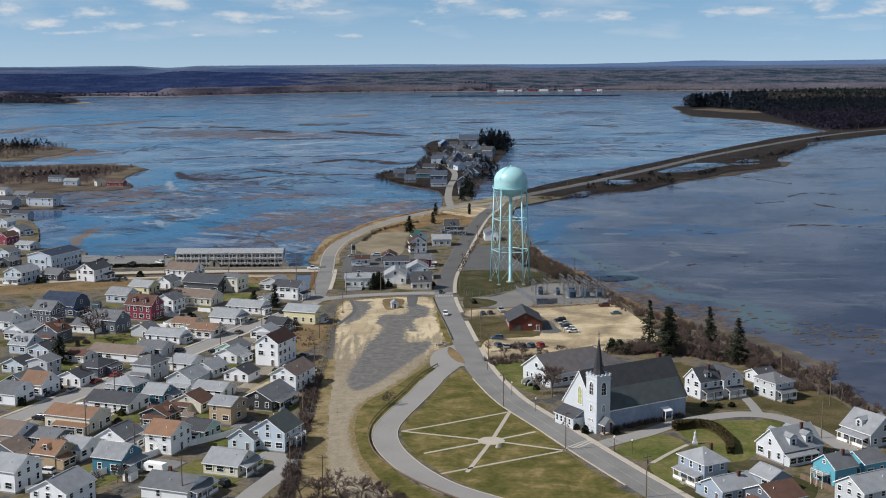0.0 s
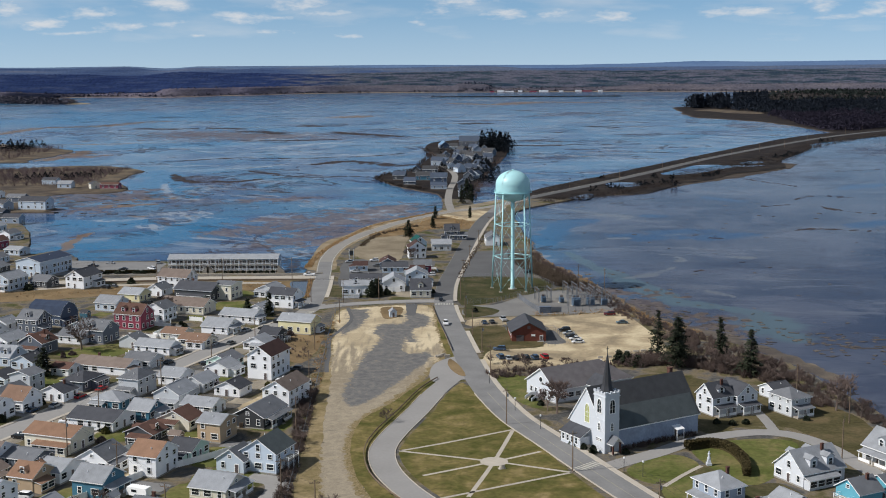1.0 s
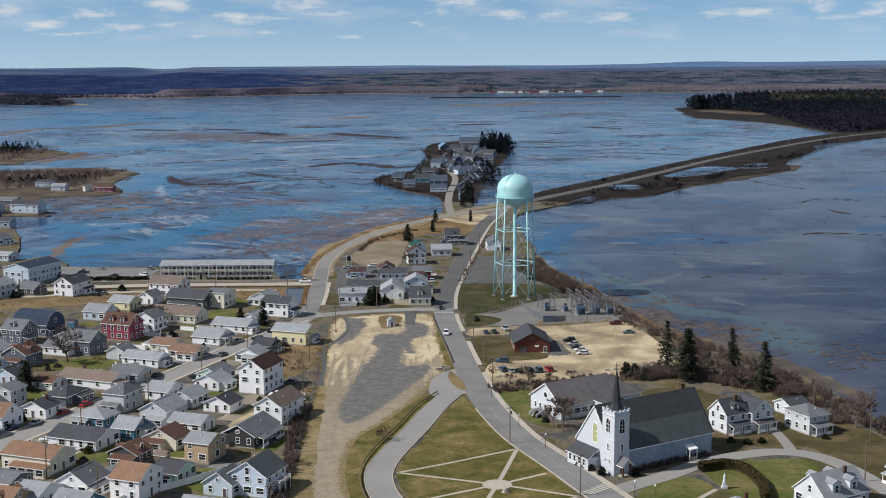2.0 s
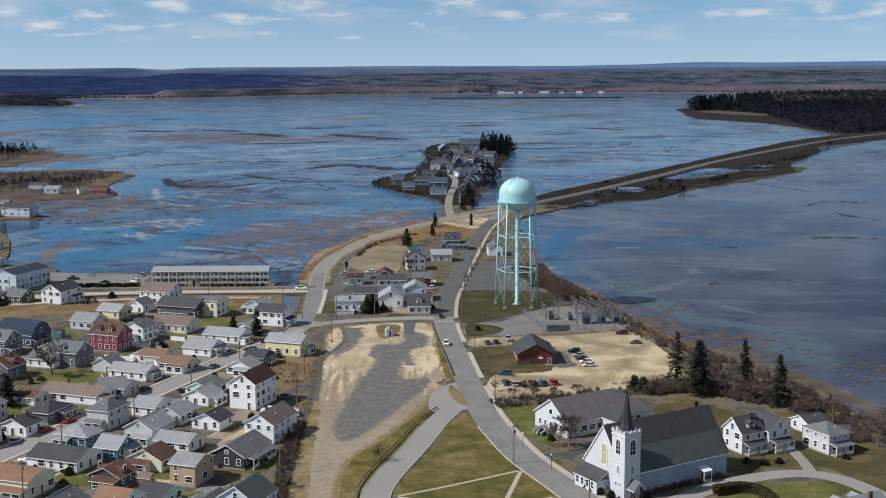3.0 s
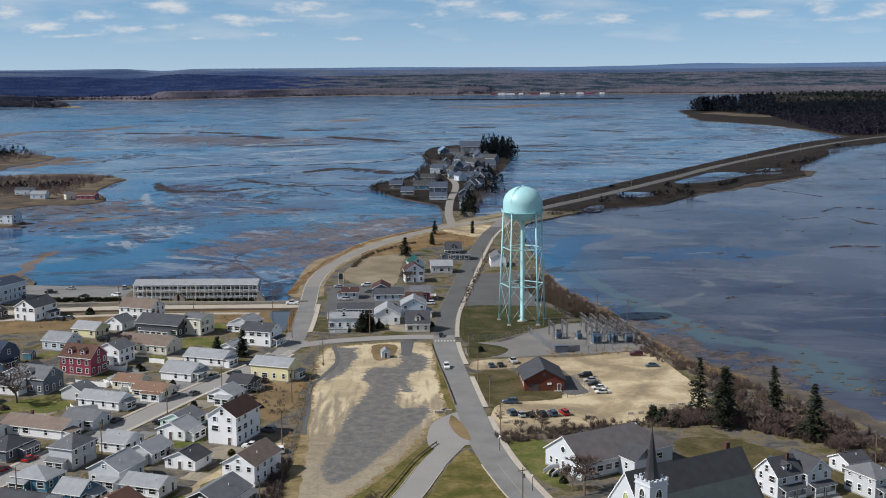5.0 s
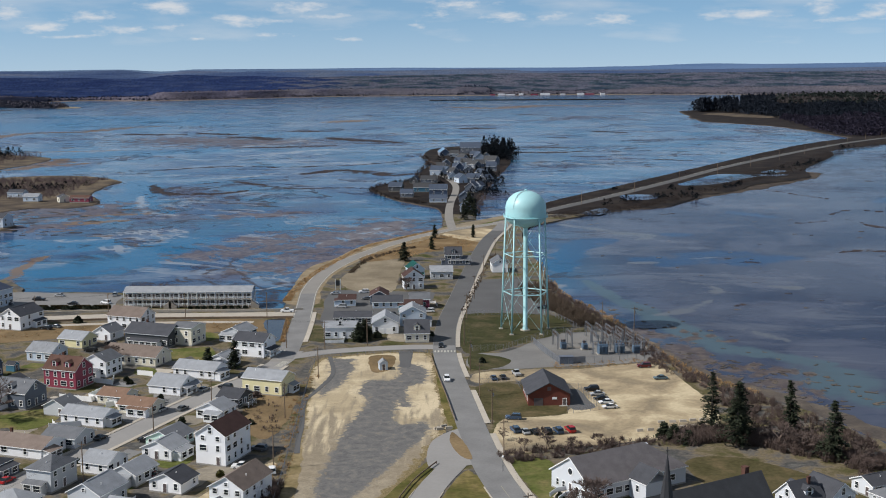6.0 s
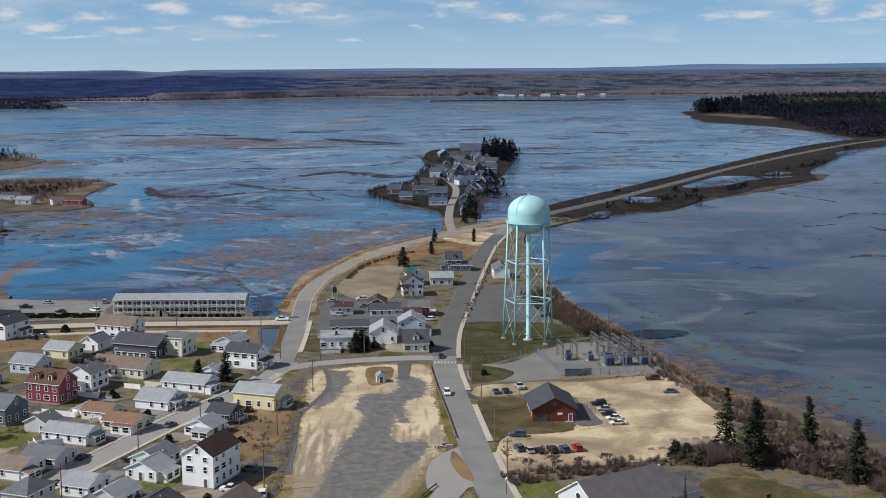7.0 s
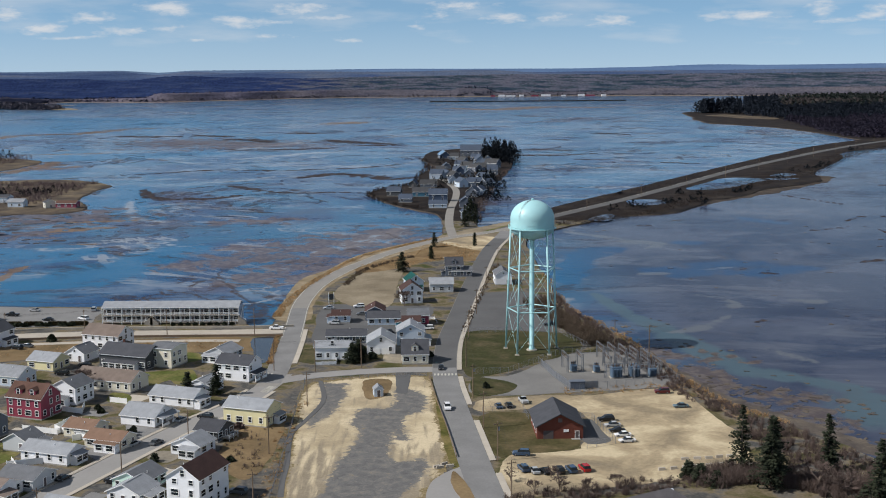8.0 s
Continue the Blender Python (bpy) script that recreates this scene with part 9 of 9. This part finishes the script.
thicket("causeway_brush", along([(45, 930), (84, 1012), (136, 1098), (206, 1222), (294, 1376), (405, 1566), (478, 1684)], -9, 0), 500, 1.2, 2.0, DARKSTEM, "dark scrub along the causeway", 12, 12)
thicket("island_brush", along([(20, 936), (26, 1012), (34, 1102), (42, 1182), (62, 1345)], -3, 4), 260, 2.2, 1.6, TWIG, "brown brush round the marsh island", 13, 16)
thicket("island_brush", along([(-14, 1005), (-40, 1040), (-60, 1110), (-44, 1168), (-26, 1205), (-24, 1280), (-16, 1390), (-24, 1500)], -2, 5), 420, 2.4, 2.0, DARKSTEM, "dark brush along the shore of the marsh island", 17, 20)
thicket("road_brush", along([(-47, 690), (-42, 728), (-30, 757), (-18, 775)], -1.2, 1.2), 160, 1.6, 1.0, WOODSTEM, "dark brush line inside the highway curve", 51, 20)
thicket("road_brush", along([(7, 588), (10, 620), (15, 660), (20, 700), (26, 750)], -0.8, 1.6), 150, 1.2, 0.9, WOODSTEM, "dark brush beside the main road", 52, 20)
thicket("lawn_weeds", along([(36, 500), (52, 502), (70, 506), (80, 490), (86, 470)], -4, 4), 240, 0.7, 0.9, REED, "dry weeds below the substation fence", 53, 12)
thicket("reeds", along([(-64.2, 581), (-62.4, 560), (-60.9, 538)], -0.7, 0.9), 170, 1.1, 0.8, REED, "brown reeds between the pond and the road", 61, 14)
thicket("yard_brush", along([(-52, 425), (-56, 445), (-54, 470)], -6, 6), 60, 1.2, 1.0, TWIG, "brown weeds in an empty lot", 14, 16)
thicket("yard_brush", along([(-190, 545), (-150, 556), (-110, 566), (-80, 568)], -6, 6), 160, 0.8, 1.2, REED, "dry grass tufts on the empty lots", 15, 12)


def woods(name, places, m, label, leaves=24, top=0.55, big=1.0):
    """Trees as crowns of many small ragged leaf clumps round a thin trunk, one mesh: places give x, y, ground height, tree height, radius."""
    P = np.array(places)
    n = len(P)
    rs = np.random.RandomState(n)
    # a point in each crown: denser towards its outside, narrower towards the top
    u = rs.uniform(0, 1, (n, leaves)) ** 0.9
    ang = rs.uniform(0, 2 * math.pi, (n, leaves))
    lean = rs.uniform(0.7, 1.3, (n, 6))[np.arange(n)[:, None], (ang / (2 * math.pi) * 6).astype(int) % 6]
    wide = np.sin(np.clip(0.22 + 0.78 * u, 0, 1) * math.pi) ** 0.75 * (1 - u) + (1 - top) * (1 - u) + 0.06
    rad = P[:, 4:5] * lean * wide * rs.uniform(0.45, 1.05, (n, leaves))
    C = np.stack([P[:, 0:1] + rad * np.cos(ang), P[:, 1:2] + rad * np.sin(ang), P[:, 2:3] + P[:, 3:4] * (0.10 + 0.88 * u)], -1)
    size = big * (P[:, 4:5] * rs.uniform(0.22, 0.48, (n, leaves)) * (24 / leaves) ** 0.4)[..., None]
    d = rs.normal(0, 1, (n, leaves, 3)) * (1, 1, 0.75)
    d /= np.linalg.norm(d, axis=-1, keepdims=True)
    e = np.cross(d, rs.normal(0, 1, (n, leaves, 3)))
    e /= np.linalg.norm(e, axis=-1, keepdims=True) + 1e-6
    V = np.stack([C - e * size * 0.6, C + d * size * 1.1, C + e * size * 0.6, C - d * size * 0.8], 2).reshape(-1, 3)
    F = np.arange(len(V)).reshape(-1, 4)
    # trunks: thin upright slivers
    k = len(V)
    w = 0.02 * P[:, 3]
    T = np.stack([P[:, :3] + np.stack([-w, 0 * w, 0 * w - 0.3], -1), P[:, :3] + np.stack([w, w, 0 * w - 0.3], -1), P[:, :3] + np.stack([0 * w, 0 * w, P[:, 3] * 0.8], -1)], 1).reshape(-1, 3)
    me = bpy.data.meshes.new(name)
    me.from_pydata(np.concatenate([V, T]).tolist(), [], F.tolist() + (k + np.arange(len(T)).reshape(-1, 3)).tolist())
    me.materials.append(m)
    return tagged(new(name, me), label, "woods", kind="stuff")


def wood_mat(name, stops):
    m, nt, b = nodes_of(name)
    N, L = nt.nodes.new, nt.links.new
    geo, ramp = N("ShaderNodeNewGeometry"), N("ShaderNodeValToRGB")
    nz, mx = N("ShaderNodeTexNoise"), N("ShaderNodeMath")
    nz.inputs["Scale"].default_value, nz.inputs["Detail"].default_value = 0.004, 4
    L(geo.outputs["Position"], nz.inputs["Vector"])
    mx.operation, mx.inputs[1].default_value = "MULTIPLY_ADD", 0.22
    L(geo.outputs["Random Per Island"], mx.inputs[0])
    h = N("ShaderNodeMath")
    h.operation, h.inputs[1].default_value = "MULTIPLY_ADD", 1.0
    L(nz.outputs["Fac"], h.inputs[0])
    h.inputs[2].default_value = -0.11
    L(h.outputs[0], mx.inputs[2])
    els = ramp.color_ramp.elements
    while len(els) < len(stops):
        els.new(0.5)
    for e, (p, c) in zip(els, stops):
        e.position, e.color = p, (*c, 1)
    L(mx.outputs[0], ramp.inputs[0])
    L(ramp.outputs[0], b.inputs["Base Color"])
    b.inputs["Roughness"].default_value = 0.95
    b.inputs["Specular IOR Level"].default_value = 0.1
    return m


EVERGREEN = wood_mat("evergreen_woods", [(0.2, (0.006, 0.008, 0.012)), (0.55, (0.009, 0.012, 0.015)), (0.85, (0.016, 0.017, 0.020))])
# the next two are lifted towards blue, so haze sits in their colour
POINT_HAZE_GREEN = wood_mat("hazy_point_evergreens", [(0.2, (0.012, 0.016, 0.025)), (0.55, (0.017, 0.022, 0.031)), (0.85, (0.028, 0.031, 0.039))])
MAROON = wood_mat("bare_thick_woods", [(0.2, (0.019, 0.018, 0.030)), (0.5, (0.027, 0.024, 0.038)), (0.85, (0.040, 0.033, 0.048))])
OLIVE = wood_mat("olive_pine_woods", [(0.2, (0.014, 0.020, 0.020)), (0.5, (0.022, 0.028, 0.026)), (0.85, (0.036, 0.040, 0.036))])
MIXED = wood_mat("mixed_woods", [(0.2, (0.022, 0.028, 0.026)), (0.4, (0.048, 0.043, 0.043)), (0.65, (0.066, 0.056, 0.054)), (0.85, (0.090, 0.073, 0.064))])

BANK = [(-24, 3560), (-20, 3960), (-16.4, 4340), (-12.7, 4216), (-9.6, 4370), (-6.5, 4560), (-3.9, 4640), (2.6, 4640), (6, 4690), (24, 4690)]
# ridges, near to far: range, height by azimuth, roughness of the tree line
BANK_TOP = [(-21.4, 17), (-16.4, 3), (-13.4, 5), (-12.7, 20), (-6.5, 25), (-2.3, 27), (0.3, 21), (0.7, 32), (1.9, 29), (2.4, 12), (6.9, 15), (9.5, 27), (13.3, 27), (24, 34)]
RIDGES = [
    (4775, [(-21.4, 48), (-15.2, 37), (-10.1, 40), (-6.5, 45), (-2.3, 43), (0.3, 37), (5.6, 49), (8.2, 56), (10.8, 47), (13.3, 49), (18.2, 58), (24, 60)], 2.6),
    (4845, [(-21.3, 76), (-16.4, 74), (-14.4, 66), (-11.9, 82), (-9.6, 76), (-6.2, 70), (-2.3, 75), (3, 80), (8.2, 78), (13.3, 80), (24, 85)], 2.2),
    (4900, [(-21.3, 97), (-17.6, 95), (-14.6, 100), (-12.9, 87), (-11.4, 97), (-9.6, 92), (-7, 96), (-2.3, 93), (1.6, 98), (4.3, 88), (8.2, 91), (12, 92), (15.7, 94), (24, 100)], 1.4),
    (4942, [(-21.3, 101), (-18.5, 100), (-14.6, 103), (-12.7, 95), (-11.1, 102), (-7, 102), (-2.3, 104), (1.6, 102), (5.6, 101), (7.9, 104), (12, 113), (14.5, 110), (24, 116)], 0.7),
]


def curve_at(table, a):
    for (p, q), (r, s) in zip(table, table[1:]):
        if a <= r:
            t = max(0.0, (a - p) / (r - p))
            return q + (s - q) * t * t * (3 - 2 * t)
    return table[-1][1]


def far_mat(name, west, east, sx, sz, grain=1.6):
    """Woods seen from afar: long level bands of colour with haze and cloud shade put in; dark evergreens in the west
    give way to mixed woods.
    """
    m, nt, b = nodes_of(name)
    N, L = nt.nodes.new, nt.links.new
    geo = N("ShaderNodeNewGeometry")

    def field(scale, detail):
        mp = N("ShaderNodeMapping")
        mp.inputs["Scale"].default_value = scale
        L(geo.outputs["Position"], mp.inputs["Vector"])
        n = N("ShaderNodeTexNoise")
        n.inputs["Scale"].default_value, n.inputs["Detail"].default_value = 1.0, detail
        n.inputs["Roughness"].default_value = 0.62
        L(mp.outputs[0], n.inputs["Vector"])
        return n.outputs["Fac"]

    big, fine = field((sx, sx * 0.4, sz), 7), field((0.15, 0.02, 0.22), 5)
    cols = []
    for stops in (west, east):
        ramp = N("ShaderNodeValToRGB")
        els = ramp.color_ramp.elements
        while len(els) < len(stops):
            els.new(0.5)
        for e, (p, c) in zip(els, stops):
            e.position, e.color = p, (*c, 1)
        L(big, ramp.inputs[0])
        cols.append(ramp.outputs[0])
    sep = N("ShaderNodeSeparateXYZ")
    L(geo.outputs["Position"], sep.inputs[0])
    rag = N("ShaderNodeMath")
    rag.operation, rag.inputs[1].default_value = "MULTIPLY_ADD", 1400
    L(big, rag.inputs[0])
    L(sep.outputs[0], rag.inputs[2])
    side = N("ShaderNodeMapRange")
    side.inputs["From Min"].default_value, side.inputs["From Max"].default_value = 60, 330
    L(rag.outputs[0], side.inputs["Value"])
    mx = N("ShaderNodeMix")
    mx.data_type = "RGBA"
    L(side.outputs[0], mx.inputs["Factor"])
    L(cols[0], mx.inputs["A"])
    L(cols[1], mx.inputs["B"])
    g = N("ShaderNodeMath")
    g.operation, g.inputs[1].default_value, g.inputs[2].default_value = "MULTIPLY_ADD", grain, 1 - grain / 2
    L(fine, g.inputs[0])
    sc = N("ShaderNodeVectorMath")
    sc.operation = "SCALE"
    L(mx.outputs["Result"], sc.inputs[0])
    L(g.outputs[0], sc.inputs["Scale"])
    L(sc.outputs[0], b.inputs["Base Color"])
    b.inputs["Roughness"].default_value, b.inputs["Specular IOR Level"].default_value = 1.0, 0.0
    return m


# haze is painted in: bluer with range; the western navy also holds cloud shade
HAZE_NAVY = [(0.35, (0.015, 0.025, 0.072)), (0.52, (0.020, 0.034, 0.088)), (0.66, (0.036, 0.050, 0.100))]
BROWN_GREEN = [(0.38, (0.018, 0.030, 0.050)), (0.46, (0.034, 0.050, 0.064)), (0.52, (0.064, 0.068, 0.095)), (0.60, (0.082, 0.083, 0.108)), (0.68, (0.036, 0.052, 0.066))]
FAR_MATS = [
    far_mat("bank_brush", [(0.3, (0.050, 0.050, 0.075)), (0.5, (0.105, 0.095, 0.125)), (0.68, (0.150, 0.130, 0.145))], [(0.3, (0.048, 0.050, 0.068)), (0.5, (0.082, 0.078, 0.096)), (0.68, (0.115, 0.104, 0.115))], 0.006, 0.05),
    far_mat("far_lower_woods", HAZE_NAVY, BROWN_GREEN, 0.011, 0.13),
    far_mat("far_middle_woods", HAZE_NAVY, BROWN_GREEN, 0.010, 0.14),
    far_mat("far_hazy_upper_woods", [(0.36, (0.036, 0.058, 0.125)), (0.55, (0.062, 0.090, 0.160)), (0.68, (0.100, 0.115, 0.165))], [(0.36, (0.040, 0.066, 0.140)), (0.55, (0.075, 0.098, 0.150)), (0.68, (0.105, 0.118, 0.155))], 0.0025, 0.05, 0.8),
    far_mat("far_haze_hills", [(0.36, (0.072, 0.112, 0.190)), (0.6, (0.098, 0.145, 0.230))], [(0.36, (0.075, 0.125, 0.225)), (0.6, (0.100, 0.155, 0.260))], 0.002, 0.03, 0.3),
    TRACKSAND,
]
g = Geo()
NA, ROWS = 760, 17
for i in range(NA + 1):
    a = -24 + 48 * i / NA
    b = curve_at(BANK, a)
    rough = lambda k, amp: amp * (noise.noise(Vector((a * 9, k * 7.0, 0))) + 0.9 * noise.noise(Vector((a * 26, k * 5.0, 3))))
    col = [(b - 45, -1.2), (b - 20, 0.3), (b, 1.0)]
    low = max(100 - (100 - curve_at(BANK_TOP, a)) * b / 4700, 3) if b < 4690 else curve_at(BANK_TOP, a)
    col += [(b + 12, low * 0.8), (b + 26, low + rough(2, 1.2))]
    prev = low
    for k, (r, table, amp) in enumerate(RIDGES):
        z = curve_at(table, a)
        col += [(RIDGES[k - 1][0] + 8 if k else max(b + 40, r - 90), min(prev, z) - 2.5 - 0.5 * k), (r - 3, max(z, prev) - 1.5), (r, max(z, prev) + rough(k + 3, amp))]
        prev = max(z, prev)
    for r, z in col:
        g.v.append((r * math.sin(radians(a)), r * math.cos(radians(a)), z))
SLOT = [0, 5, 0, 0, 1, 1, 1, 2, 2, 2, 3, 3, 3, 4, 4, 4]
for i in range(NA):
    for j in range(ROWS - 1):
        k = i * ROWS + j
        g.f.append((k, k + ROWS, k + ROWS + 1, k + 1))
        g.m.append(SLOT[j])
tagged(new("far_hills", g.mesh("far_hills", *FAR_MATS, smooth=True)), "layered wooded hills on the far shore, coloured blue for haze and dark for shade", "hills", kind="structure")
# bluish copies of the wood colours, with the haze of distance painted in
FAR_HAZE_DARK = wood_mat("far_hazy_evergreens", [(0.2, (0.016, 0.022, 0.046)), (0.55, (0.022, 0.030, 0.056)), (0.85, (0.034, 0.042, 0.066))])
FAR_HAZE_MIXED = wood_mat("far_hazy_mixed", [(0.2, (0.040, 0.042, 0.060)), (0.4, (0.066, 0.064, 0.084)), (0.65, (0.092, 0.086, 0.104)), (0.85, (0.118, 0.105, 0.115))])
rnd = random.Random(11)
dark, mixed = [], []
for _ in range(5200):
    a = rnd.uniform(-23, 23)
    b = curve_at(BANK, a)
    r = b + rnd.uniform(0, 34)
    top = max(100 - (100 - curve_at(BANK_TOP, a)) * b / 4700, 3)
    z = 0.5 + (r - b) / 30 * top * 0.8
    block = 0.6 < a < 2.1
    row = (r * math.sin(radians(a)), r * math.cos(radians(a)), z, rnd.uniform(7, 15) if block else rnd.uniform(3, 7), rnd.uniform(2.5, 5))
    (dark if 0.55 < a < 2.2 or (a < -13 and noise.noise(Vector((a * 0.9, 1, 3))) > -0.1) else mixed).append(row)
# bare brush on the low spit before the far shore
for _ in range(1800):
    u = rnd.random()
    mixed.append((-1480 + 430 * u + rnd.uniform(-20, 20), 3660 - 240 * u + rnd.uniform(-50, 50), -0.5, rnd.uniform(8, 24) * (1.1 - 0.5 * u * u), rnd.uniform(3, 6)))
woods("far_evergreens", dark, FAR_HAZE_DARK, "dark evergreen woods across the water, haze in their colour", 8)
woods("far_woods", mixed, FAR_HAZE_MIXED, "purple-brown leafless woods across the water, haze in their colour", 8, 0.2)
patch("sand_spit", [(-1560, 3760), (-1300, 3600), (-1130, 3450), (-1020, 3385), (-985, 3420), (-1060, 3540), (-1250, 3680), (-1500, 3840)], TRACKSAND, -0.5, 6, "low tan spit before the far shore", n=10, low=-1.2, freq=0.01)
# woods at the end of the causeway
W_RING = [(555, 2850), (569, 2806), (607, 2800), (633, 2692), (655, 2560), (624, 2316), (594, 2036), (582, 1876), (600, 1845), (700, 1940), (800, 2040), (1000, 2030), (1600, 2020), (1990, 2600), (2290, 4080), (1500, 4280), (1177, 4150), (885, 3700), (750, 3200), (645, 2960), (570, 2905)]
patch("point_meadow", [(549, 2698), (571, 2629), (596, 2533), (640, 2498), (662, 2586), (633, 2687), (599, 2761)], MEADOW, 0.12, 4, "low tan grass before the point woods", n=10, low=-0.4, freq=0.01)


def inside(x, y, ring):
    c = False
    for (a, b), (p, q) in zip(ring, ring[1:] + ring[:1]):
        if (b > y) != (q > y) and x < (p - a) * (y - b) / (q - b) + a:
            c = not c
    return c


dark, bare, olive, mixed = [], [], [], []
tries = 0
while len(dark) + len(bare) + len(olive) + len(mixed) < 9000 and tries < 60000:
    tries += 1
    y = 1810 + 2400 * rnd.random() ** 1.4
    x = rnd.uniform(540, min(2000, 0.52 * y + 120))
    if not inside(x, y, W_RING):
        continue
    n = noise.noise(Vector((x * 0.0035, y * 0.0025, 7))) + rnd.uniform(-0.12, 0.12)
    lift = 1.6 * noise.noise(Vector((x * 0.012, y * 0.006, 2)))
    if y > 2600 and x < 0.262 * y:
        # the tall clump at the tip, with a gap through it
        if not 0.2315 < x / y < 0.2345:
            dark.append((x, y, -0.5, (rnd.uniform(25, 35) if x < 0.236 * y else rnd.uniform(17, 24)) + 3 * lift, rnd.uniform(6, 10)))
    elif 2450 <= y < 3150:
        dark.append((x, y, -0.5, rnd.uniform(11, 17) + 5 * lift, rnd.uniform(4.5, 8)))
    elif y < 2450:
        if n > 0.22 and y > 2080:
            dark.append((x, y, -0.5, rnd.uniform(10, 18) + 7 * lift, rnd.uniform(4, 7)))
        else:
            bare.append((x, y, -0.5, rnd.uniform(7, 12) + 4 * lift, rnd.uniform(4, 7)))
    elif n > 0.02:
        olive.append((x, y, -0.5, rnd.uniform(12, 20), rnd.uniform(6, 11)))
    else:
        mixed.append((x, y, -0.5, rnd.uniform(9, 15), rnd.uniform(5, 10)))
for _ in range(60):
    u = rnd.random()
    x, y = 572 + 95 * u, 2835 + 110 * u
    if not 0.2315 < x / y < 0.2345:
        dark.append((x, y, -0.5, rnd.uniform(25, 35), rnd.uniform(6, 10)))
woods("point_evergreens", dark, POINT_HAZE_GREEN, "dark evergreen woods at the end of the causeway", 64, big=1.15)
woods("point_thicket", bare, MAROON, "dark maroon-brown leafless woods at the end of the causeway", 64, 0.2, 1.1)
woods("point_pines", olive, OLIVE, "olive-green pine woods behind the shore", 16)
woods("point_woods", mixed, MIXED, "brown leafless woods behind the evergreens", 16, 0.2)
spots = []
for x, y in ((118, 988), (135, 1006), (141, 1001), (165, 1030), (171, 1037), (187, 1040), (191, 1029), (200, 1089), (188, 1098), (235, 1110), (243, 1118), (250, 1130), (303, 1228), (356, 1325), (377, 1358), (395, 1390), (490, 1599), (504, 1612), (140, 1098), (334, 1300), (366, 1340), (386, 1372)):
    for _ in range(4):
        spots.append((x + rnd.gauss(0, 2.2), y + rnd.gauss(0, 3), -0.3, rnd.uniform(2, 5.5), rnd.uniform(1.2, 2.4)))
woods("causeway_shrubs", spots, EVERGREEN, "dark low shrubs on the causeway marsh", 40, 0.2)
# small woods on the left points and the marsh island
spots = []
for _ in range(150):
    spots.append((rnd.uniform(-640, -505), rnd.uniform(1370, 1560), -0.5, rnd.uniform(6, 14), rnd.uniform(2.5, 5)))
for _ in range(34):
    t = rnd.random()
    spots.append((-440 + 125 * t + rnd.uniform(-10, 10), 1085 + 55 * t + rnd.uniform(-20, 20), -0.5, rnd.uniform(4, 8), rnd.uniform(2, 3.6)))
woods("point_trees", spots, EVERGREEN, "dark low trees on the marsh points", 70, 0.3)
MAUVE_TWIG = mat("mauve_twigs", (0.115, 0.085, 0.085), 0.95, 0.45, 0.05, 2, 0, world=True)
thicket("point_scrub", lambda r: (r.uniform(-540, -312), r.uniform(1050, 1225)), 1900, 4.5, 3.0, MAUVE_TWIG, "grey-brown leafless scrub on the marsh points", 31, 18)
thicket("point_scrub", lambda r: (r.uniform(-620, -480), r.uniform(1335, 1580)), 700, 5.0, 3.4, MAUVE_TWIG, "grey-brown leafless scrub on the marsh points", 32, 18)
spots = [(rnd.gauss(60, 9), rnd.gauss(1500, 45), -0.3, rnd.uniform(8, 22), rnd.uniform(3, 6)) for _ in range(110)]
spots += [(rnd.gauss(38, 6), rnd.uniform(1040, 1290), -0.3, rnd.uniform(4, 10), rnd.uniform(1.5, 3.5)) for _ in range(70)]
spots += [(rnd.gauss(18, 3), rnd.uniform(950, 1010), -0.3, rnd.uniform(7, 11), rnd.uniform(2, 3.2)) for _ in range(14)]
spots += [(rnd.uniform(-10, 40), rnd.uniform(1150, 1480), -0.3, rnd.uniform(3, 8), rnd.uniform(1.5, 3)) for _ in range(60)]
woods("island_trees", spots, EVERGREEN, "dark evergreens on the marsh island", 90)
trestle = thing("railway_bank", 0, 3950, 0, -0.7, "low dark railway bank far across the marsh", "embankment", kind="structure")
part("bank", Geo().box(260, 10, 0, 620, 14, 2.6, taper=0.98).mesh("bank", DIM_MARSH), trestle)
for i in range(22):
    part("post", Geo().box(-40 + 28 * i, 2, 0, 1.2, 1.2, 9 - 3 * (i % 3)).mesh("post", WOODSTEM), trestle)
# pale buildings on the far bank
for i, a in enumerate((2.2, 2.6, 3.0, 3.5, 4.1, 4.6, 5.4, 6.2, 6.6, 7.2)):
    r = curve_at(BANK, a) - 14
    o = new("far_building", Geo().box(0, 0, 0, 16 + 9 * (i % 3), 12, 6 + 2 * (i % 2)).mesh("far_building", WALL["white" if i % 4 else "red"]))
    o.matrix_basis = pose(r * math.sin(radians(a)), r * math.cos(radians(a)), -1.5)
    tagged(o, "pale low waterfront building far across the marsh", "building", "far waterfront buildings")

# roadside sign with a dark oval on a white frame
sign = thing("roadside_sign", -49.5, 645, 10, 0, "white-framed roadside sign with a dark oval panel", "sign")
part("post", Geo().box(-1.1, 0, -0.2, 0.25, 0.25, 5.2).mesh("post", TRIM), sign)
part("post", Geo().box(1.1, 0, -0.2, 0.25, 0.25, 5.2).mesh("post", TRIM), sign)
part("panel", Geo().tube((0, -0.12, 3.2), (0, 0.12, 3.2), 1.35, n=20).mesh("panel", WALL["black"]), sign, pose(0, 0, 0))
